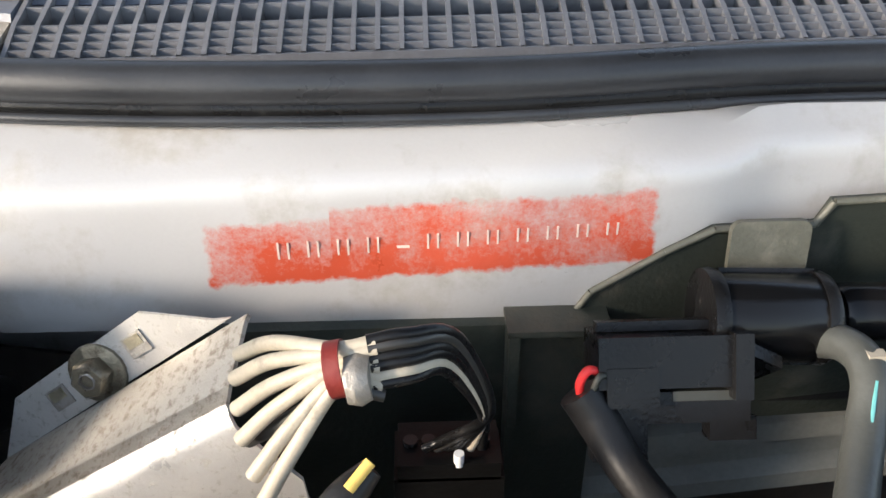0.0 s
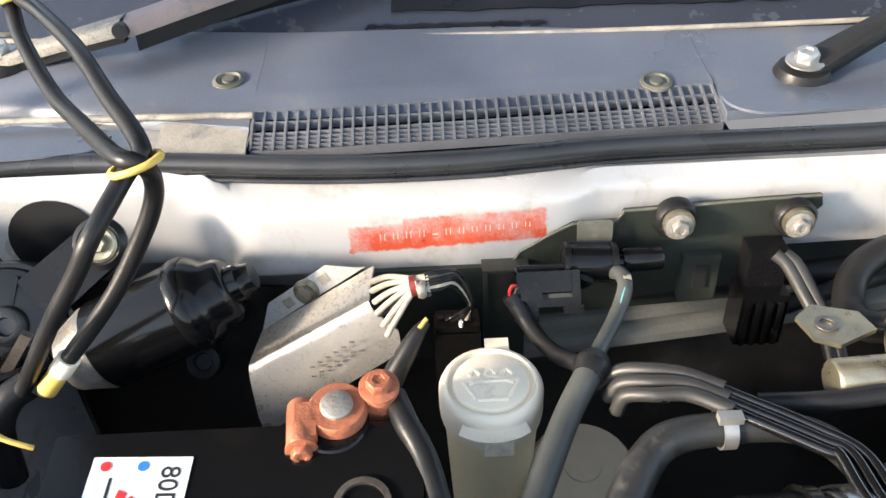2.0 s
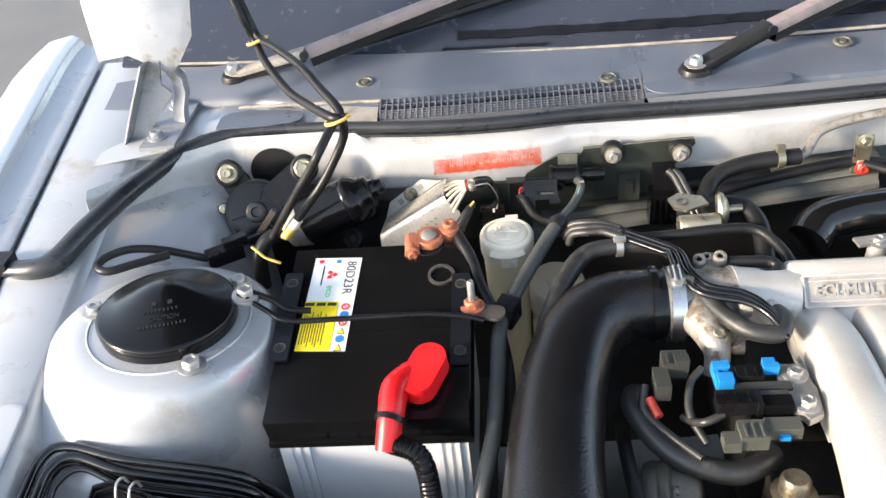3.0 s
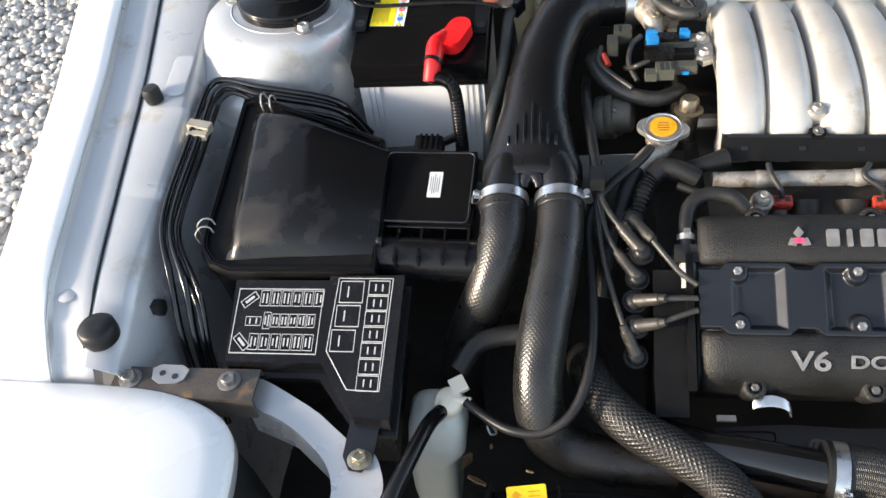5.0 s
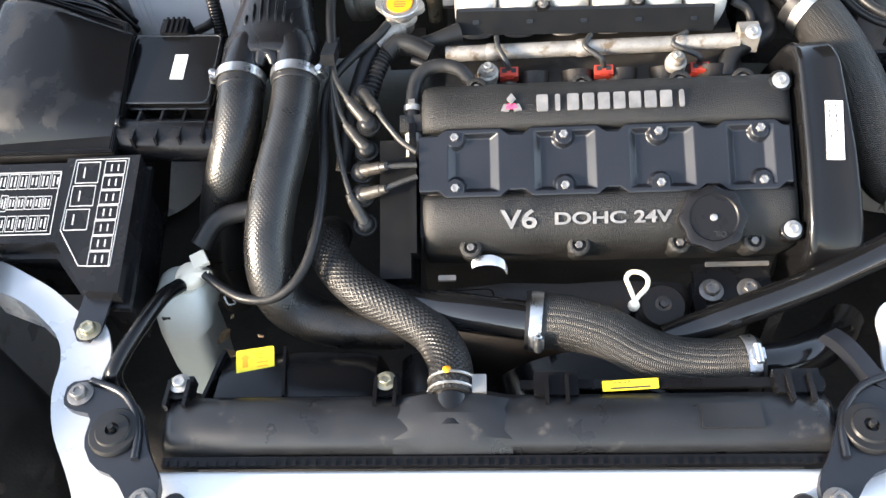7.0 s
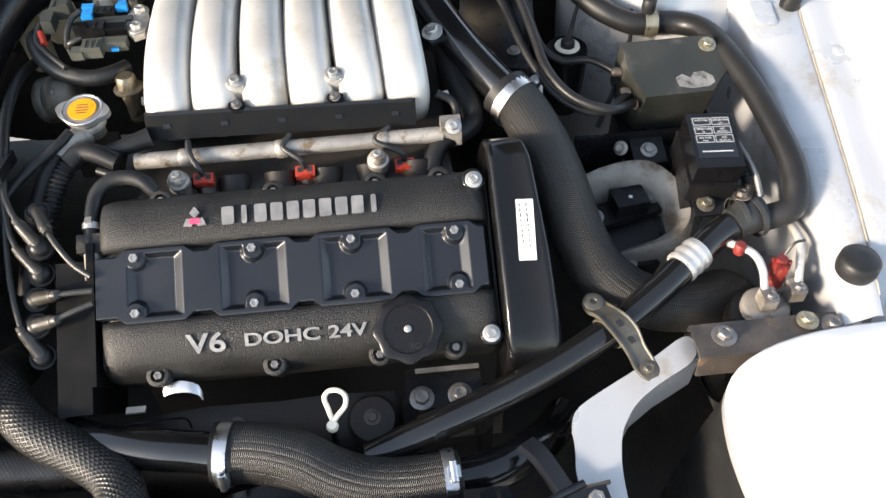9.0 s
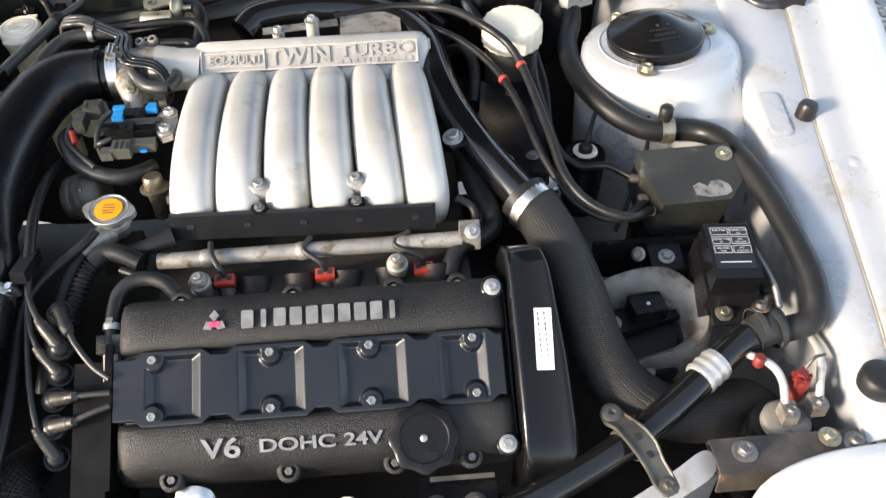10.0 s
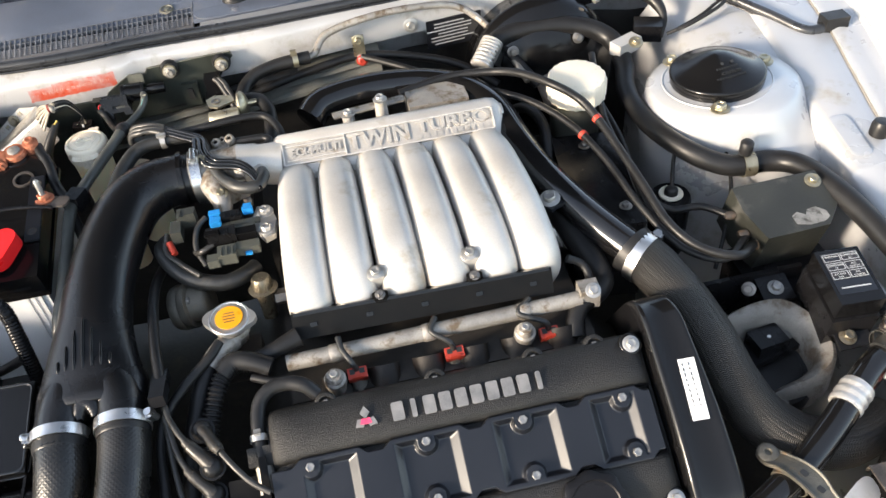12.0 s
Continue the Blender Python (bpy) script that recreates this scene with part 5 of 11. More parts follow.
    for x in (0.3805, 0.4925):
        bm = prism(B(), rounded(0.021, 0.016, 0.006), 0.050, Matrix.Translation((x, -0.262, 0.806)) @ Matrix.Rotation(radians(14), 4, "X"), 0.002)
        lug = part("bolt_lug", bm, ALU, t)
        part("bolt", bolt_mesh(0.0060, STEEL, True), None, lug, "bright bolt", basis((x, -0.2745, 0.8550), (0, -0.25, 1)))
        lug = part("lower_lug", prism(B(), rounded(0.019, 0.011, 0.004), 0.010, Matrix.Translation((x, -0.295, 0.829)), 0.002), MATTBLACK, t, "black lower lug")
        part("bolt", bolt_mesh(0.0040, DARKBOLT, True), None, lug, "", basis((x, -0.296, 0.8395), (0, -0.4, 1)))
    # throttle end: neck and side port
    part("neck", tube(B(), [(0.288, -0.037, 0.862), (0.262, -0.037, 0.866), (0.235, -0.037, 0.866)], [0.03, 0.028, 0.032], 24), ALU, t)
    part("port", tube(B(), [(0.262, -0.06, 0.874), (0.258, -0.075, 0.876)], 0.009, 14), ALU, t)
    # support posts behind the plenum, with a slotted strap
    for x, y, z in ((0.389, 0.026, 0.877), (0.437, 0.030, 0.889)):
        part("post", lathe(B(), [(0.010, -0.05), (0.0085, -0.006), (0.0085, 0)], basis((x, y, z), (0, 0, 1)), 14), ALU, t)
        bolt((x, y, z), (0, 0, 1), 0.0065, STEEL, t)
    strap = box(B(), (0.42, 0.034, 0.878), (0.105, 0.014, 0.003), 0.0008, Matrix.Rotation(radians(8), 4, "Z"))
    part("strap", strap, ROUGHALU, t, "slotted steel strap")
    part("rear_fitting", box(B(), (0.518, 0.040, 0.86), (0.085, 0.05, 0.035), 0.008), ROUGHALU, t, "dull cast rear fitting")


def harness_cover():
    t = thing("harness_cover", (0.425, -0.33, 0.80), "long black plastic injector harness cover", "harness cover")
    nrm = V(0, -0.85, 0.52).normalized()
    m = basis(V(0.4295, -0.3065, 0.8208) - nrm * 0.008, nrm, (0.305, 0.005, -0.011))
    part("channel", box(B(), None, (0.308, 0.031, 0.016), 0.0022, m), MATTBLACK, t)
    part("flap", box(B(), None, (0.302, 0.004, 0.006), 0.001, m @ Matrix.Translation((0, 0.0145, 0.0065))), GLOSS, t)
    for k in range(5):
        part("clip_slot", box(B(), None, (0.008, 0.005, 0.002), 0.0005, m @ Matrix.Translation((-0.13 + k * 0.065, 0.0, 0.0083))), GLOSS, t)
    part("loom_end", tube(B(), [(0.280, -0.312, 0.815), (0.25, -0.322, 0.812), (0.225, -0.325, 0.806), (0.205, -0.32, 0.80)], [0.012, 0.0095, 0.009, 0.009], 12), RUBBER, t, "taped harness tail")


def fuel_rail():
    t = thing("fuel_rail", (0.435, -0.34, 0.79), "stained aluminium fuel rail with pulsation dampers", "fuel rail")
    a, b = V(0.262, -0.336, 0.801), V(0.612, -0.328, 0.798)
    part("pipe", tube(B(), [a, b], 0.0095, 18, 4), ROUGHALU, t)
    for k in (0.16, 0.47, 0.80):
        part("collar", lathe(B(), [(0.0098, -0.007), (0.0108, -0.004), (0.0108, 0.004), (0.0098, 0.007)], basis(a.lerp(b, k), b - a), 18), ROUGHALU, t)
    part("end_block", box(B(), (0.622, -0.325, 0.800), (0.024, 0.02, 0.03), 0.004), ROUGHALU, t)
    bolt((0.624, -0.335, 0.815), (0, -0.6, 1), 0.006, STEEL, t)
    for x, y, z in ((0.313, -0.361, 0.806), (0.535, -0.347, 0.800)):
        m = basis((x, y - 0.006, z - 0.026), (0, -0.25, 1))
        d = part("damper", lathe(B(), [(0.010, -0.01), (0.011, 0.012), (0.0125, 0.013), (0.0125, 0.022), (0.010, 0.024), (0.010, 0.028), (0.0075, 0.032), (0, 0.033)], m, 20), ROUGHALU, t, "round pulsation damper")
        part("bolt", bolt_mesh(0.005, STEEL, False), None, d, "", m @ Matrix.Translation((0, 0, 0.031)))
    for i, (x, y, z) in enumerate(((0.338, -0.362, 0.788), (0.451, -0.357, 0.782), (0.565, -0.354, 0.778))):
        inj = thing("fuel_injector", (x, y, z - 0.02), "injector with a red-orange wired connector", "injector", "fuel injectors")
        part("body", lathe(B(), [(0.009, -0.03), (0.009, 0)], basis((x, y + 0.004, z - 0.008), (0, 0.3, 1)), 14), ROUGHALU, inj)
        con = part("connector", box(B(), (x, y, z), (0.022, 0.013, 0.012), 0.002, Matrix.Rotation(radians(20), 4, "X")), REDCON, inj, "red-orange plug")
        for dx in (-0.0055, 0.0055):
            part("socket", box(B(), (x + dx, y - 0.0005, z + 0.0062), (0.006, 0.006, 0.0012), 0.0003, Matrix.Rotation(radians(20), 4, "X")), BLACKINK, con)
        part("latch", box(B(), (x, y - 0.007, z + 0.003), (0.012, 0.003, 0.005), 0.0008), REDCON, con)
        wire = [(x, y + 0.002, z + 0.006), (x - 0.004, y + 0.004, z + 0.018), (x - 0.012 - 0.01 * i % 2, y + 0.018, z + 0.026), (x - 0.014, y + 0.034, z + 0.030)]
        part("wire", tube(B(), wire, 0.0035, 8), OLDRUBBER, inj)


def engine_block():
    """Dark mass under the covers, so that gaps show grimy castings."""
    t = thing("engine_block", (0.44, -0.3, 0.35), "grimy dark engine block and heads below the covers", "engine block")
    part("front_head", box(B(), None, (0.40, 0.17, 0.16), 0.01, BANK @ Matrix.Translation((0.44, 0, -0.13))), UNDER, t)
    part("valley", box(B(), (0.44, -0.25, 0.66), (0.36, 0.24, 0.22), 0.02), UNDER, t)
    part("rear_head", box(B(), (0.44, -0.02, 0.72), (0.38, 0.15, 0.16), 0.02), UNDER, t)
    part("lower_block", box(B(), (0.45, -0.26, 0.47), (0.46, 0.42, 0.3), 0.03), UNDER, t)
    for i in range(6):
        part("intake_stub", tube(B(), [(0.315 + i * 0.053, -0.345, 0.775), (0.315 + i * 0.053, -0.385, 0.74)], 0.019, 14), HEATSHIELD, t, "grimy intake stub")


valve_cover(), timing_cover(), plenum(), harness_cover(), fuel_rail(), engine_block()


# ---- intake pipes and large hoses ----
def intake_elbow():
    t = thing("intake_elbow", (0.05, -0.2, 0.8), "black moulded intake elbow that splits into two ribbed outlets", "intake pipe")
    pts = [(0.172, -0.037, 0.864), (0.145, -0.037, 0.865), (0.114, -0.046, 0.864), (0.088, -0.074, 0.861), (0.070, -0.125, 0.855), (0.058, -0.19, 0.848), (0.053, -0.25, 0.838), (0.0515, -0.30, 0.827), (0.052, -0.332, 0.8195), (0.052, -0.350, 0.8160), (0.052, -0.3575, 0.8145), (0.052, -0.3605, 0.8140)]
    elbow = tube(B(), pts, [0.033, 0.0335, 0.0365, 0.0385, 0.040, 0.040, 0.042, 0.051, 0.0595, 0.0600, 0.056, 0.050], 36, 8, flat=[1, 1, 0.98, 0.95, 0.92, 0.88, 0.8, 0.62, 0.50, 0.49, 0.47, 0.38])
    skin = BVHTree.FromBMesh(elbow)
    part("elbow", elbow, MOULDED, t)
    for x in (0.019, 0.085):
        s = (x - 0.052)
        part("outlet", tube(B(), [(0.052 + s * 0.62, -0.318, 0.820), (0.052 + s * 0.85, -0.345, 0.818), (x, -0.372, 0.812), (x, -0.395, 0.806)], [0.027, 0.0275, 0.0265, 0.0265], 28, 6), MOULDED, t)
    arch = [(0.052 + 0.0085 * math.cos(a), -0.372 + 0.0135 * math.sin(a), 0.8255 + 0.006 * math.sin(a)) for a in np.linspace(-0.15, math.pi + 0.15, 9)]
    part("crotch", tube(B(), arch, [0.005, 0.0075, 0.009, 0.0098, 0.010, 0.0098, 0.009, 0.0075, 0.005], 16, 4), MOULDED, t, "rounded saddle between the outlets")
    for k in range(7):
        x = 0.052 + (k - 3) * 0.0093
        top = -0.262 - abs(k - 3) * 0.016
        foot = -0.329 + abs(k - 3) * 0.0015
        m = [skin.ray_cast(V(x, y, 1), V(0, 0, -1))[0] for y in np.linspace(top, foot, 6)]
        part("rib", tube(B(), [q + V(0, 0, 0.0004 - 0.002 * (i in (0, 5))) for i, q in enumerate(m)], [0.0012, 0.0018, 0.0019, 0.0019, 0.0018, 0.0012], 8, 3), GLOSS, t)
    for p, d in (((0.160, -0.037, 0.865), (1, 0, 0)),):
        part("bead", band(B(), p, d, 0.034, 0.006, 0.003), GLOSS, t)
    c = thing("hose_clamp", (0.178, -0.037, 0.864), "wide bright steel worm-drive hose clamp", "hose clamp", "hose clamps")
    hose_clamp((0.180, -0.037, 0.864), (1, 0, 0), 0.035, 0.013, (0, -0.15, 1), c, name="band")
    for x, sd in ((0.019, (-1, 0, 0.25)), (0.085, (1, 0, 0.25))):
        c = thing("hose_clamp", (x, -0.380, 0.80), "bright steel worm-drive hose clamp", "hose clamp", "hose clamps")
        hose_clamp((x, -0.381, 0.810), (0, -1, -0.25), 0.0285, 0.012, sd, c, name="band")


def hose(name, pts, r, material, label, category="hose", seg=20, n=8, **k):
    return single(name, tube(B(), pts, r, seg, n, **k), material, label, category)


def cuffed(name, pts, r, material, label, category="hose"):
    """A large hose with a plain thicker end cuff."""
    t = thing(name, pts[-1], label, category)
    part("hose", tube(B(), pts, r, 28, 10), material, t)
    a, b = V(*pts[0]), V(*pts[1])
    d = (b - a).normalized()
    part("cuff", tube(B(), [a - d * 0.002, a + d * 0.016, a + d * 0.020], [r + 0.0012, r + 0.0012, r + 0.0002], 28), RUBBER, t, "plain rubber end cuff")


def big_hoses():
    cuffed("intake_hose", [(0.019, -0.376, 0.811), (0.0195, -0.415, 0.796), (0.013, -0.444, 0.772), (0.000, -0.465, 0.740), (-0.014, -0.473, 0.705), (-0.028, -0.478, 0.66), (-0.04, -0.485, 0.60), (-0.04, -0.49, 0.52)], 0.0272, MESHHOSE, "black ribbed rubber intake hose running down")
    cuffed("intake_hose", [(0.085, -0.374, 0.811), (0.085, -0.42, 0.798), (0.078, -0.475, 0.780), (0.068, -0.53, 0.757), (0.062, -0.575, 0.722), (0.068, -0.602, 0.685), (0.090, -0.612, 0.655), (0.14, -0.62, 0.64), (0.21, -0.62, 0.635)], 0.0272, MESHHOSE, "black ribbed rubber intake hose curving under the engine")
    cuffed("radiator_hose", [(0.116, -0.50, 0.66), (0.118, -0.535, 0.690), (0.133, -0.572, 0.692), (0.165, -0.607, 0.690), (0.21, -0.634, 0.686), (0.247, -0.662, 0.684), (0.266, -0.698, 0.688), (0.271, -0.735, 0.694), (0.271, -0.748, 0.695)], 0.0232, BRAID, "woven-pattern black upper radiator hose")
    t = thing("hose_clamp", (0.271, -0.74, 0.67), "spring wire hose clamp with a square tang", "hose clamp", "hose clamps")
    for d in (-0.006, 0.006):
        part("wire", band(B(), (0.271, -0.735 + d, 0.695), (0, 1, 0), 0.0235, 0.0022, 0.002), STEEL, t)
    part("tang", box(B(), (0.299, -0.737, 0.703), (0.014, 0.02, 0.012), 0.002), STEEL, t)
    part("paint_dot", lathe(B(), [(0.0045, 0), (0.003, 0.0015), (0, 0.0016)], basis((0.267, -0.727, 0.7195), (0, 0.1, 1)), 14), ORANGE, t, "orange paint dot")
    hose("turbo_pipe", [(0.19, -0.60, 0.665), (0.23, -0.622, 0.678), (0.28, -0.636, 0.686), (0.355, -0.651, 0.688)], 0.0215, BLACKPIPE, "glossy black painted metal turbo pipe", "pipe")
    cuffed("intercooler_hose", [(0.350, -0.650, 0.688), (0.39, -0.653, 0.687), (0.43, -0.664, 0.681), (0.465, -0.681, 0.671), (0.50, -0.691, 0.663), (0.54, -0.693, 0.658), (0.59, -0.689, 0.655)], 0.0305, BRAID2, "thick herringbone-woven black intercooler hose")
    c = thing("hose_clamp", (0.36, -0.651, 0.655), "slotted steel worm-drive hose clamp", "hose clamp", "hose clamps")
    hose_clamp((0.360, -0.651, 0.688), (1, -0.12, 0), 0.0312, 0.013, (0, -1, 0.3), c, name="band")
    c = thing("hose_clamp", (0.578, -0.69, 0.62), "bright steel worm-drive hose clamp", "hose clamp", "hose clamps")
    hose_clamp((0.580, -0.690, 0.656), (1, 0.05, 0), 0.0312, 0.013, (0.1, -0.2, 1), c, name="band")
    hose("turbo_pipe", [(0.57, -0.690, 0.656), (0.62, -0.683, 0.652), (0.66, -0.665, 0.646), (0.69, -0.64, 0.63), (0.72, -0.60, 0.60)], 0.0215, BLACKPIPE, "glossy black painted metal turbo pipe", "pipe")
    hose("turbo_pipe", [(0.335, 0.060, 0.858), (0.36, 0.082, 0.868), (0.43, 0.098, 0.868), (0.51, 0.095, 0.862), (0.565, 0.060, 0.860), (0.594, 0.005, 0.858), (0.604, -0.06, 0.852), (0.618, -0.13, 0.844), (0.645, -0.195, 0.830), (0.675, -0.245, 0.816), (0.712, -0.300, 0.802)], 0.0225, BLACKPIPE, "glossy black painted metal intake pipe round the plenum", "pipe", 24)
    cuffed("intercooler_hose", [(0.694, -0.277, 0.810), (0.712, -0.308, 0.802), (0.729, -0.36, 0.790), (0.740, -0.412, 0.774), (0.749, -0.455, 0.752), (0.768, -0.490, 0.727), (0.802, -0.515, 0.706), (0.845, -0.523, 0.690), (0.887, -0.513, 0.675), (0.93, -0.488, 0.65), (0.97, -0.47, 0.60)], 0.0305, BRAID2, "thick herringbone-woven black intercooler hose")
    c = thing("hose_clamp", (0.70, -0.29, 0.78), "bright steel worm-drive hose clamp", "hose clamp", "hose clamps")
    hose_clamp((0.702, -0.290, 0.806), (0.58, -0.80, -0.16), 0.0312, 0.013, (0.8, 0.55, 0.3), c, name="band")
    hose("coolant_pipe", [(0.50, -0.655, 0.655), (0.56, -0.640, 0.672), (0.64, -0.618, 0.690), (0.71, -0.593, 0.706), (0.77, -0.567, 0.722), (0.825, -0.535, 0.738), (0.87, -0.503, 0.750), (0.905, -0.48, 0.758), (0.945, -0.465, 0.762)], 0.0165, BLACKPIPE, "long black metal coolant pipe with rubber joint", "pipe")
    cuffed("air_con_hose", [(0.625, 0.145, 0.845), (0.64, 0.16, 0.875), (0.70, 0.165, 0.882), (0.77, 0.155, 0.877), (0.812, 0.125, 0.862), (0.814, 0.070, 0.846), (0.798, 0.015, 0.838), (0.798, -0.062, 0.835), (0.826, -0.135, 0.830), (0.872, -0.170, 0.819), (0.926, -0.174, 0.817), (0.957, -0.204, 0.823), (0.974, -0.275, 0.824), (0.987, -0.353, 0.814), (0.994, -0.43, 0.798), (0.985, -0.468, 0.778), (0.955, -0.472, 0.765)], 0.0145, RUBBER, "thick black rubber heater hose along the inner fender")


intake_elbow(), big_hoses()


# ---- battery corner ----
def battery():
    t = thing("battery", (-0.104, -0.07, 0.66), "black-topped pale grey car battery with a yellow and white label", "battery")
    m = Matrix.Translation((-0.104, -0.0705, 0.8815)) @ Matrix.Rotation(math.atan(0.18), 4, "X")
    part("case", box(B(), (-0.104, -0.0655, 0.7525), (0.172, 0.195, 0.165), 0.006), GREYWHITE, t, "pale grey ribbed case")
    for k in range(3):
        for s in (-1, 1):
            part("case_rib", box(B(), (-0.104 + s * (0.060 + 0.008 * k), -0.1635, 0.752), (0.0045, 0.004, 0.160), 0.0012), GREYWHITE, t)
    top = part("lid", box(B(), None, (0.180, 0.208, 0.036), 0.004, m @ Matrix.Translation((0, 0, -0.018))), GLOSS, t, "glossy black lid")
    part("lid_lip", box(B(), None, (0.184, 0.211, 0.007), 0.002, m @ Matrix.Translation((0, 0, -0.035))), GLOSS, top)
    for k in range(5):
        part("edge_ridge", box(B(), None, (0.024, 0.004, 0.003), 0.001, m @ Matrix.Translation((-0.05 + k * 0.028, -0.104, -0.022))), GLOSS, top)
    # label: white upper half, yellow lower half, printing as bars and signs
    lm = m @ Matrix.Translation((-0.0465, 0.031, 0.0004)) @ Matrix.Rotation(radians(-2.5), 4, "Z")
    lab = part("label", box(B(), None, (0.048, 0.118, 0.0006), 0, lm), LABELW, t, "white and yellow printed battery label")
    part("yellow_panel", box(B(), None, (0.033, 0.060, 0.0004), 0, lm @ Matrix.Translation((-0.0075, -0.029, 0.0005))), YELLOW, lab)
    turned = Matrix.Rotation(radians(-90), 4, "Z")
    word("80D23R", 0.0132, lm @ Matrix.Translation((0.0145, 0.032, 0.0004)) @ turned, BLACKINK, lab, 0.0002)
    word("eco", 0.0105, lm @ Matrix.Translation((-0.003, 0.014, 0.0004)) @ turned, GREENINK, lab, 0.0002)
    for a in (90, 210, 330):
        r = radians(a - 180)
        poly = [(x * math.cos(r) - y * math.sin(r), x * math.sin(r) + y * math.cos(r)) for x, y in ((0, 0), (0.0028, 0.0034), (0, 0.0068), (-0.0028, 0.0034))]
        part("emblem_lozenge", prism(B(), poly, 0.0003, lm @ Matrix.Translation((-0.004, 0.036, 0.0004)), 0), REDINK, lab)
    for k, ink in enumerate((REDINK, BLUEINK)):
        part("round_sign", lathe(B(), [(0.0026, 0), (0.0026, 0.0003), (0, 0.0003)], lm @ Matrix.Translation((-0.017 + 0.018 * k, 0.054, 0.0004)), 16), ink, lab)
    for k in range(6):
        y = -0.006 - k * 0.0098
        c = lm @ Matrix.Translation((0.0168, y, 0.0004))
        if k in (0, 2):
            part("warning_sign", lathe(B(), [(0.0026, 0), (0.0042, 0), (0.0042, 0.0003), (0.0026, 0.0003)], c, 18, close=False), REDINK, lab)
            part("warning_bar", box(B(), None, (0.001, 0.007, 0.0003), 0, c @ Matrix.Rotation(0.8, 4, "Z")), REDINK, lab)
        elif k in (1, 4):
            part("warning_sign", lathe(B(), [(0.0043, 0), (0.0043, 0.0003), (0, 0.0003)], c, 18), BLUEINK, lab)
        else:
            tri = [(-0.0042, -0.0038), (-0.0042, 0.0038), (0.0042, 0)]
            part("warning_sign", prism(B(), [(y2, x2) for x2, y2 in tri], 0.0002, c, 0), BLACKINK, lab)
            part("warning_fill", prism(B(), [(y2 * 0.72, x2 * 0.72 - 0.0004) for x2, y2 in tri], 0.0004, c, 0), YELLOW, lab)
    rng = random.Random(9)
    for k in range(9):
        part("print_bar", box(B(), None, (0.0008, rng.uniform(0.03, 0.044), 0.0003), 0, lm @ Matrix.Translation((-0.0215 + k * 0.0026, -0.034, 0.0008))), BLACKINK, lab)
    for k in range(3):
        part("print_bar", box(B(), None, (0.009, 0.004, 0.0003), 0, lm @ Matrix.Translation((-0.019 + k * 0.011, -0.003, 0.0008))), BLACKINK, lab)
    part("print_bar", box(B(), None, (0.0014, 0.026, 0.0003), 0, lm @ Matrix.Translation((-0.013, 0.035, 0.0004))), BLACKINK, lab)
    # filler recess ring and small moulded marks
    part("vent_ring", lathe(B(), [(0.0105, 0), (0.0105, 0.002), (0.0135, 0.002), (0.0135, 0)], m @ Matrix.Translation((0.062, 0.060, 0.000)), 24, close=False), RUST, t, "rust-stained vent ring")
    part("post_base", lathe(B(), [(0.018, 0), (0.017, 0.0012), (0.012, 0.0012)], m @ Matrix.Translation((0.046, 0.105, 0.0)), 24, close=True), PLASTIC, t)
    # clamp terminal of the earth post
    e = thing("battery_terminal", (-0.05, 0.04, 0.895), "oxidised copper battery clamp with brown bolts", "terminal")
    em = Matrix.Translation((-0.0555, 0.036, 0.9030)) @ Matrix.Rotation(radians(6), 4, "Z") @ Matrix.Rotation(math.atan(0.18), 4, "X")
    part("ring", lathe(B(), [(0.0090, -0.010), (0.0145, -0.010), (0.0148, 0.004), (0.0135, 0.006), (0.0092, 0.006)], em, 26), COPPER, e)
    part("post", lathe(B(), [(0.0088, -0.010), (0.0082, 0.0075), (0.007, 0.0085), (0, 0.0085)], em, 22), ROUGHALU, e, "dull lead post")
    bm = box(B(), None, (0.010, 0.019, 0.016), 0.003, em @ Matrix.Translation((-0.0155, -0.005, -0.002)))
    lathe(bm, [(0.0068, -0.013), (0.0072, -0.011), (0.0072, 0.012), (0.006, 0.014)], em @ Matrix.Translation((-0.0185, -0.004, -0.0015)) @ Matrix.Rotation(radians(80), 4, "X"), 14)
    part("clamp", bm, COPPER, e)
    part("saddle", box(B(), None, (0.022, 0.013, 0.010), 0.003, em @ Matrix.Translation((0.0175, 0.005, -0.002))), COPPER, e)
    part("lug", lathe(B(), [(0.0095, -0.008), (0.0098, 0.006), (0.0085, 0.008)], em @ Matrix.Translation((0.0215, 0.007, 0.0)), 22), COPPER, e)
    part("bolt", bolt_mesh(0.0066, COPPER, True), None, e, "corroded bolt", em @ Matrix.Translation((0.0215, 0.007, 0.007)))
    part("bolt", bolt_mesh(0.0052, COPPER, True), None, e, "corroded bolt", em @ Matrix.Translation((-0.0185, -0.017, -0.0015)) @ Matrix.Rotation(radians(80), 4, "X"))
    # red cover of the live post with its cable
    c = thing("terminal_cover", (-0.045, -0.14, 0.87), "bright red rubber cover over the battery's live terminal", "terminal cover")
    cm = Matrix.Translation((-0.053, -0.141, 0.874)) @ Matrix.Rotation(radians(-24), 4, "Z") @ Matrix.Rotation(math.atan(0.18), 4, "X")
    part("hood", prism(B(), [(x, y) for x, y in rounded(0.031, 0.054, 0.015, 6)], 0.018, cm @ Matrix.Translation((0.0, 0.004, 0)), 0.006, 3), RED, c)
    bm = tube(B(), [cm @ V(-0.012, 0.002, 0.006), cm @ V(-0.016, -0.020, 0.010), cm @ V(-0.008, -0.045, 0.008), cm @ V(-0.004, -0.068, -0.008)], [0.012, 0.013, 0.0115, 0.010], 16)
    part("sleeve", bm, RED, c)
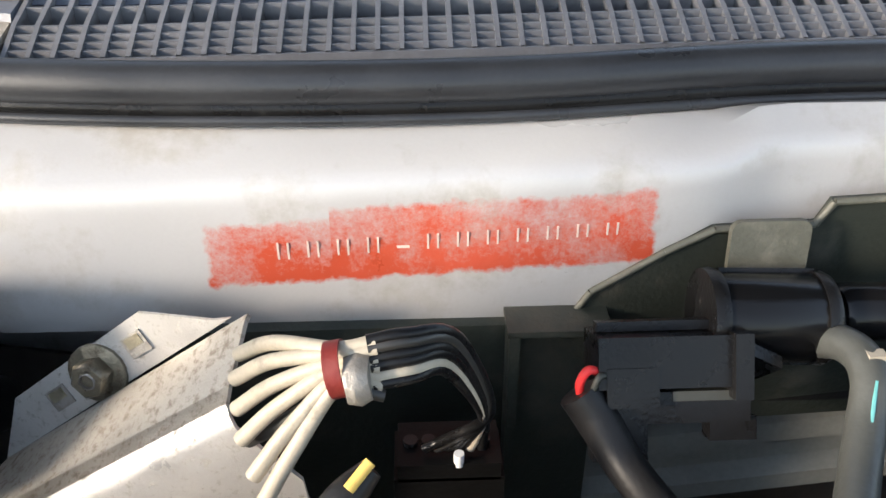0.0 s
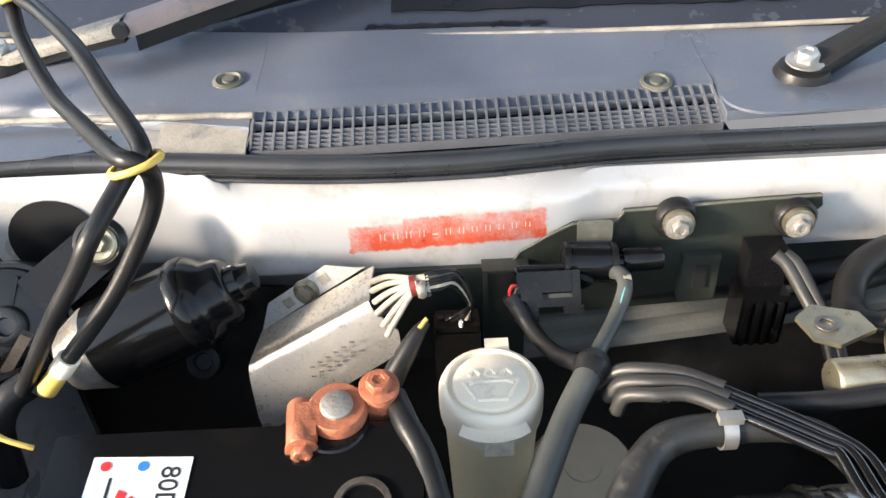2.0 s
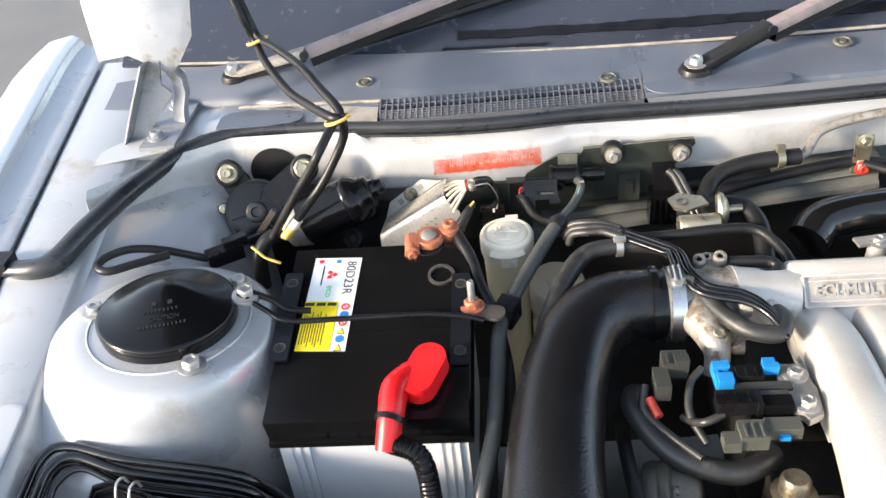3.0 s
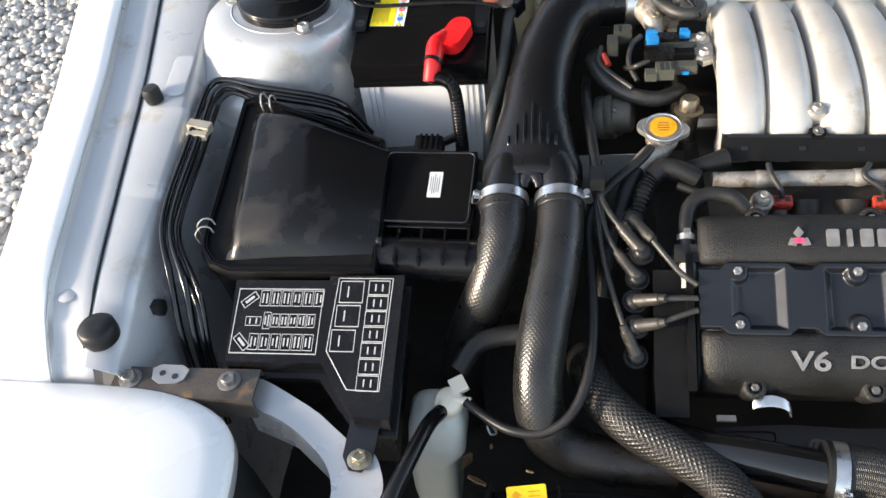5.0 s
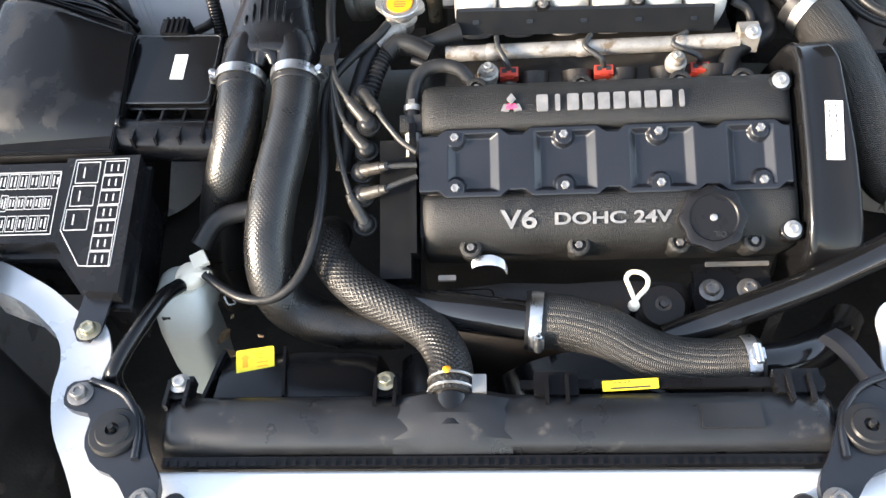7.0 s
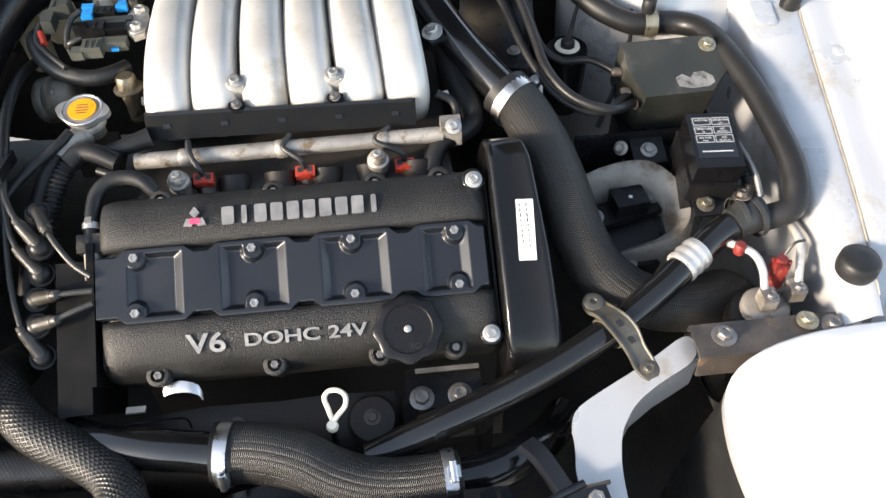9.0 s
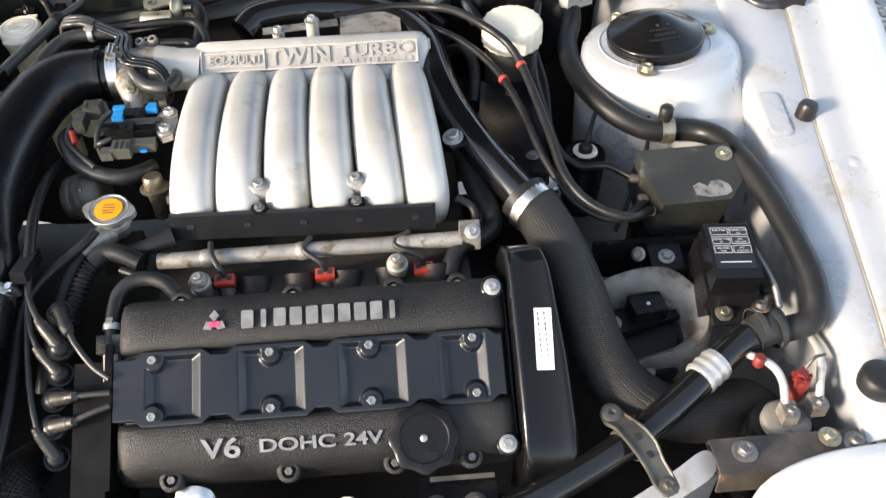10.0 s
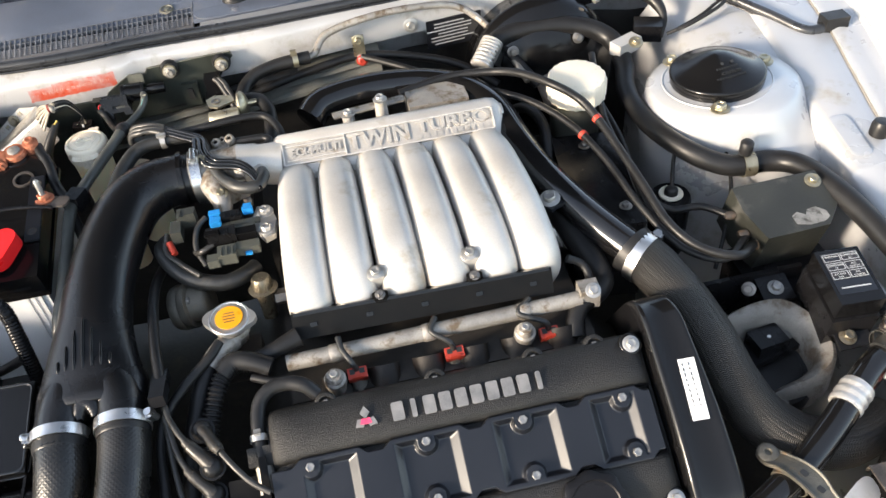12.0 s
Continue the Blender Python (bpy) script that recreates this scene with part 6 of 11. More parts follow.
    part("pull_tab", prism(B(), [(-0.013, 0.006), (-0.020, 0.003), (-0.026, -0.008), (-0.027, -0.020), (-0.021, -0.026), (-0.012, -0.022)], 0.013, cm, 0.004, 3, 0.002), RED, c)
    part("tie", band(B(), cm @ V(-0.007, -0.048, 0.007), cm.to_3x3() @ V(0.15, -1, -0.2), 0.0122, 0.005, 0.0015), PLASTIC, c)
    hose("battery_cable", [cm @ V(-0.005, -0.062, -0.004), (-0.054, -0.205, 0.85), (-0.047, -0.225, 0.80), (-0.046, -0.24, 0.74), (-0.05, -0.25, 0.66)], 0.0088, PLASTIC, "thick ribbed black battery cable", "cable", 12, ribs=(0.004, 0.001))
    hose("battery_cable", [(-0.05, -0.232, 0.79), (-0.07, -0.225, 0.775), (-0.10, -0.222, 0.762), (-0.14, -0.222, 0.757), (-0.19, -0.22, 0.758), (-0.23, -0.20, 0.76)], 0.006, RUBBER, "black taped cable across the battery front", "cable", 10)
    # hold-down strap rod and two corner plates
    h = thing("battery_hold_down", (-0.1, -0.07, 0.86), "black steel battery hold-down with perforated end plates", "hold-down")
    zz = lambda y: 0.894 + 0.18 * y
    part("rod", tube(B(), [(-0.232, -0.055, 0.916), (-0.205, -0.066, 0.902), (-0.185, -0.075, 0.896), (-0.14, -0.073, 0.8935), (-0.06, -0.070, 0.8925), (-0.018, -0.073, 0.890), (0.0, -0.075, 0.886)], 0.0027, 8), PLASTIC, h)
    part("rod", tube(B(), [(-0.225, -0.050, 0.914), (-0.20, -0.055, 0.905), (-0.186, -0.060, 0.897), (-0.165, -0.058, 0.893)], 0.0032, 8), PLASTIC, h)
    for x, w, yc in ((-0.022, 0.018, 0.003), (-0.190, 0.018, 0.014)):
        bm = prism(B(), rounded(w, 0.108, 0.002, 2), 0.003, m @ Matrix.Translation((x + 0.104, yc, 0.002)), 0.0006)
        pl = part("end_plate", bm, SATIN, h, "rust-edged plate")
        for dy in (-0.04, 0.04):
            part("hole_rim", lathe(B(), [(0.0045, 0), (0.0045, 0.0008), (0.006, 0.0008), (0.006, 0)], m @ Matrix.Translation((x + 0.104, yc + dy, 0.0048)), 14, close=False), RUST, pl)
            part("hole", lathe(B(), [(0.0045, 0), (0.0045, 0.0003), (0, 0.0003)], m @ Matrix.Translation((x + 0.104, yc + dy, 0.0050)), 14), BLACKINK, pl)
    bm = prism(B(), rounded(0.044, 0.020, 0.008), 0.003, Matrix.Translation((-0.002, -0.062, 0.884)) @ Matrix.Rotation(radians(-14), 4, "Z"), 0.0008)
    part("hook_plate", bm, RUST, h, "pinkish corroded hook plate")
    part("stud", lathe(B(), [(0.0035, 0), (0.0035, 0.030), (0.0025, 0.032)], basis((-0.011, -0.056, 0.886), (0, 0, 1)), 10), STEEL, h)
    bolt((-0.011, -0.056, 0.887), (0, 0, 1), 0.0078, COPPER, h, label="rusty nut")
    part("ring_terminal", lathe(B(), [(0.014, 0), (0.014, 0.003), (0.006, 0.003)], basis((-0.226, -0.052, 0.908), (0.1, 0, 1)), 18), STEEL, h)
    bolt((-0.226, -0.052, 0.911), (0.1, 0, 1), 0.0085, STEEL, h, label="flanged nut")
    bm = box(B(), (-0.104, -0.07, 0.68), (0.21, 0.24, 0.02), 0.004)
    single("battery_tray", bm, UNDER, "grimy black battery tray under the case", "tray")


def washer_bottle():
    t = thing("washer_bottle", (0.022, 0.07, 0.66), "cream translucent washer bottle with a ribbed white cap", "washer bottle")
    m = basis((0.0232, 0.0745, 0.8618), (0, -0.03, 1))
    part("body", lathe(B(), [(0.020, -0.22), (0.0225, -0.10), (0.0262, -0.012), (0.0272, -0.008), (0.0272, 0.002)], m, 28), CREAM, t)
    cap = part("cap", lathe(B(), [(0.0285, -0.004), (0.029, 0.0), (0.029, 0.0145), (0.0275, 0.018), (0.0255, 0.0195), (0.0245, 0.0195), (0.0240, 0.0170), (0.0215, 0.0170), (0.0208, 0.0190), (0.0200, 0.0195), (0, 0.0195)], m, 36), WHITECAP, t, "white plastic snap cap")
    part("tab", box(B(), None, (0.014, 0.018, 0.003), 0.001, m @ Matrix.Translation((0.006, 0.032, 0.0105))), WHITECAP, cap)
    bm = B()
    for poly in ([(-0.0155, 0.000), (0.0155, 0.000), (0.0085, -0.0135), (-0.0085, -0.0135)],):
        for a, b in zip(poly, [*poly[1:], poly[0]]):
            tube(bm, [m @ V(*a, 0.0197), m @ V(*b, 0.0197)], 0.0013, 6, 2)
    for k in range(3):
        tube(bm, [m @ V(-0.009 + 0.009 * k - 0.003, 0.0045, 0.0197), m @ V(-0.009 + 0.009 * k, 0.0085, 0.0197), m @ V(-0.009 + 0.009 * k + 0.0035, 0.0045, 0.0197)], 0.0014, 6, 3)
    tube(bm, [m @ V(-0.0125, -0.002, 0.0197), m @ V(0, 0.003, 0.0197), m @ V(0.0125, -0.002, 0.0197)], 0.0012, 6, 5)
    part("symbol", bm, WHITECAP, cap, "raised washer symbol")
    for k in range(5):
        part("spray_dot", lathe(B(), [(0.0011, 0), (0.0009, 0.0008), (0, 0.0010)], m @ Matrix.Translation((0, 0.006 - 0.0042 * k, 0.0195)), 8), WHITECAP, cap)
    part("pull_lip", loft(B(), [[m @ V(0.0288 * math.sin(a), -0.0288 * math.cos(a), 0.004), m @ V(0.033 * math.sin(a), -0.033 * math.cos(a), 0.006), m @ V(0.0335 * math.sin(a), -0.0335 * math.cos(a), 0.0085), m @ V(0.0288 * math.sin(a), -0.0288 * math.cos(a), 0.0125)] for a in np.linspace(-0.62, 0.62, 9)]), WHITECAP, cap)
    word("PULL", 0.0062, m @ Matrix.Translation((0, -0.0318, 0.0108)) @ Matrix.Rotation(radians(42), 4, "X"), WHITECAP, cap, 0.0008, label="raised letters")
    part("lower_clip", box(B(), None, (0.016, 0.004, 0.012), 0.001, m @ Matrix.Translation((0.002, -0.029, 0.0))), WHITECAP, cap)
    t2 = thing("fluid_tank", (0.072, 0.06, 0.7), "old cream round-capped fluid tank low behind the elbow", "fluid tank")
    m = basis((0.075, 0.062, 0.818), (0, -0.15, 1))
    part("cap", lathe(B(), [(0.031, -0.03), (0.031, 0.0), (0.029, 0.003), (0.011, 0.0036), (0.0105, 0.005), (0.0, 0.0052)], m, 28), KERBLINE, t2, "tan screw cap")
    part("tank", lathe(B(), [(0.027, -0.12), (0.027, -0.03)], m, 24), CREAM, t2)


battery(), washer_bottle()


def air_box():
    t = thing("air_filter_box", (-0.24, -0.36, 0.66), "glossy black air filter box with a rimmed lid and wire clips", "air box")
    s = 0.305
    z = lambda y: 0.848 + s * (y + 0.241)
    # rim outline: square at the fender, narrowing to the meter
    rim = [(-0.330, -0.226), (-0.316, -0.222), (-0.285, -0.232), (-0.135, -0.290), (-0.126, -0.40), (-0.127, -0.466), (-0.305, -0.466), (-0.330, -0.458), (-0.344, -0.440), (-0.346, -0.425)]
    def ring(f, dz, cx=-0.235, cy=-0.36):
        return [V(cx + (x - cx) * f, cy + (y - cy) * f, z(cy + (y - cy) * f) + dz) for x, y in rim]
    part("rim", loft(B(), [ring(1.0, -0.016), ring(1.015, -0.012), ring(1.015, -0.003), ring(1.0, 0.0), ring(0.965, 0.0), ring(0.955, -0.004), ring(0.93, -0.004), ring(0.5, -0.006)], 0, True), MATTBLACK, t, "ribbed double rim")
    part("rim_rib", loft(B(), [ring(0.982, 0.0), ring(0.980, 0.0035), ring(0.972, 0.0035), ring(0.970, 0.0)], 0, True), GLOSS, t)
    # funnel lid rising from the rim and dropping to the meter
    rows = []
    for k in range(29):
        u = k / 28
        x = -0.313 + u * 0.186
        y0 = -0.240 + (-0.300 + 0.240) * u ** 1.2
        y1 = -0.449 + (-0.440 + 0.449) * u
        crown = 0.016 + 0.010 * math.sin(math.pi * min(1, u * 1.0)) - 0.008 * u ** 3
        row = []
        for j in range(25):
            w = j / 24
            y = y0 + (y1 - y0) * w
            edge = 1 - (2 * abs(w - 0.5)) ** 9
            side = min(1, u * 14)
            row.append((x, y, z(y) - 0.004 + crown * edge * side + 0.003 * math.sin(u * 6) * edge))
        rows.append(row)
    part("lid", loft(B(), rows), SMEARED, t, "smooth glossy lid with dust smears")
    for f in (0.995, 0.955):
        part("rim_rib", loft(B(), [ring(f, -0.002), ring(f - 0.002, 0.002), ring(f - 0.008, 0.002), ring(f - 0.010, -0.002)], 0, True), GLOSS, t)
    part("lower_box", loft(B(), [ring(0.99, -0.012), ring(0.95, -0.06), ring(0.9, -0.2)], 0, True), PLASTIC, t)
    for p, d in (((-0.336, -0.428, 0.80), 8), ((-0.283, -0.236, 0.853), 70)):
        cm = Matrix.Translation(p) @ Matrix.Rotation(radians(d), 4, "Z")
        for off in (0, 0.014):
            part("wire_clip", tube(B(), [cm @ V(-0.012, off, -0.012), cm @ V(-0.014, off, 0.004), cm @ V(-0.006, off + 0.004, 0.012), cm @ V(0.003, off + 0.006, 0.009), cm @ V(0.006, off + 0.006, 0.0)], 0.0012, 6, 4), STEEL, t, "sprung wire clip")
    # air meter body with its square lid and connector
    a = thing("air_flow_meter", (-0.076, -0.35, 0.72), "square black air flow meter with a small printed tag", "air flow meter")
    am = Matrix.Translation((-0.0765, -0.347, 0.8045)) @ Matrix.Rotation(math.atan(0.2), 4, "X") @ Matrix.Rotation(radians(-2), 4, "Z")
    part("body", box(B(), None, (0.108, 0.098, 0.06), 0.006, am @ Matrix.Translation((0, 0, -0.034))), PLASTIC, a)
    part("lid", box(B(), None, (0.115, 0.108, 0.010), 0.003, am @ Matrix.Translation((0, 0, -0.004))), GLOSS, a)
    part("lid_panel", prism(B(), rounded(0.108, 0.101, 0.006), 0.0012, am, 0.0006), GLOSS, a)
    for w, h, z, r in ((0.1115, 0.1045, 0.0008, 0.0019), (0.1165, 0.1095, -0.0080, 0.0016)):
        loop = [am @ V(x, y, z) for x, y in rounded(w, h, 0.008, 4)]
        part("lid_bead", tube(B(), [*loop, loop[0]], r, 8, 1), BLACKPIPE, a, "shiny moulded lid edge")
    tag = part("tag", box(B(), None, (0.0165, 0.038, 0.0006), 0, am @ Matrix.Translation((0.010, 0.002, 0.0016))), GREYWHITE, a, "small white printed tag")
    for k in range(5):
        part("print_bar", box(B(), None, (0.0007, 0.022 + 0.004 * (k % 3), 0.0003), 0, am @ Matrix.Translation((0.0045 + k * 0.0026, 0.003 - 0.002 * (k % 2), 0.0020))), GREYCON, tag)
    part("connector", box(B(), None, (0.034, 0.022, 0.026), 0.003, am @ Matrix.Translation((-0.005, 0.062, -0.004))), PLASTIC, a)
    for k in range(4):
        part("connector_rib", box(B(), None, (0.003, 0.024, 0.003), 0.0006, am @ Matrix.Translation((-0.015 + k * 0.007, 0.062, 0.010))), GLOSS, a)
    part("outlet", tube(B(), [(-0.13, -0.428, 0.765), (-0.08, -0.432, 0.766), (0.0, -0.434, 0.764)], 0.026, 20), PLASTIC, a)
    for k in range(4):
        part("outlet_rib", box(B(), (-0.105 + k * 0.028, -0.43, 0.782), (0.003, 0.05, 0.018), 0.001), PLASTIC, a)
    bolt((-0.122, -0.428, 0.792), (-1, 0, 0.1), 0.006, GLOSS, a)


def fuse_box():
    t = thing("fuse_box", (-0.19, -0.55, 0.64), "black fuse box with a white-printed diagram on its stepped lid", "fuse box")
    m = Matrix(((1, 0, 0, 0), (0, 1, 0, 0), (0, 0.32, 1, 0.779 + 0.32 * 0.48), (0, 0, 0, 1)))
    lp = [(-0.291, -0.479), (-0.177, -0.479), (-0.174, -0.574), (-0.287, -0.574)]
    rp = [(-0.177, -0.476), (-0.090, -0.474), (-0.093, -0.634), (-0.133, -0.631), (-0.175, -0.576)]
    part("lid", prism(B(), lp, 0.0, m, 0.004, 2, -0.022), PLASTIC, t)
    part("lid", prism(B(), rp, 0.003, m, 0.004, 2, -0.022), PLASTIC, t)
    part("lid_lip", prism(B(), [(x * 1.0 + (0.003 if x > -0.15 else -0.003), y) for x, y in [(-0.292, -0.477), (-0.088, -0.472), (-0.091, -0.638), (-0.136, -0.636), (-0.178, -0.580), (-0.289, -0.579)]], -0.020, m, 0.002, 2, -0.028), PLASTIC, t)
    part("base", prism(B(), [(-0.284, -0.486), (-0.097, -0.482), (-0.098, -0.622), (-0.131, -0.62), (-0.17, -0.569), (-0.281, -0.567)], -0.026, m, 0.003, 2, -0.11), PLASTIC, t)
    part("bracket", prism(B(), [(-0.138, -0.622), (-0.105, -0.626), (-0.108, -0.672), (-0.118, -0.684), (-0.132, -0.682), (-0.14, -0.668)], 0.003, Matrix(((1, 0, 0, 0), (0, 1, 0, 0), (0, 0.1, 1, 0.779), (0, 0, 0, 1))), 0.001), SATIN, t)
    bolt((-0.121, -0.671, 0.715), (0, 0.1, 1), 0.0085, BRASS, t)
    def frame_lines(x0, x1, y0, y1, w=0.0009, h=0.0006):
        bm = B()
        for cx, cy, sx, sy in (((x0 + x1) / 2, y0, abs(x1 - x0) + w, w), ((x0 + x1) / 2, y1, abs(x1 - x0) + w, w), (x0, (y0 + y1) / 2, w, abs(y1 - y0)), (x1, (y0 + y1) / 2, w, abs(y1 - y0))):
            box(bm, None, (sx, sy, h), 0, m @ Matrix.Translation((cx, cy, 0.0003)))
        return bm
    d = part("diagram", frame_lines(-0.2845, -0.1835, -0.490, -0.5645), PRINT, t, "white printed fuse diagram")
    rng = random.Random(5)
    cells = [(-0.252 + 0.0128 * k, -0.501, 0.0108, 0.018) for k in range(6)] + [(-0.236 + 0.0105 * k, -0.527, 0.009, 0.015) for k in range(5)] + [(-0.258 + 0.0128 * k, -0.5515, 0.0108, 0.018) for k in range(6)] + [(-0.262, -0.528, 0.018, 0.010), (-0.246, -0.527, 0.008, 0.019)]
    for cx, cy, sx, sy in cells:
        part("cell", frame_lines(cx - sx / 2, cx + sx / 2, cy - sy / 2, cy + sy / 2, 0.0005), PRINT, d)
        for k in range(2):
            part("print_bar", box(B(), None, (0.0016, sy * rng.uniform(0.45, 0.7), 0.0005), 0, m @ Matrix.Translation((cx - sx * 0.22 + k * sx * 0.42, cy, 0.0003))), PRINT, d)
    for cx, cy, a in ((-0.270, -0.503, 40), (-0.272, -0.552, -45)):
        mm = m @ Matrix.Translation((cx, cy, 0)) @ Matrix.Rotation(radians(a), 4, "Z")
        bm = B()
        for px, py, sx, sy in ((0, 0.0045, 0.020, 0.0008), (0, -0.0045, 0.020, 0.0008), (-0.010, 0, 0.0008, 0.009), (0.010, 0, 0.0008, 0.009)):
            box(bm, None, (sx, sy, 0.0006), 0, mm @ Matrix.Translation((px, py, 0.0003)))
        part("cell", bm, PRINT, d)
        part("print_bar", box(B(), None, (0.012, 0.003, 0.0005), 0, mm @ Matrix.Translation((0, 0, 0.0003))), PRINT, d)
    m2 = m @ Matrix.Translation((0, 0, 0.003))
    bm = B()
    pts = [(-0.166, -0.4785), (-0.1025, -0.4785), (-0.1065, -0.6045), (-0.1425, -0.6035), (-0.1705, -0.5620)]
    for a, b in zip(pts, [*pts[1:], pts[0]]):
        tube(bm, [m2 @ V(*a, 0.0003), m2 @ V(*b, 0.0003)], 0.0006, 4, 2)
    d2 = part("diagram", bm, PRINT, t, "white printed relay diagram")
    for cx, cy, sx, sy in [(-0.1495, -0.4945, 0.027, 0.025), (-0.151, -0.5225, 0.027, 0.024), (-0.1535, -0.5505, 0.027, 0.024)] + [(-0.118 - 0.0004 * k, -0.4895 - 0.0178 * k, 0.024, 0.0162) for k in range(7)]:
        bm = B()
        for px, py, qx, qy in ((0, sy / 2, sx, 0.0008), (0, -sy / 2, sx, 0.0008), (-sx / 2, 0, 0.0008, sy), (sx / 2, 0, 0.0008, sy)):
            box(bm, None, (qx, qy, 0.0006), 0, m2 @ Matrix.Translation((cx + px, cy + py, 0.0003)))
        part("cell", bm, PRINT, d2)
        for k in range(1 if sx > 0.025 else 2):
            part("print_bar", box(B(), None, (0.0016, sy * 0.5, 0.0005), 0, m2 @ Matrix.Translation((cx - 0.004 + k * 0.008, cy, 0.0003))), PRINT, d2)


def fender_lines():
    """Pipes that run along the left inner fender."""
    base = [(-0.180, -0.185, 0.76), (-0.215, -0.198, 0.825), (-0.31, -0.197, 0.850), (-0.368, -0.186, 0.857), (-0.387, -0.198, 0.855), (-0.391, -0.235, 0.848), (-0.391, -0.30, 0.838), (-0.396, -0.38, 0.820), (-0.392, -0.43, 0.805), (-0.376, -0.475, 0.778), (-0.366, -0.52, 0.72), (-0.35, -0.56, 0.65)]
    for k, (dx, dz, r) in enumerate(((0, 0, 0.0046), (0.0102, -0.003, 0.0046), (0.0185, -0.010, 0.0034), (0.005, -0.017, 0.0034))):
        pts = [(x + dx * (1 if i > 2 else 0.3) + (0.010 * k if i > 8 else 0), y - (dx * 0.9 if i < 5 else 0) - (0.008 * k if i > 8 else 0), z + dz - (0.004 * k if i < 3 else 0)) for i, (x, y, z) in enumerate(base)]
        hose("brake_pipe", pts, r, BLACKPIPE, "black coated metal line along the inner fender", "pipe", 10, 6)
    bm = box(B(), (-0.383, -0.268, 0.841), (0.030, 0.014, 0.013), 0.003, Matrix.Rotation(radians(8), 4, "Y") @ Matrix.Rotation(radians(-8), 4, "Z"))
    box(bm, (-0.383, -0.283, 0.839), (0.026, 0.008, 0.011), 0.002, Matrix.Rotation(radians(8), 4, "Y"))
    single("pipe_clip", bm, BEIGEWIRE, "cream plastic clip holding the lines", "clip")
    for side, y, x in ((-1, -0.230, -0.452), (1, -0.194, 1.064)):
        z = ledge_z(y, side) + 0.002
        bm = lathe(B(), [(0.012, 0), (0.0125, 0.016), (0.010, 0.021), (0.004, 0.022)], basis((x, y, z), (0.1 * side, 0, 1)), 16)
        single("bump_stop", bm, RUBBER, "small black rubber bonnet bump stop", "bump stop", "bonnet bump stops")
    for side, y, x in ((-1, -0.562, -0.430), (1, -0.547, 1.030)):
        z = ledge_z(y, side)
        bm = lathe(B(), [(0.021, -0.006), (0.022, 0.0), (0.0215, 0.012), (0.018, 0.016), (0.005, 0.017), (0, 0.0165)], basis((x, y, z), (0, 0, 1)), 28)
        b = single("bump_stop", bm, RUBBER, "large round black rubber bonnet bump stop", "bump stop", "bonnet bump stops")
    bm = lathe(B(), [(0.011, 0), (0.011, 0.012), (0.006, 0.014)], basis((-0.398, -0.50, 0.75), (1, 0, 0.2)), 6)
    single("plug", bm, RUBBER, "black rubber plug in the inner fender wall", "plug")


air_box(), fuse_box(), fender_lines()


def loose_wires_left():
    # grey hose in front of the washer bottle
    hose("vacuum_hose", [(0.079, 0.074, 0.886), (0.074, 0.068, 0.886), (0.058, 0.042, 0.878), (0.030, -0.02, 0.872), (0.014, -0.062, 0.866), (0.010, -0.12, 0.850), (0.004, -0.17, 0.83), (-0.008, -0.21, 0.80), (-0.012, -0.24, 0.74)], 0.0075, GREYHOSE, "faded grey-green rubber vacuum hose", seg=12)
    t = thing("hose_clip", (0.018, -0.045, 0.85), "black plastic clip joining two hoses", "clip")
    part("body", box(B(), (0.021, -0.044, 0.869), (0.02, 0.024, 0.022), 0.004, Matrix.Rotation(radians(-25), 4, "Z")), PLASTIC, t)
    hose("earth_cable", [(-0.028, 0.046, 0.902), (-0.022, 0.030, 0.90), (-0.013, 0.012, 0.893), (-0.004, -0.02, 0.882), (0.008, -0.045, 0.868), (0.018, -0.075, 0.83), (0.02, -0.09, 0.78)], 0.0065, RUBBER, "black taped battery earth cable", "cable", 12)
    # steel line with cream mark behind it, thin wire
    hose("thin_wire", [(0.015, -0.05, 0.86), (0.022, -0.08, 0.83), (0.02, -0.11, 0.79)], 0.002, GREYWIRE, "thin grey wire beside the battery cable", "wire", 6)


loose_wires_left()


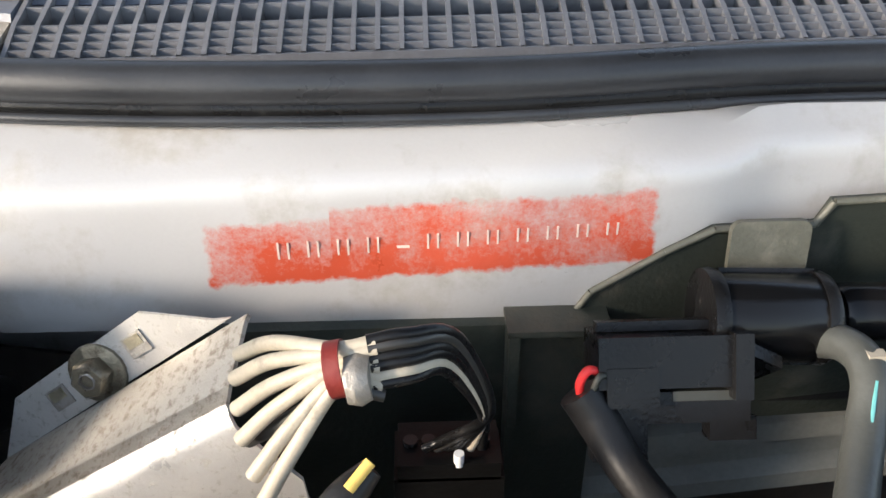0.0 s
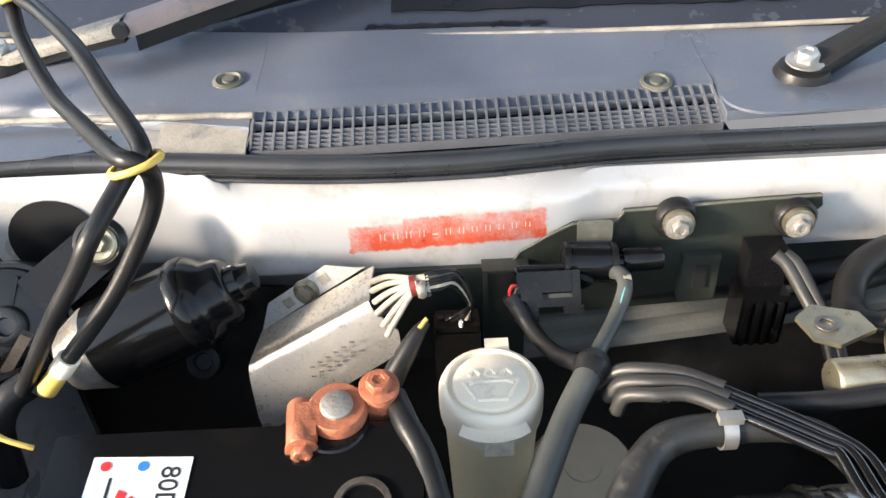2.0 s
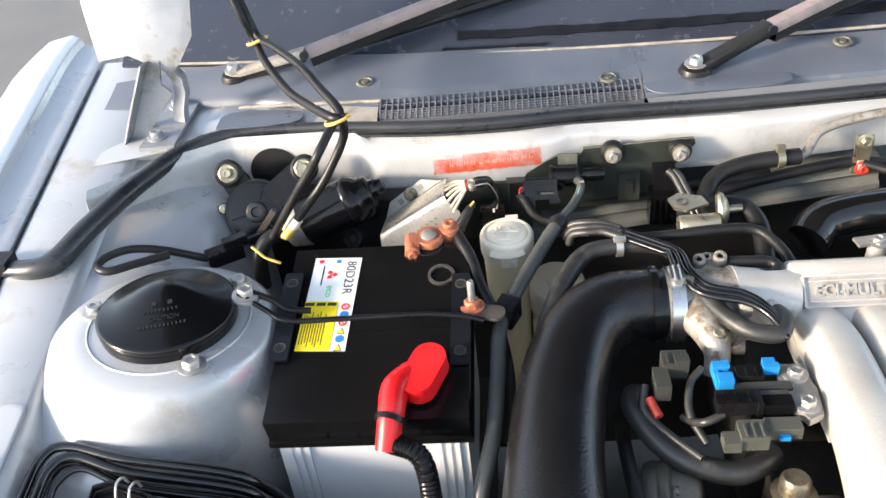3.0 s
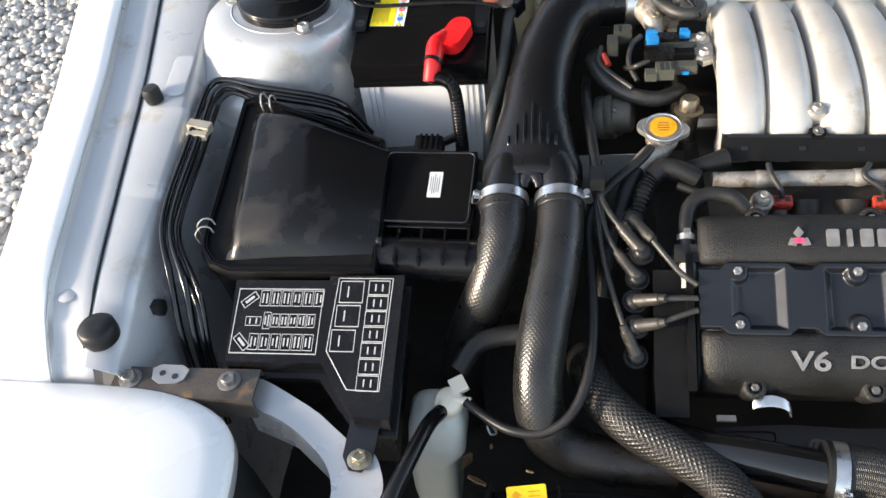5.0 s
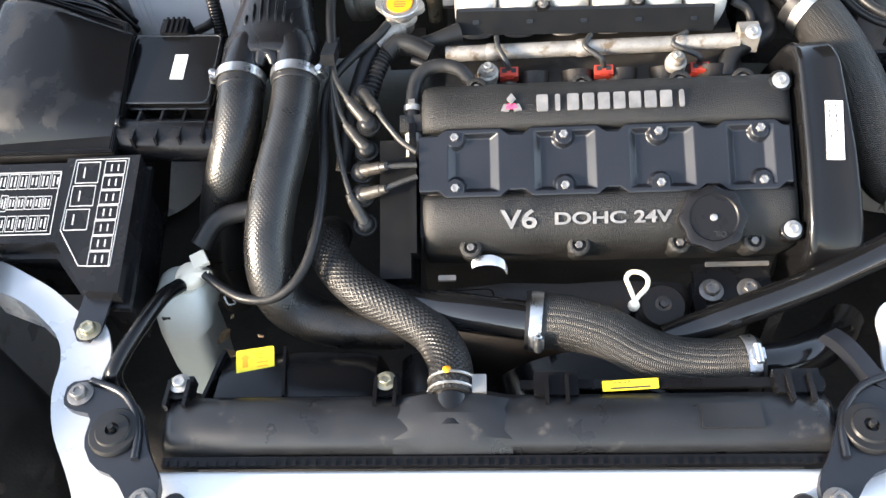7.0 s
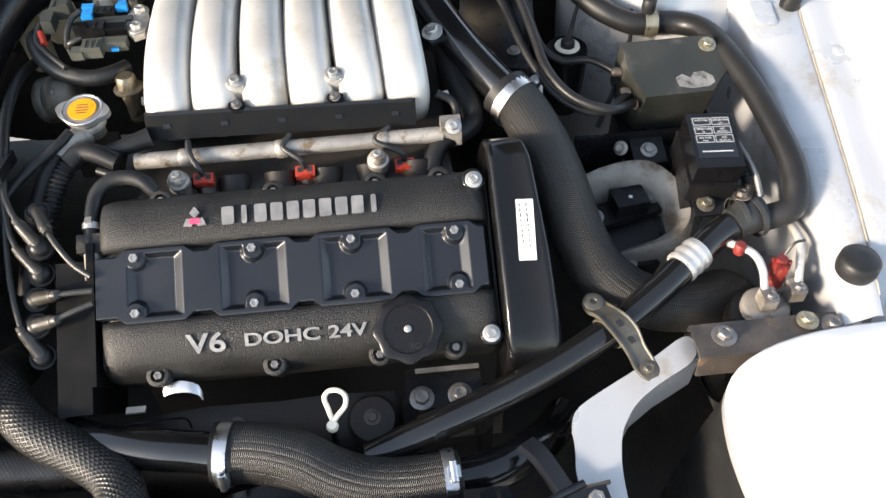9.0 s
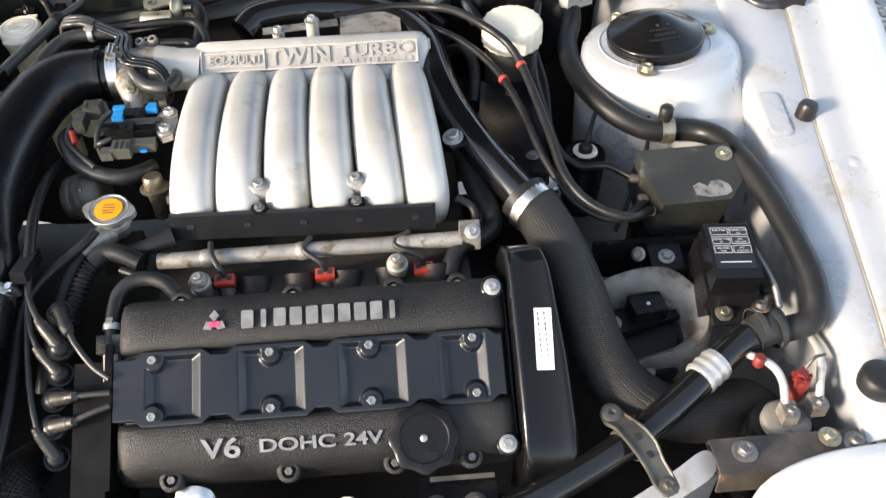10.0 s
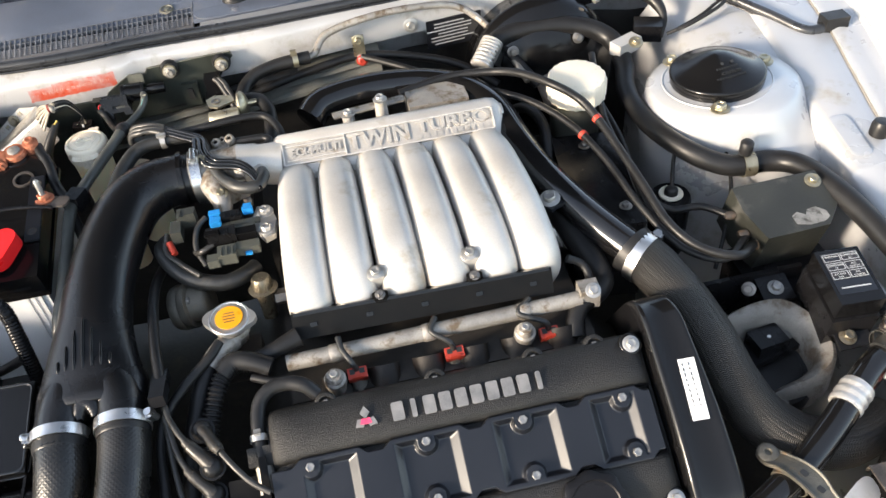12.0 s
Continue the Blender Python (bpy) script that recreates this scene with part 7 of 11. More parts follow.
# ---- radiator and front of the bay ----
def radiator():
    t = thing("radiator", (0.31, -0.76, 0.4), "black plastic-topped radiator with a ridged front seam", "radiator")
    prof = [(-0.737, 0.655), (-0.737, 0.682), (-0.741, 0.691), (-0.750, 0.697), (-0.761, 0.700), (-0.772, 0.7002), (-0.783, 0.6975), (-0.792, 0.691), (-0.797, 0.682), (-0.799, 0.655)]
    xs = ((-0.022, 0.008), (-0.018, 0.002), (-0.010, 0), (0.225, 0), (0.31, 0), (0.628, 0), (0.636, 0.002), (0.640, 0.008))
    part("top_tank", loft(B(), [[(x, y, z - (e if z > 0.66 else 0)) for y, z in prof] for x, e in xs]), TANK, t)
    for x in (-0.020, 0.637):
        part("tank_end", prism(B(), prof, 0.004, Matrix(((0, 0, 1, x), (1, 0, 0, 0), (0, 1, 0, -0.008), (0, 0, 0, 1))), 0.001), PLASTIC, t)
    # wedge under the filler neck
    bm = loft(B(), [[(x, -0.738, 0.688 + h), (x, -0.748, 0.6985 + h), (x, -0.770, 0.7015 + h), (x, -0.790, 0.694 + h * 0.5), (x, -0.7995, 0.680)] for x, h in ((0.213, -0.003), (0.244, 0.0085), (0.271, 0.0095), (0.299, 0.0085), (0.331, -0.003))])
    part("neck_wedge", mesh_of(bm, TANK, 34), None, t)
    part("neck", tube(B(), [(0.271, -0.775, 0.688), (0.271, -0.752, 0.694), (0.271, -0.735, 0.695)], 0.0195, 22), GLOSS, t)
    part("seam", box(B(), (0.31, -0.806, 0.676), (0.66, 0.010, 0.007), 0.002), PLASTIC, t)
    tab = mesh_of(box(B(), (0, 0, 0), (0.0045, 0.005, 0.003), 0), PLASTIC)
    for k in range(66):
        part("crimp_tab", tab, None, t, "", Matrix.Translation((-0.015 + k * 0.01, -0.8085, 0.680)))
    part("core", box(B(), (0.31, -0.768, 0.52), (0.64, 0.03, 0.27), 0.0), UNDER, t)
    part("mould_mark", prism(B(), rounded(0.058, 0.026, 0.002), 0.0032, Matrix.Translation((0.541, -0.771, 0.6985)), 0.0004), TANK, t)
    # shroud lip behind the tank
    part("shroud_lip", box(B(), (0.49, -0.730, 0.690), (0.30, 0.010, 0.004), 0.001), PLASTIC, t)
    lab = part("label", box(B(), None, (0.056, 0.0105, 0.0006), 0, Matrix.Translation((0.450, -0.7325, 0.6935)) @ Matrix.Rotation(radians(20), 4, "X") @ Matrix.Rotation(radians(3), 4, "Z")), YELLOW, t, "yellow danger label")
    word("DANGER", 0.0052, Matrix.Translation((0.440, -0.7305, 0.6946)) @ Matrix.Rotation(radians(20), 4, "X") @ Matrix.Rotation(radians(3), 4, "Z"), BLACKINK, lab, 0.0002)
    part("print_bar", box(B(), None, (0.04, 0.0018, 0.0004), 0, Matrix.Translation((0.450, -0.7352, 0.6930)) @ Matrix.Rotation(radians(20), 4, "X") @ Matrix.Rotation(radians(3), 4, "Z")), BLACKINK, lab)
    # mounting brackets
    for x in (-0.011, 0.204, 0.376, 0.612):
        b = thing("radiator_bracket", (x, -0.735, 0.66), "small black radiator clip bracket with a bolt", "bracket", "radiator brackets")
        bm = box(B(), (x, -0.733, 0.692), (0.024 if x < 0.3 else 0.044, 0.026, 0.016), 0.003)
        box(bm, (x - 0.010, -0.742, 0.700), (0.004, 0.030, 0.012), 0.001)
        box(bm, (x + 0.010, -0.742, 0.700), (0.004, 0.030, 0.012), 0.001)
        part("clip", bm, PLASTIC, b)
        if x < 0.3:
            bolt((x, -0.730, 0.702), (0, 0, 1), 0.007, STEEL if x < 0 else BRASS, b)
    # fan shroud
    f = thing("fan_shroud", (0.10, -0.70, 0.5), "black fan shroud with a yellow danger label", "fan shroud")
    bm = loft(B(), [[(x, -0.660, 0.60), (x, -0.664, 0.648 + b), (x, -0.672, 0.660 + b), (x, -0.70, 0.668 + b), (x, -0.728, 0.668), (x, -0.732, 0.60)] for x, b in ((0.010, -0.03), (0.014, -0.004), (0.03, 0.0), (0.10, 0.006), (0.17, 0.002), (0.186, -0.004), (0.192, -0.03))])
    part("housing", bm, GLOSS, f)
    part("divider", box(B(), (0.088, -0.70, 0.671), (0.003, 0.06, 0.010), 0.001, Matrix.Rotation(radians(6), 4, "Z")), GLOSS, f)
    lm = Matrix.Translation((0.0525, -0.6845, 0.6695)) @ Matrix.Rotation(radians(10), 4, "X") @ Matrix.Rotation(radians(8), 4, "Z")
    lab = part("label", prism(B(), rounded(0.042, 0.030, 0.002), 0.0008, lm, 0), YELLOW, f, "yellow warning label")
    for k in range(4):
        part("print_bar", box(B(), None, (0.012, 0.0012, 0.0003), 0, lm @ Matrix.Translation((0.008, 0.008 - k * 0.0050, 0.0009))), ORANGE, lab)
    part("warning_sign", prism(B(), [(-0.014, -0.006), (-0.008, -0.006), (-0.008, 0.004), (-0.005, 0.004), (-0.011, 0.010), (-0.017, 0.004), (-0.014, 0.004)], 0.0011, lm, 0), ORANGE, lab)
    part("strut", box(B(), (0.006, -0.70, 0.65), (0.004, 0.07, 0.03), 0.001, Matrix.Rotation(radians(-12), 4, "Z")), PLASTIC, f)
    part("motor", lathe(B(), [(0.035, -0.03), (0.035, 0.02), (0.03, 0.025)], basis((0.24, -0.672, 0.60), (0, 1, 0.1)), 22), PLASTIC, f)
    # second shroud ring behind the hose
    bm = lathe(B(), [(0.13, -0.02), (0.135, 0.0), (0.14, 0.02)], basis((0.43, -0.705, 0.545), (0, 1, 0)), 40, close=False)
    bmesh.ops.solidify(bm, geom=bm.faces[:], thickness=0.004)
    single("fan_ring", bm, GLOSS, "black round fan ring behind the radiator", "fan ring")


def horns():
    for side in (-1, 1):
        X = lambda x: mx(x, side)
        dz = 0 if side < 0 else -0.004
        t = thing("radiator_mount", (X(-0.065), -0.79, 0.66), "black steel radiator mount with a round rubber bush", "radiator mount", "radiator mounts")
        poly = [(-0.131, -0.728), (-0.105, -0.724), (-0.068, -0.738), (-0.045, -0.758), (-0.034, -0.785), (-0.026, -0.805), (-0.006, -0.835), (-0.004, -0.862), (-0.012, -0.872), (-0.026, -0.868), (-0.052, -0.832), (-0.078, -0.822), (-0.095, -0.796), (-0.094, -0.765), (-0.118, -0.760), (-0.130, -0.752)]
        if side > 0:
            poly = [(-0.100, -0.752), (-0.084, -0.740), *poly[2:13], (-0.104, -0.772)]
        part("plate", prism(B(), softened([(X(x), y) for x, y in poly], 1), 0.010, Matrix.Translation((0, 0, 0.694 + dz)), 0.003, 3), SATIN, t)
        edge = [(X(x), y, 0.706 + dz) for x, y in ((-0.105, -0.727), (-0.070, -0.741), (-0.050, -0.762), (-0.040, -0.785), (-0.036, -0.815))]
        part("raised_edge", tube(B(), edge, 0.004, 8), SATIN, t)
        part("bush", lathe(B(), [(0.026, 0), (0.026, 0.004), (0.024, 0.007), (0.018, 0.0075), (0.0165, 0.010), (0.007, 0.0105), (0.0065, 0.006), (0.003, 0.006), (0.003, 0.016), (0, 0.016)], basis((X(-0.064), -0.786, 0.703 + dz), (0, 0, 1)), 32), RUBBER, t, "round black rubber bush")
        if side < 0:
            bolt((X(-0.113), -0.742, 0.704 + dz), (0, 0, 1), 0.0088, DARKBOLT, t)
        bolt((X(-0.018), -0.857, 0.704 + dz), (0, 0, 1), 0.0088, DARKBOLT, t)
        bm = lathe(B(), [(0.012, 0), (0.012, 0.010), (0.009, 0.014), (0, 0.0145)], basis((X(0.008), -0.856, 0.684 + dz), (0, 0, 1)), 20)
        single("panel_plug", bm, RUBBER, "round black rubber plug on the front panel", "plug", "front panel plugs")


def coolant_bottle():
    t = thing("coolant_bottle", (-0.04, -0.63, 0.52), "milky white coolant overflow bottle with a white cap", "coolant bottle")
    secs = []
    for z, x0, x1, y0, y1 in ((0.680, -0.064, -0.026, -0.600, -0.560), (0.672, -0.080, -0.022, -0.606, -0.552), (0.664, -0.086, -0.021, -0.612, -0.548), (0.63, -0.089, -0.022, -0.620, -0.546), (0.615, -0.090, -0.034, -0.622, -0.546), (0.56, -0.090, -0.036, -0.628, -0.548), (0.50, -0.086, -0.038, -0.63, -0.555)):
        secs.append([((x0 + x1) / 2 + px, (y0 + y1) / 2 + py, z) for px, py in rounded(x1 - x0, y1 - y0, 0.016, 4)])
    bm = loft(B(), secs, 0, True)
    bm.verts.ensure_lookup_table()
    n = len(secs[0])
    bm.faces.new([bm.verts[i] for i in range(n)])
    part("tank", bm, MILK, t)
    m = basis((-0.038, -0.578, 0.682), (-0.05, -0.15, 1))
    cap = part("cap", lathe(B(), [(0.014, -0.008), (0.0165, 0.0), (0.0165, 0.010), (0.014, 0.0125), (0, 0.013)], m, 24), WHITECAP, t, "white push-on cap")
    part("ear", box(B(), None, (0.018, 0.020, 0.006), 0.003, m @ Matrix.Translation((0.010, 0.018, 0.010)) @ Matrix.Rotation(0.5, 4, "Z")), WHITECAP, cap)
    part("spout", tube(B(), [m @ V(0.004, 0, 0.008), m @ V(0.026, -0.002, 0.010)], 0.005, 10), WHITECAP, cap)
    part("spout", tube(B(), [m @ V(-0.004, -0.004, 0.008), m @ V(-0.010, -0.020, 0.008)], 0.0075, 10), WHITECAP, cap)
    hose("overflow_tube", [m @ V(-0.008, -0.014, 0.009), (-0.056, -0.620, 0.703), (-0.070, -0.665, 0.708), (-0.084, -0.708, 0.705), (-0.088, -0.72, 0.69), (-0.088, -0.725, 0.65)], 0.0088, GLOSS, "glossy black overflow tube", seg=14)
    hose("overflow_tube", [m @ V(0.020, -0.002, 0.010), (0.006, -0.600, 0.690), (0.036, -0.618, 0.694), (0.070, -0.622, 0.70), (0.098, -0.608, 0.715), (0.116, -0.570, 0.735), (0.122, -0.51, 0.755), (0.120, -0.45, 0.77), (0.118, -0.40, 0.785), (0.128, -0.37, 0.80), (0.152, -0.345, 0.812), (0.180, -0.322, 0.822), (0.192, -0.305, 0.826)], 0.0056, RUBBER, "thin black rubber overflow hose", seg=12)
    part("tube_clip", tube(B(), [(0.006, -0.606, 0.683), (0.010, -0.612, 0.676), (0.016, -0.608, 0.672), (0.012, -0.602, 0.676)], 0.0012, 6), STEEL, t)
    part("strap", box(B(), (-0.07, -0.60, 0.64), (0.01, 0.03, 0.03), 0.003), PLASTIC, t)


def engine_front_bits():
    # lifting eye, dipstick, shields
    t = thing("lifting_eye", (0.31, -0.58, 0.66), "bent bright steel lifting eye plate", "lifting eye")
    part("tail", box(B(), (0.262, -0.590, 0.687), (0.020, 0.007, 0.003), 0.001), STEEL, t)
    rows = [[(x, y - 0.002, z - 0.002), (x, y, z), (x, y + dy * 0.75, z + 0.003)] for x, y, z, dy in ((0.290, -0.578, 0.692, 0.003), (0.292, -0.578, 0.695, 0.008), (0.300, -0.578, 0.698, 0.011), (0.310, -0.578, 0.699, 0.012), (0.319, -0.579, 0.698, 0.011), (0.326, -0.580, 0.694, 0.010), (0.3290, -0.581, 0.690, 0.008), (0.3305, -0.582, 0.686, 0.006))]
    part("hook", loft(B(), smooth_rows(rows), 0.002), CLAMP, t)
    part("wire_stay", tube(B(), [(0.236, -0.600, 0.672), (0.262, -0.599, 0.675), (0.300, -0.598, 0.676), (0.312, -0.599, 0.674), (0.314, -0.602, 0.66)], 0.0012, 6, 4), BLACKPIPE, t)
    d = thing("dipstick", (0.467, -0.615, 0.6), "cream-coated oil dipstick loop handle", "dipstick")
    loop = [(0.466, -0.628, 0.692), (0.462, -0.616, 0.698), (0.459, -0.606, 0.701), (0.464, -0.600, 0.704), (0.474, -0.601, 0.705), (0.481, -0.608, 0.704), (0.480, -0.617, 0.700), (0.472, -0.624, 0.695), (0.466, -0.629, 0.690)]
    part("handle", tube(B(), loop, 0.0027, 10, 5), WHITECAP, d)
    part("stop", lathe(B(), [(0.006, -0.004), (0.0065, 0), (0.005, 0.005), (0, 0.006)], basis((0.4655, -0.632, 0.688), (0, -0.2, 1)), 14), WHITECAP, d)
    part("tube", tube(B(), [(0.4655, -0.632, 0.684), (0.466, -0.636, 0.64), (0.468, -0.63, 0.5)], 0.004, 10), BLACKPIPE, d)
    h = thing("heat_shield", (0.40, -0.60, 0.55), "brown-black sooty exhaust heat shield", "heat shield")
    bm = loft(B(), [[(x, -0.575, 0.655 - e), (x, -0.60, 0.650 - e), (x, -0.63, 0.630 - e), (x, -0.65, 0.59 - e), (x, -0.655, 0.48)] for x, e in ((0.24, 0.03), (0.26, 0.01), (0.33, 0.0), (0.40, 0.004), (0.46, 0.0), (0.53, 0.006), (0.55, 0.03))], 0.002)
    part("shield", bm, HEATSHIELD, h)
    part("dimple", lathe(B(), [(0.028, -0.002), (0.024, 0.004), (0, 0.006)], basis((0.505, -0.607, 0.648), (0, -0.3, 1)), 20), HEATSHIELD, h)
    for p in ((0.505, -0.607, 0.653), (0.36, -0.60, 0.652), (0.245, -0.60, 0.64)):
        bolt(p, (0, -0.4, 1), 0.006, RUST, h)
    b = thing("engine_bracket", (0.58, -0.58, 0.6), "dark steel engine bracket with two bolts", "bracket")
    part("plate", box(B(), (0.585, -0.580, 0.652), (0.085, 0.045, 0.012), 0.003, Matrix.Rotation(radians(12), 4, "X")), PLASTIC, b)
    for x in (0.560, 0.602):
        bolt((x, -0.592, 0.656), (0, -0.2, 1), 0.0088, DARKBOLT, b)
    part("bright_edge", box(B(), (0.59, -0.567, 0.672), (0.07, 0.004, 0.004), 0.001), STEEL, b)
    part("drop", box(B(), (0.545, -0.60, 0.60), (0.014, 0.04, 0.11), 0.003), PLASTIC, b)
    part("drop", box(B(), (0.628, -0.60, 0.60), (0.014, 0.04, 0.11), 0.003), PLASTIC, b)
    hose("cam_hose", [(0.292, -0.392, 0.806), (0.280, -0.384, 0.816), (0.262, -0.378, 0.818), (0.243, -0.380, 0.816), (0.229, -0.392, 0.808), (0.225, -0.418, 0.796), (0.225, -0.445, 0.782), (0.226, -0.46, 0.772)], 0.0082, RUBBER, "black bent breather hose over the valve cover", seg=14)
    single("hose_stub", tube(B(), [(0.2255, -0.450, 0.779), (0.226, -0.462, 0.771), (0.226, -0.474, 0.764)], 0.0092, 16), ROUGHALU, "dull metal hose stub at the valve cover", "pipe stub")
    c = thing("hose_clamp", (0.225, -0.42, 0.79), "pale spring hose clamp", "hose clamp", "hose clamps")
    part("band", band(B(), (0.225, -0.424, 0.793), (0, 1, 0.45), 0.009, 0.007, 0.0012), STEEL, c)
    part("ear", box(B(), (0.225, -0.424, 0.804), (0.007, 0.006, 0.005), 0.001), STEEL, c)
    # distributor side: dark housing, ignition leads and boots
    t = thing("ignition_block", (0.20, -0.52, 0.6), "black ignition housing at the end of the cylinder head", "ignition housing")
    part("housing", box(B(), (0.205, -0.50, 0.69), (0.035, 0.16, 0.11), 0.006, Matrix.Rotation(radians(30), 4, "X")), MATTBLACK, t)
    part("side_plate", box(B(), (0.226, -0.50, 0.735), (0.008, 0.15, 0.05), 0.002, Matrix.Rotation(radians(30), 4, "X")), MATTBLACK, t)
    # each lead: its path to the boot, then the boot's top and base
    leads = [(((0.232, -0.487, 0.786), (0.214, -0.474, 0.792), (0.198, -0.456, 0.801)), (0.1842, -0.4353, 0.8061), (0.1659, -0.4028, 0.8013)),
             (((0.232, -0.498, 0.777), (0.214, -0.499, 0.778)), (0.1934, -0.4990, 0.7766), (0.1675, -0.4885, 0.7600)),
             (((0.232, -0.509, 0.770), (0.214, -0.515, 0.768)), (0.1928, -0.5213, 0.7630), (0.1683, -0.5150, 0.7490)),
             (((0.126, -0.335, 0.83), (0.132, -0.380, 0.817), (0.142, -0.405, 0.812)), (0.1540, -0.4240, 0.8080), (0.1760, -0.4481, 0.7961)),
             (((0.127, -0.34, 0.826), (0.131, -0.39, 0.807), (0.140, -0.425, 0.796)), (0.1510, -0.4450, 0.7880), (0.1715, -0.4642, 0.7712)),
             (((0.125, -0.34, 0.820), (0.129, -0.40, 0.795), (0.136, -0.45, 0.776), (0.146, -0.492, 0.763)), (0.1558, -0.5210, 0.7502), (0.1688, -0.5359, 0.7227))]
    for pts, b1, b2 in leads:
        l = thing("ignition_lead", b2, "black ignition lead with a thick rubber boot", "ignition lead", "ignition leads")
        a, b2 = Vector(b1), Vector(b2)
        d2 = (b2 - a).normalized()
        part("lead", tube(B(), [*pts, b1, a + d2 * 0.004], 0.0033, 10), GREYWIRE, l)
        part("boot", tube(B(), [a - d2 * 0.006, a, a + d2 * 0.003, a.lerp(b2, 0.6), b2 - d2 * 0.004, b2], [0.0046, 0.0056, 0.0066, 0.0072, 0.0082, 0.0078], 16), BOOT, l, "worn grey-brown boot")
        part("boot_skirt", lathe(B(), [(0.0085, -0.020), (0.0105, -0.012), (0.0132, -0.008), (0.0140, -0.004), (0.0136, -0.002), (0.0112, -0.002), (0.0100, 0.003), (0.0070, 0.0065), (0, 0.0075)], basis(b2, V(0.1, -0.35, 0.9)), 20), RUBBER, l)
    hose("ignition_loom", [(0.127, -0.345, 0.826), (0.121, -0.28, 0.838), (0.117, -0.20, 0.83), (0.12, -0.12, 0.80)], 0.0062, RUBBER, "black wrapped ignition loom", "cable")
    bm = box(B(), (0.1275, -0.355, 0.827), (0.016, 0.05, 0.014), 0.003, Matrix.Rotation(radians(-14), 4, "X"))
    single("loom_clip", bm, PLASTIC, "black plastic lead separator", "clip")
    hose("small_hose", [(-0.03, -0.545, 0.70), (-0.01, -0.52, 0.715), (0.02, -0.51, 0.72), (0.06, -0.51, 0.725)], 0.012, RUBBER, "short black hose stub")


def dry_leaves():
    """A few curled brown leaves caught beside the fan shroud."""
    rng = random.Random(12)
    for x, y, z, r in ((-0.027, -0.590, 0.572, 0.012), (-0.014, -0.616, 0.570, 0.012), (0.009, -0.616, 0.655, 0.004), (0.054, -0.655, 0.672, 0.005), (0.092, -0.628, 0.655, 0.005)):
        m = Matrix.Translation((x, y, z)) @ Euler([rng.uniform(-0.7, 0.7), rng.uniform(-0.7, 0.7), rng.uniform(0, 6.2)]).to_matrix().to_4x4()
        rows = []
        for k in range(7):
            u = k / 6
            w = r * 0.55 * math.sin(math.pi * (0.08 + 0.9 * u)) * rng.uniform(0.75, 1.15)
            rows.append([m @ V(r * (2 * u - 1), v * w, r * (0.35 * v * v + 0.3 * (u - 0.5) ** 2) + rng.uniform(-0.0006, 0.0006)) for v in (-1, -0.5, 0, 0.5, 1)])
        single("dry_leaf", loft(B(), rows, 0.0004), LEAF, "curled dry brown leaf caught beside the fan shroud", "leaf", "dry leaves")


radiator(), horns(), coolant_bottle(), engine_front_bits(), dry_leaves()


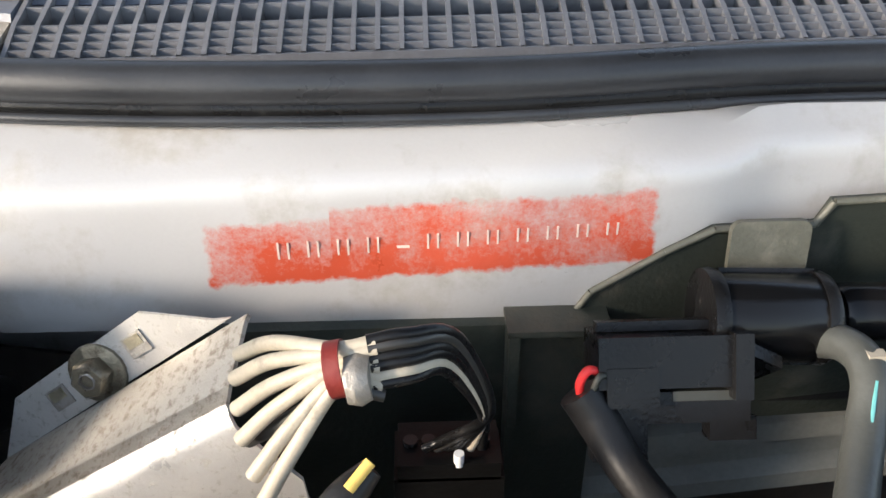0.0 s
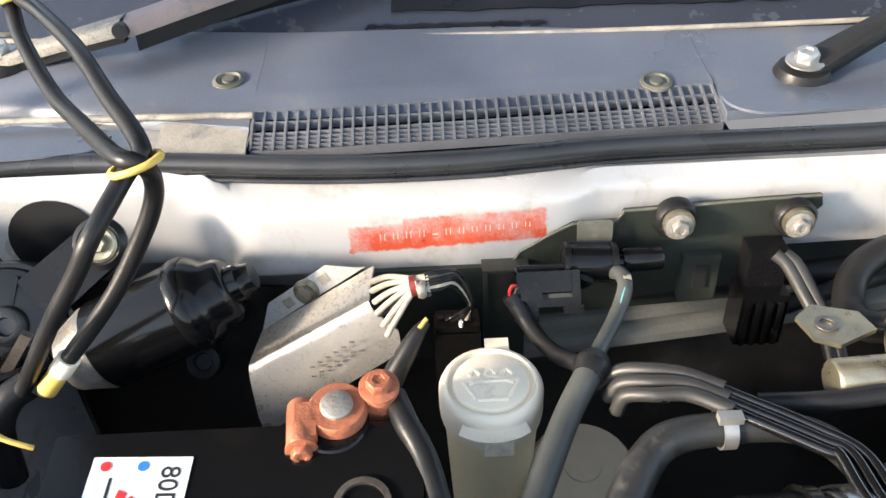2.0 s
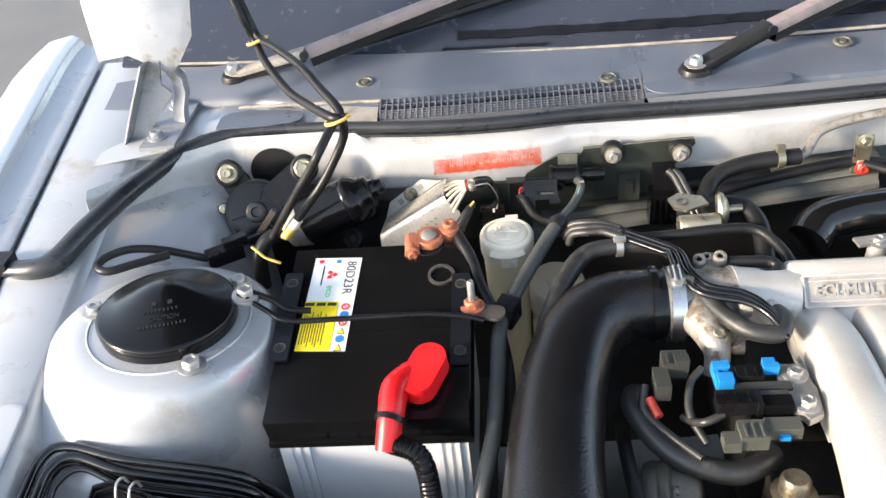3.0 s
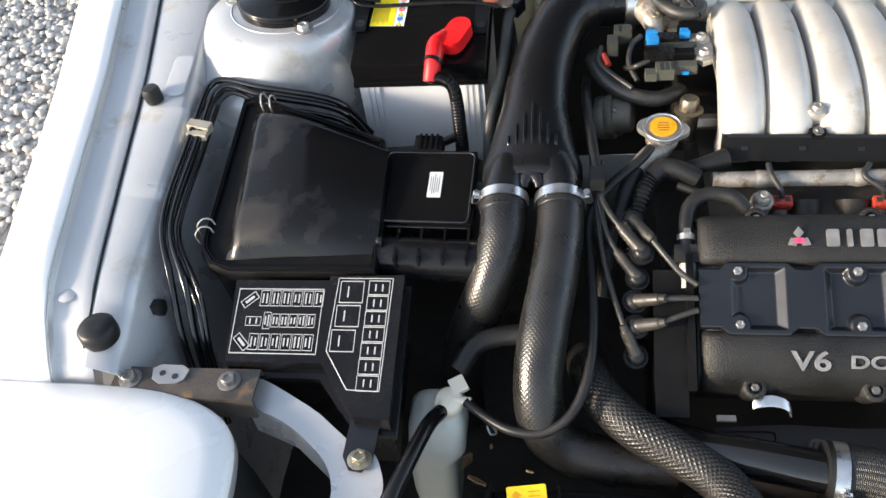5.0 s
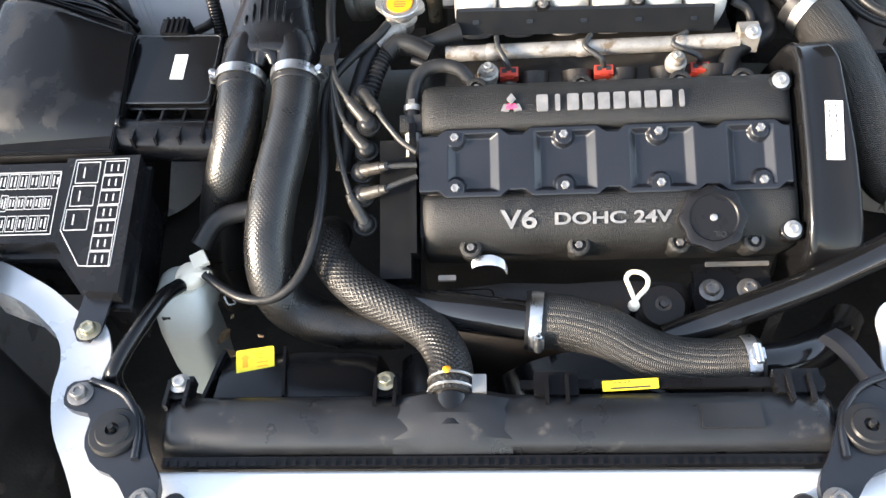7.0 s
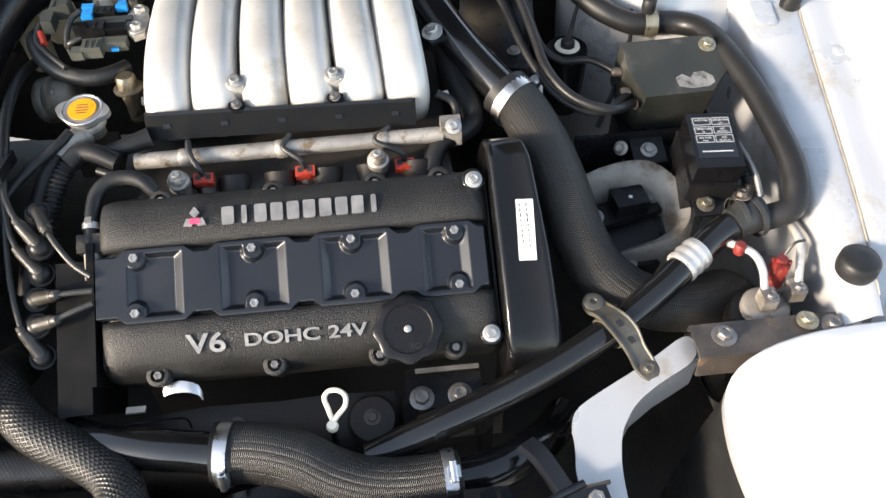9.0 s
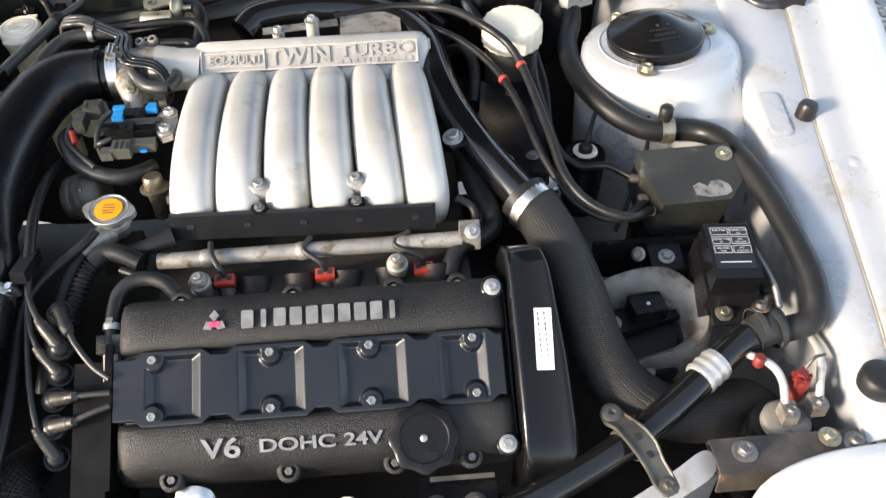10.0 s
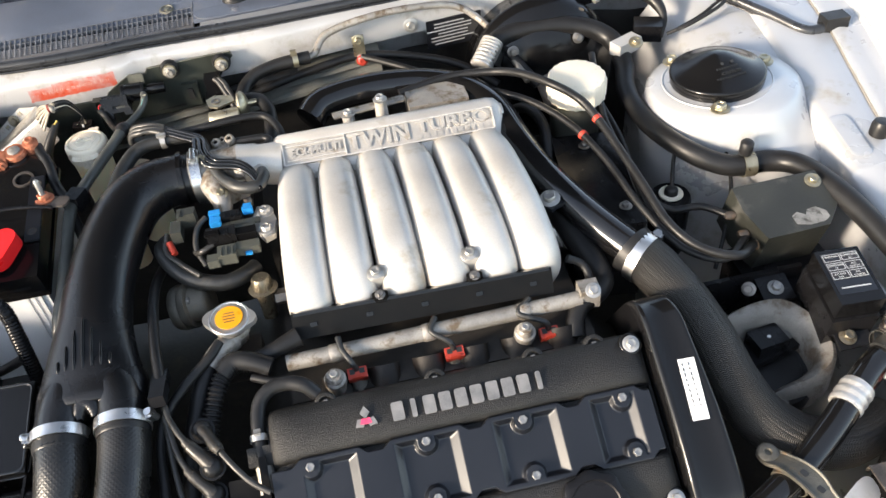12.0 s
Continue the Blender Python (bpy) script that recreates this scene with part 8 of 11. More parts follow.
def filler_area():
    """Coolant filler, throttle gear and plugs between elbow and plenum."""
    t = thing("coolant_filler", (0.207, -0.285, 0.78), "radiator filler with a bright cap and orange label", "coolant filler")
    m = basis((0.207, -0.284, 0.835), (0, -0.12, 1))
    part("neck", lathe(B(), [(0.013, -0.05), (0.015, -0.022), (0.0195, -0.018), (0.0195, -0.012), (0.0175, -0.010), (0.021, -0.006), (0.021, -0.002)], m, 26), ROUGHALU, t)
    poly = []
    for k in range(48):
        a = 2 * math.pi * k / 48
        r = 0.0225 + 0.0085 * max(0, math.cos(a - 0.25)) ** 10 + 0.0085 * max(0, -math.cos(a - 0.25)) ** 10
        poly.append((r * math.cos(a), r * math.sin(a)))
    cap = part("cap", prism(B(), poly, 0.0055, m @ Matrix.Rotation(radians(-25), 4, "Z"), 0.002, 2, -0.0015), STEEL, t, "bright eared pressure cap")
    ring = [m @ V(0.0222 * math.cos(a), 0.0222 * math.sin(a), 0.0048) for a in (2 * math.pi * k / 20 for k in range(21))]
    part("rolled_rim", tube(B(), ring, 0.0017, 8, 3), CLAMP, cap, "bright rolled rim")
    part("outlet", tube(B(), [(0.205, -0.292, 0.812), (0.190, -0.306, 0.812), (0.176, -0.322, 0.806)], [0.013, 0.0125, 0.0125], 18), ROUGHALU, t, "stained cast outlet")
    part("label", lathe(B(), [(0.0160, 0.0057), (0.0160, 0.0064), (0, 0.0064)], m, 28), ORANGE, cap, "orange round caution label")
    for k in range(4):
        part("print_bar", box(B(), None, (0.015 - 0.002 * abs(k - 1.5), 0.0012, 0.0003), 0, m @ Matrix.Translation((0, 0.006 - k * 0.004, 0.0065))), RUST, cap)
    part("housing", box(B(), (0.212, -0.298, 0.782), (0.046, 0.036, 0.036), 0.012), HEATSHIELD, t, "stained thermostat housing")
    hose("coolant_hose", [(0.180, -0.318, 0.807), (0.172, -0.328, 0.804), (0.16, -0.355, 0.79), (0.145, -0.40, 0.76), (0.135, -0.45, 0.72)], 0.0105, RUBBER, "black coolant hose from the filler", seg=14)
    hose("corrugated_loom", [(0.222, -0.330, 0.808), (0.205, -0.333, 0.812), (0.188, -0.345, 0.806), (0.176, -0.372, 0.793), (0.168, -0.398, 0.775), (0.166, -0.42, 0.75)], 0.0092, RUBBER, "black corrugated wiring conduit", "conduit", 14, ribs=(0.0045, 0.0028))
    hose("taped_loom", [(0.245, -0.342, 0.808), (0.225, -0.334, 0.815), (0.205, -0.330, 0.816), (0.192, -0.34, 0.81)], 0.011, RUBBER, "grimy taped wiring loom", "loom", 12)
    hose("small_hose", [(0.222, -0.346, 0.802), (0.245, -0.356, 0.800), (0.262, -0.356, 0.798)], 0.005, RUBBER, "short black vacuum hose", seg=10)
    hose("bypass_hose", [(0.132, -0.128, 0.838), (0.1275, -0.148, 0.842), (0.142, -0.179, 0.836), (0.1677, -0.200, 0.829), (0.201, -0.2085, 0.825), (0.226, -0.198, 0.823), (0.238, -0.185, 0.820)], 0.0102, OLDRUBBER, "matt black curved bypass hose", seg=14)
    # idle motor: stacked discs
    t = thing("idle_actuator", (0.16, -0.21, 0.72), "round dull grey-brown idle actuator on the throttle side", "actuator")
    m = basis((0.145, -0.205, 0.795), (0.92, -0.15, 0.2))
    part("body", lathe(B(), [(0.020, -0.014), (0.027, -0.012), (0.029, -0.004), (0.027, 0.0), (0.029, 0.003), (0.029, 0.010), (0.024, 0.012), (0.022, 0.03), (0.018, 0.034)], m, 26), OLDSTEEL, t)
    for k in range(3):
        a = 2.1 * k
        part("bolt", bolt_mesh(0.0045, DARKBOLT, False), None, t, "", m @ Matrix.Translation((0.022 * math.cos(a), 0.022 * math.sin(a), 0.012)))
    t = thing("fuel_regulator", (0.243, -0.22, 0.78), "stained metal fuel pressure regulator", "regulator")
    m = basis((0.2445, -0.226, 0.805), (0, 0.1, 1))
    part("body", lathe(B(), [(0.009, -0.03), (0.0095, -0.004), (0.0105, -0.002), (0.0105, 0.010), (0.0175, 0.012), (0.0180, 0.0145), (0.0125, 0.0165), (0.0120, 0.028), (0.0095, 0.0315), (0, 0.032)], m, 24), GOLDNUT, t)
    part("fitting", lathe(B(), [(0.010, -0.012), (0.010, 0.014), (0.007, 0.018)], basis((0.268, -0.225, 0.80), (1, 0, 0)), 6), DARKBOLT, t)
    # connector stack with blue clips on a bright bracket
    t = thing("connector_bracket", (0.24, -0.165, 0.82), "bright cast bracket carrying stacked wiring plugs", "bracket")
    bm = prism(B(), [(0.252, -0.128), (0.268, -0.130), (0.275, -0.158), (0.272, -0.186), (0.26, -0.192), (0.250, -0.176), (0.246, -0.150)], 0.008, Matrix.Translation((0, 0, 0.860)), 0.003)
    part("plate", bm, STEEL, t)
    for p in ((0.262, -0.142, 0.868), (0.262, -0.176, 0.868)):
        bolt(p, (0, 0, 1), 0.0068, STEEL, t)
    def plug(label, rows, group="wiring plugs"):
        """A plug from a row of blocks along x: (part name, x0, x1, y, z, depth, height, material)."""
        x, y, z = rows[0][1], rows[0][3], rows[0][4]
        c = thing("wiring_plug", (x, y, z - rows[0][6] / 2), label, "connector", group)
        for nm, x0, x1, y, z, d, h, mt in rows:
            ob = part(nm, box(B(), ((x0 + x1) / 2, y, z), (x1 - x0, d, h), min(d, h) * 0.14), mt, c)
            if nm == "shell":
                for k in range(3):
                    part("rib", box(B(), (x0 + (x1 - x0) * (0.2 + 0.3 * k), y - d * 0.1, z + h / 2 + 0.0006), (0.0016, d * 0.7, 0.0018), 0.0004), mt, ob)
        return c
    plug("black wiring plug locked by two bright blue clips", [("shell", 0.207, 0.234, -0.1430, 0.870, 0.014, 0.012, PLUGBLACK), ("lock", 0.1940, 0.2080, -0.1360, 0.8725, 0.0075, 0.012, BLUECON), ("lock", 0.1960, 0.2085, -0.1505, 0.8715, 0.0105, 0.012, BLUECON), ("lock_bridge", 0.1945, 0.1985, -0.1440, 0.8700, 0.020, 0.010, BLUECON), ("lock", 0.2350, 0.2480, -0.1400, 0.8745, 0.0060, 0.009, BLUECON), ("lock_bridge", 0.2365, 0.2465, -0.1330, 0.8740, 0.0060, 0.008, BLUECON), ("neck", 0.2080, 0.2550, -0.1560, 0.8660, 0.0090, 0.010, GREYCON)])
    plug("glossy black wiring plug with an open latch", [("shell", 0.1900, 0.2220, -0.1720, 0.8690, 0.0160, 0.014, PLUGBLACK), ("latch", 0.1890, 0.2060, -0.1760, 0.8775, 0.0070, 0.0040, GLOSS), ("collar", 0.2215, 0.2255, -0.1740, 0.8690, 0.0175, 0.0155, PLUGBLACK), ("neck", 0.2255, 0.2500, -0.1760, 0.8690, 0.0120, 0.0110, GLOSS), ("rail", 0.2250, 0.2490, -0.1665, 0.8710, 0.0050, 0.0050, GREYCON)])
    plug("olive grey wiring plug with a stepped latch", [("shell", 0.2020, 0.2240, -0.2010, 0.8620, 0.0190, 0.0150, OLIVECON), ("tail", 0.1890, 0.2025, -0.2060, 0.8600, 0.0130, 0.0110, OLIVECON), ("neck", 0.2240, 0.2520, -0.1950, 0.8620, 0.0130, 0.0120, OLIVECON), ("tag", 0.2340, 0.2420, -0.2030, 0.8600, 0.0040, 0.0040, BLUECON)])
    plug("dark grey wiring plug over the intake elbow", [("shell", 0.1540, 0.1760, -0.1240, 0.8680, 0.0170, 0.0180, GREYCON), ("tail", 0.1450, 0.1580, -0.1420, 0.8630, 0.0240, 0.0170, GREYCON), ("latch", 0.1640, 0.1760, -0.1290, 0.8785, 0.0090, 0.0040, GREYCON)])
    for pts in ([(0.188, -0.130, 0.868), (0.176, -0.142, 0.862), (0.172, -0.165, 0.85), (0.182, -0.19, 0.84)], [(0.196, -0.178, 0.862), (0.182, -0.182, 0.858), (0.174, -0.175, 0.85), (0.168, -0.16, 0.84)], [(0.138, -0.140, 0.86), (0.135, -0.16, 0.85), (0.15, -0.18, 0.845), (0.175, -0.205, 0.84)]):
        hose("plug_wire", pts, 0.0036, GREYWIRE, "dusty twisted plug wires", "wire", 8)
    c = single("wire_mark", tube(B(), [(0.140, -0.152, 0.856), (0.146, -0.168, 0.850)], 0.0042, 8), REDCON, "red sleeve on the plug wires", "sleeve")
    # throttle body
    t = thing("throttle_body", (0.21, -0.04, 0.80), "cast aluminium throttle body with bolted flange", "throttle body")
    part("bore", tube(B(), [(0.172, -0.037, 0.864), (0.20, -0.037, 0.865), (0.245, -0.037, 0.866)], [0.034, 0.031, 0.030], 26), ROUGHALU, t)
    part("flange", lathe(B(), [(0.030, -0.005), (0.038, -0.005), (0.039, 0.0), (0.038, 0.005), (0.030, 0.005)], basis((0.236, -0.037, 0.858), (1, 0, 0)), 30, close=False), ROUGHALU, t)
    for y, z in ((-0.070, 0.884), (-0.066, 0.835), (-0.006, 0.835)):
        part("ear", lathe(B(), [(0.010, -0.005), (0.010, 0.004), (0.008, 0.006), (0, 0.006)], basis((0.236, y, z), (-1, 0, 0)), 16), ROUGHALU, t)
    part("casting", tube(B(), [(0.196, -0.052, 0.868), (0.203, -0.078, 0.868), (0.208, -0.100, 0.858), (0.205, -0.112, 0.84)], [0.021, 0.017, 0.012, 0.010], 18, 5), ROUGHALU, t)
    part("web", box(B(), (0.222, -0.068, 0.858), (0.030, 0.030, 0.022), 0.009, Matrix.Rotation(0.5, 4, "Z")), ROUGHALU, t)
    for p in ((0.190, -0.044, 0.894), (0.209, -0.094, 0.873)):
        bolt(p, (0, -0.45, 1), 0.0058, BRASS, t)
    t = thing("vacuum_block", (0.225, -0.01, 0.86), "pale cast vacuum valve block with round bosses", "valve block")
    vm = Matrix.Translation((0.220, -0.004, 0.872)) @ Matrix.Rotation(radians(-14), 4, "Z") @ Matrix.Rotation(radians(24), 4, "X")
    part("block", prism(B(), softened([(-0.018, -0.012), (-0.006, -0.019), (0.012, -0.017), (0.019, -0.006), (0.018, 0.010), (0.004, 0.017), (-0.012, 0.014), (-0.019, 0.002)]), 0.014, vm, 0.003, 3, -0.016), ROUGHALU, t)
    for px, py, h, r in ((-0.011, 0.003, 0.023, 0.0062), (-0.002, -0.009, 0.022, 0.0066), (0.010, -0.008, 0.020, 0.0056), (0.008, 0.007, 0.026, 0.0062), (-0.004, 0.009, 0.019, 0.0048)):
        boss = part("boss", lathe(B(), [(r + 0.001, 0.010), (r, h - 0.001), (r - 0.0012, h), (r * 0.52, h), (r * 0.48, h - 0.003), (0, h - 0.003)], vm @ Matrix.Translation((px, py, 0)), 18), ROUGHALU, t)
        part("bore", lathe(B(), [(r * 0.46, 0), (0, 0.0002)], vm @ Matrix.Translation((px, py, h - 0.0026)), 12), PLASTIC, boss, "dark screw hole")
    hose("return_hose", [(0.236, -0.008, 0.889), (0.256, -0.010, 0.890), (0.272, -0.012, 0.890), (0.279, -0.019, 0.889), (0.274, -0.027, 0.888), (0.255, -0.029, 0.888), (0.232, -0.027, 0.886)], 0.0052, RUBBER, "black hairpin vacuum hose with red marks", seg=12)
    # steel lines that bend round the throttle
    for k in range(3):
        o = 0.0075 * k
        pts = [(0.108, 0.062 - o * 1.2, 0.893), (0.122, 0.058 - o, 0.896), (0.150, 0.038 - o, 0.896), (0.176, 0.018 - o, 0.896), (0.192 - o * 0.8, 0.000, 0.897), (0.196 - o * 0.9, -0.030, 0.897), (0.208 - o * 0.6, -0.052 - o * 0.7, 0.896), (0.235, -0.062 - o, 0.895), (0.252, -0.078 - o, 0.892), (0.262, -0.10 - o, 0.885)]
        hose("vacuum_pipe", pts, 0.0030, BLACKPIPE, "thin black steel vacuum line", "pipe", 8)
        hose("pipe_sleeve", [(0.082 + o * 0.4, 0.072 - o * 1.3, 0.876), (0.092, 0.070 - o * 1.2, 0.888), (0.106, 0.064 - o * 1.2, 0.894), (0.122, 0.058 - o, 0.896), (0.140, 0.046 - o, 0.896)], 0.0042, GREYWIRE, "grey rubber sleeve on a vacuum line", "sleeve", 8)
    hose("heater_hose", [(0.050, -0.072, 0.84), (0.064, -0.040, 0.862), (0.082, -0.004, 0.878), (0.105, 0.022, 0.886), (0.142, 0.027, 0.888), (0.172, 0.024, 0.888), (0.188, 0.006, 0.889), (0.196, -0.028, 0.888), (0.208, -0.066, 0.886), (0.23, -0.100, 0.884), (0.256, -0.108, 0.884), (0.266, -0.09, 0.884), (0.264, -0.074, 0.880)], [0.0098, 0.0098, 0.0098, 0.0092, 0.008, 0.0075, 0.0075, 0.0075, 0.008, 0.008, 0.008, 0.008, 0.008], OLDRUBBER, "grey rubber hose over the throttle body", seg=14)
    hose("vacuum_hose", [(0.16, 0.046, 0.884), (0.195, 0.040, 0.890), (0.235, 0.042, 0.892), (0.272, 0.042, 0.890), (0.290, 0.018, 0.886), (0.297, -0.012, 0.880), (0.297, -0.03, 0.87)], 0.0055, RUBBER, "thin black vacuum hose", seg=10)
    c = thing("hose_clamp", (0.135, 0.027, 0.88), "bright pinch hose clamp", "hose clamp", "hose clamps")
    part("band", band(B(), (0.136, 0.027, 0.888), (1, 0.03, 0), 0.0093, 0.007, 0.0012), STEEL, c)
    part("ear", box(B(), (0.136, 0.024, 0.899), (0.012, 0.006, 0.004), 0.001), STEEL, c)
    # solenoid with gold can on a bracket
    t = thing("vacuum_solenoid", (0.225, 0.065, 0.84), "gold-zinc vacuum solenoid on a folded bracket", "solenoid")
    part("bracket", prism(B(), [(0.196, 0.098), (0.208, 0.108), (0.232, 0.100), (0.236, 0.085), (0.212, 0.074), (0.200, 0.080)], 0.003, Matrix.Translation((0, 0, 0.893)), 0.001), BRASS, t)
    part("boss", lathe(B(), [(0.004, 0), (0.004, 0.001), (0.0065, 0.001), (0.0065, 0)], basis((0.210, 0.090, 0.8965), (0, 0, 1)), 16, close=False), DARKBOLT, t)
    part("can", lathe(B(), [(0.010, -0.022), (0.0115, -0.020), (0.0115, 0.018), (0.009, 0.020)], basis((0.222, 0.056, 0.889), (1, 0.05, 0)), 20), BRASS, t)
    part("disc", lathe(B(), [(0.017, -0.003), (0.019, 0), (0.017, 0.004), (0.010, 0.008), (0.004, 0.009), (0.004, 0.022)], basis((0.246, 0.076, 0.893), (1, -0.1, 0.1)), 24), BRASS, t)


filler_area()


# ---- right of the engine: brake reservoir, actuator, relays, air-conditioning ----
def brake_parts():
    t = thing("brake_reservoir", (0.715, 0.0, 0.78), "brake fluid reservoir with a chalky white ribbed cap", "brake reservoir")
    m = basis((0.715, 0.002, 0.872), (0.0, -0.05, 1))
    seg = 60
    rows = []
    for r, h in ((0.039, -0.016), (0.0415, -0.014), (0.0415, 0.012), (0.039, 0.017), (0.030, 0.019), (0.001, 0.0195)):
        rows.append([m @ V(*((r + (0.0011 * math.cos(20 * 2 * math.pi * k / seg) if r > 0.038 else 0)) * f for f in (math.cos(2 * math.pi * k / seg), math.sin(2 * math.pi * k / seg))), h) for k in range(seg)])
    part("cap", loft(B(), rows, 0, True), WHITECAP, t, "chalky white screw cap")
    part("tank", lathe(B(), [(0.030, -0.10), (0.036, -0.085), (0.037, -0.016)], m, 30), GREYCON, t, "dirty translucent grey tank")
    b = thing("brake_booster", (0.72, 0.14, 0.72), "large round black brake booster on the firewall", "brake booster")
    part("drum", lathe(B(), [(0.115, -0.06), (0.118, -0.02), (0.122, -0.015), (0.122, -0.005), (0.110, 0.008), (0.07, 0.03), (0.04, 0.035), (0.0, 0.035)], basis((0.715, 0.165, 0.800), (0, -1, 0.12)), 40), GLOSS, b)
    for p in ((0.66, 0.142, 0.86), (0.765, 0.142, 0.865)):
        bolt(p, (0, -1, 0.3), 0.006, DARKBOLT, b)
    part("master", tube(B(), [(0.715, 0.13, 0.80), (0.715, 0.06, 0.79), (0.715, -0.03, 0.785)], 0.02, 18), ROUGHALU, b)
    bm = box(B(), (0.745, 0.212, 0.897), (0.135, 0.03, 0.028), 0.006, Matrix.Rotation(radians(-6), 4, "Y"))
    single("wiring_cover", bm, PLASTIC, "black plastic wiring cover on the firewall", "cover")
    # foil-wrapped pipe joint
    c = single("foil_sleeve", tube(B(), [(0.602, 0.118, 0.858), (0.618, 0.135, 0.870), (0.630, 0.148, 0.880)], 0.0165, 18, ribs=(0.006, 0.002)), SILVERTAPE, "crinkled silver foil sleeve on a hose", "sleeve")
    t = thing("pipe_bracket", (0.822, 0.09, 0.83), "pale aluminium pipe bracket with a bolt", "bracket")
    part("block", box(B(), (0.824, 0.094, 0.866), (0.045, 0.022, 0.020), 0.007, Matrix.Rotation(radians(25), 4, "Z")), ALU, t)
    bolt((0.834, 0.080, 0.876), (0, -0.4, 1), 0.007, BRASS, t)
    t = thing("wiring_plug", (0.86, 0.12, 0.85), "black wiring plug with a looped grey wire", "connector", "wiring plugs")
    part("shell", box(B(), (0.868, 0.118, 0.872), (0.042, 0.032, 0.026), 0.004, Matrix.Rotation(radians(-20), 4, "Z")), PLASTIC, t)
    part("wire", tube(B(), [(0.888, 0.092, 0.874), (0.92, 0.082, 0.890), (0.965, 0.090, 0.905), (0.985, 0.105, 0.910), (0.975, 0.108, 0.905), (0.94, 0.092, 0.895), (0.90, 0.086, 0.882)], 0.0028, 8), RUBBER, t)
    part("pipe", tube(B(), [(0.885, 0.11, 0.86), (0.897, 0.13, 0.885), (0.885, 0.165, 0.905), (0.862, 0.19, 0.91)], [0.006, 0.006, 0.013, 0.013], 12), RUBBER, t)
    hose("steel_pipe", [(0.80, 0.175, 0.905), (0.83, 0.185, 0.912), (0.87, 0.19, 0.912)], 0.006, STEEL, "bright steel pipe by the hinge", "pipe", 12)


def actuator_box():
    t = thing("actuator_box", (0.90, -0.27, 0.72), "dull olive-black actuator box with worn corner", "actuator")
    m = Matrix.Translation((0.898, -0.262, 0.7965)) @ Matrix.Rotation(radians(-2), 4, "Z") @ Matrix.Rotation(radians(16), 4, "X")
    part("case", prism(B(), [(-0.057, 0.037), (0.056, 0.043), (0.064, -0.010), (0.042, -0.038), (-0.040, -0.043), (-0.055, 0.0)], 0.030, m, 0.003, 2, -0.045), BOXGREY, t)
    bolt(m @ V(0.047, 0.028, 0.030), m.to_3x3() @ V(0, 0, 1), 0.0068, BRASS, t)
    part("scuff", prism(B(), [(0.002, -0.030), (0.0, -0.018), (0.008, -0.013), (0.018, -0.019), (0.022, -0.012), (0.034, -0.010), (0.045, -0.018), (0.046, -0.027), (0.038, -0.032), (0.018, -0.034)], 0.0304, m, 0, 1, 0.0298), CHALK, t, "chalky grey scuffs")
    for k, y in enumerate((0.012, -0.018, -0.036)):
        p = m @ V(-0.057 + 0.006 * k, y, 0.006)
        part("nipple", lathe(B(), [(0.006, 0), (0.006, 0.008), (0.004, 0.012)], basis(p, (-1, 0, 0.1)), 10), RUST, t)
    hose("actuator_hose", [m @ V(-0.062, 0.012, 0.006), (0.81, -0.222, 0.805), (0.775, -0.212, 0.80), (0.752, -0.19, 0.81), (0.742, -0.14, 0.83), (0.738, -0.06, 0.845), (0.752, 0.02, 0.86), (0.765, 0.08, 0.87)], 0.005, RUBBER, "thin black actuator hose", seg=10)
    hose("actuator_hose", [m @ V(-0.050, -0.036, 0.008), (0.81, -0.325, 0.812), (0.77, -0.305, 0.818), (0.745, -0.265, 0.83), (0.735, -0.20, 0.846), (0.7256, -0.14, 0.860), (0.7165, -0.0885, 0.871), (0.7010, -0.053, 0.886), (0.672, -0.026, 0.899), (0.640, 0.020, 0.896), (0.606, 0.055, 0.886), (0.54, 0.072, 0.880), (0.468, 0.060, 0.875)], 0.0058, RUBBER, "long black control cable arching over the brake reservoir", "cable", 10)
    hose("control_cable", [m @ V(-0.050, -0.018, 0.004), (0.80, -0.315, 0.800), (0.755, -0.29, 0.808), (0.725, -0.23, 0.83), (0.705, -0.15, 0.853), (0.68, -0.08, 0.867), (0.64, -0.015, 0.873), (0.585, 0.04, 0.872), (0.525, 0.10, 0.870), (0.46, 0.16, 0.872), (0.43, 0.182, 0.874)], 0.005, RUBBER, "long black throttle cable to the firewall", "cable", 10)
    for p, d in (((0.7150, -0.0850, 0.8722), (-0.3, 0.9, 0.3)), ((0.690, -0.102, 0.8625), (-0.25, 0.7, 0.1))):
        single("cable_mark", band(B(), p, d, 0.0060, 0.006, 0.0008, 12), REDCON, "red paint mark on a cable", "mark")
    hose("control_cable", [(0.80, -0.30, 0.79), (0.755, -0.25, 0.80), (0.745, -0.17, 0.815), (0.752, -0.08, 0.83), (0.748, 0.0, 0.845), (0.758, 0.06, 0.85)], 0.0048, RUBBER, "black cable beside the brake reservoir", "cable", 10)
    # round canister with a white ring
    c = thing("vacuum_canister", (0.79, -0.18, 0.68), "black canister with a white ring and rubber stud", "canister")
    part("body", lathe(B(), [(0.026, -0.10), (0.028, -0.012), (0.026, -0.006), (0.0, -0.006)], basis((0.792, -0.172, 0.795), (0, 0, 1)), 26), PLASTIC, c)
    part("ring", lathe(B(), [(0.009, 0), (0.010, 0.002), (0.016, 0.002), (0.0165, 0)], basis((0.792, -0.172, 0.791), (0, 0, 1)), 26, close=False), WHITECAP, c, "white plastic ring")
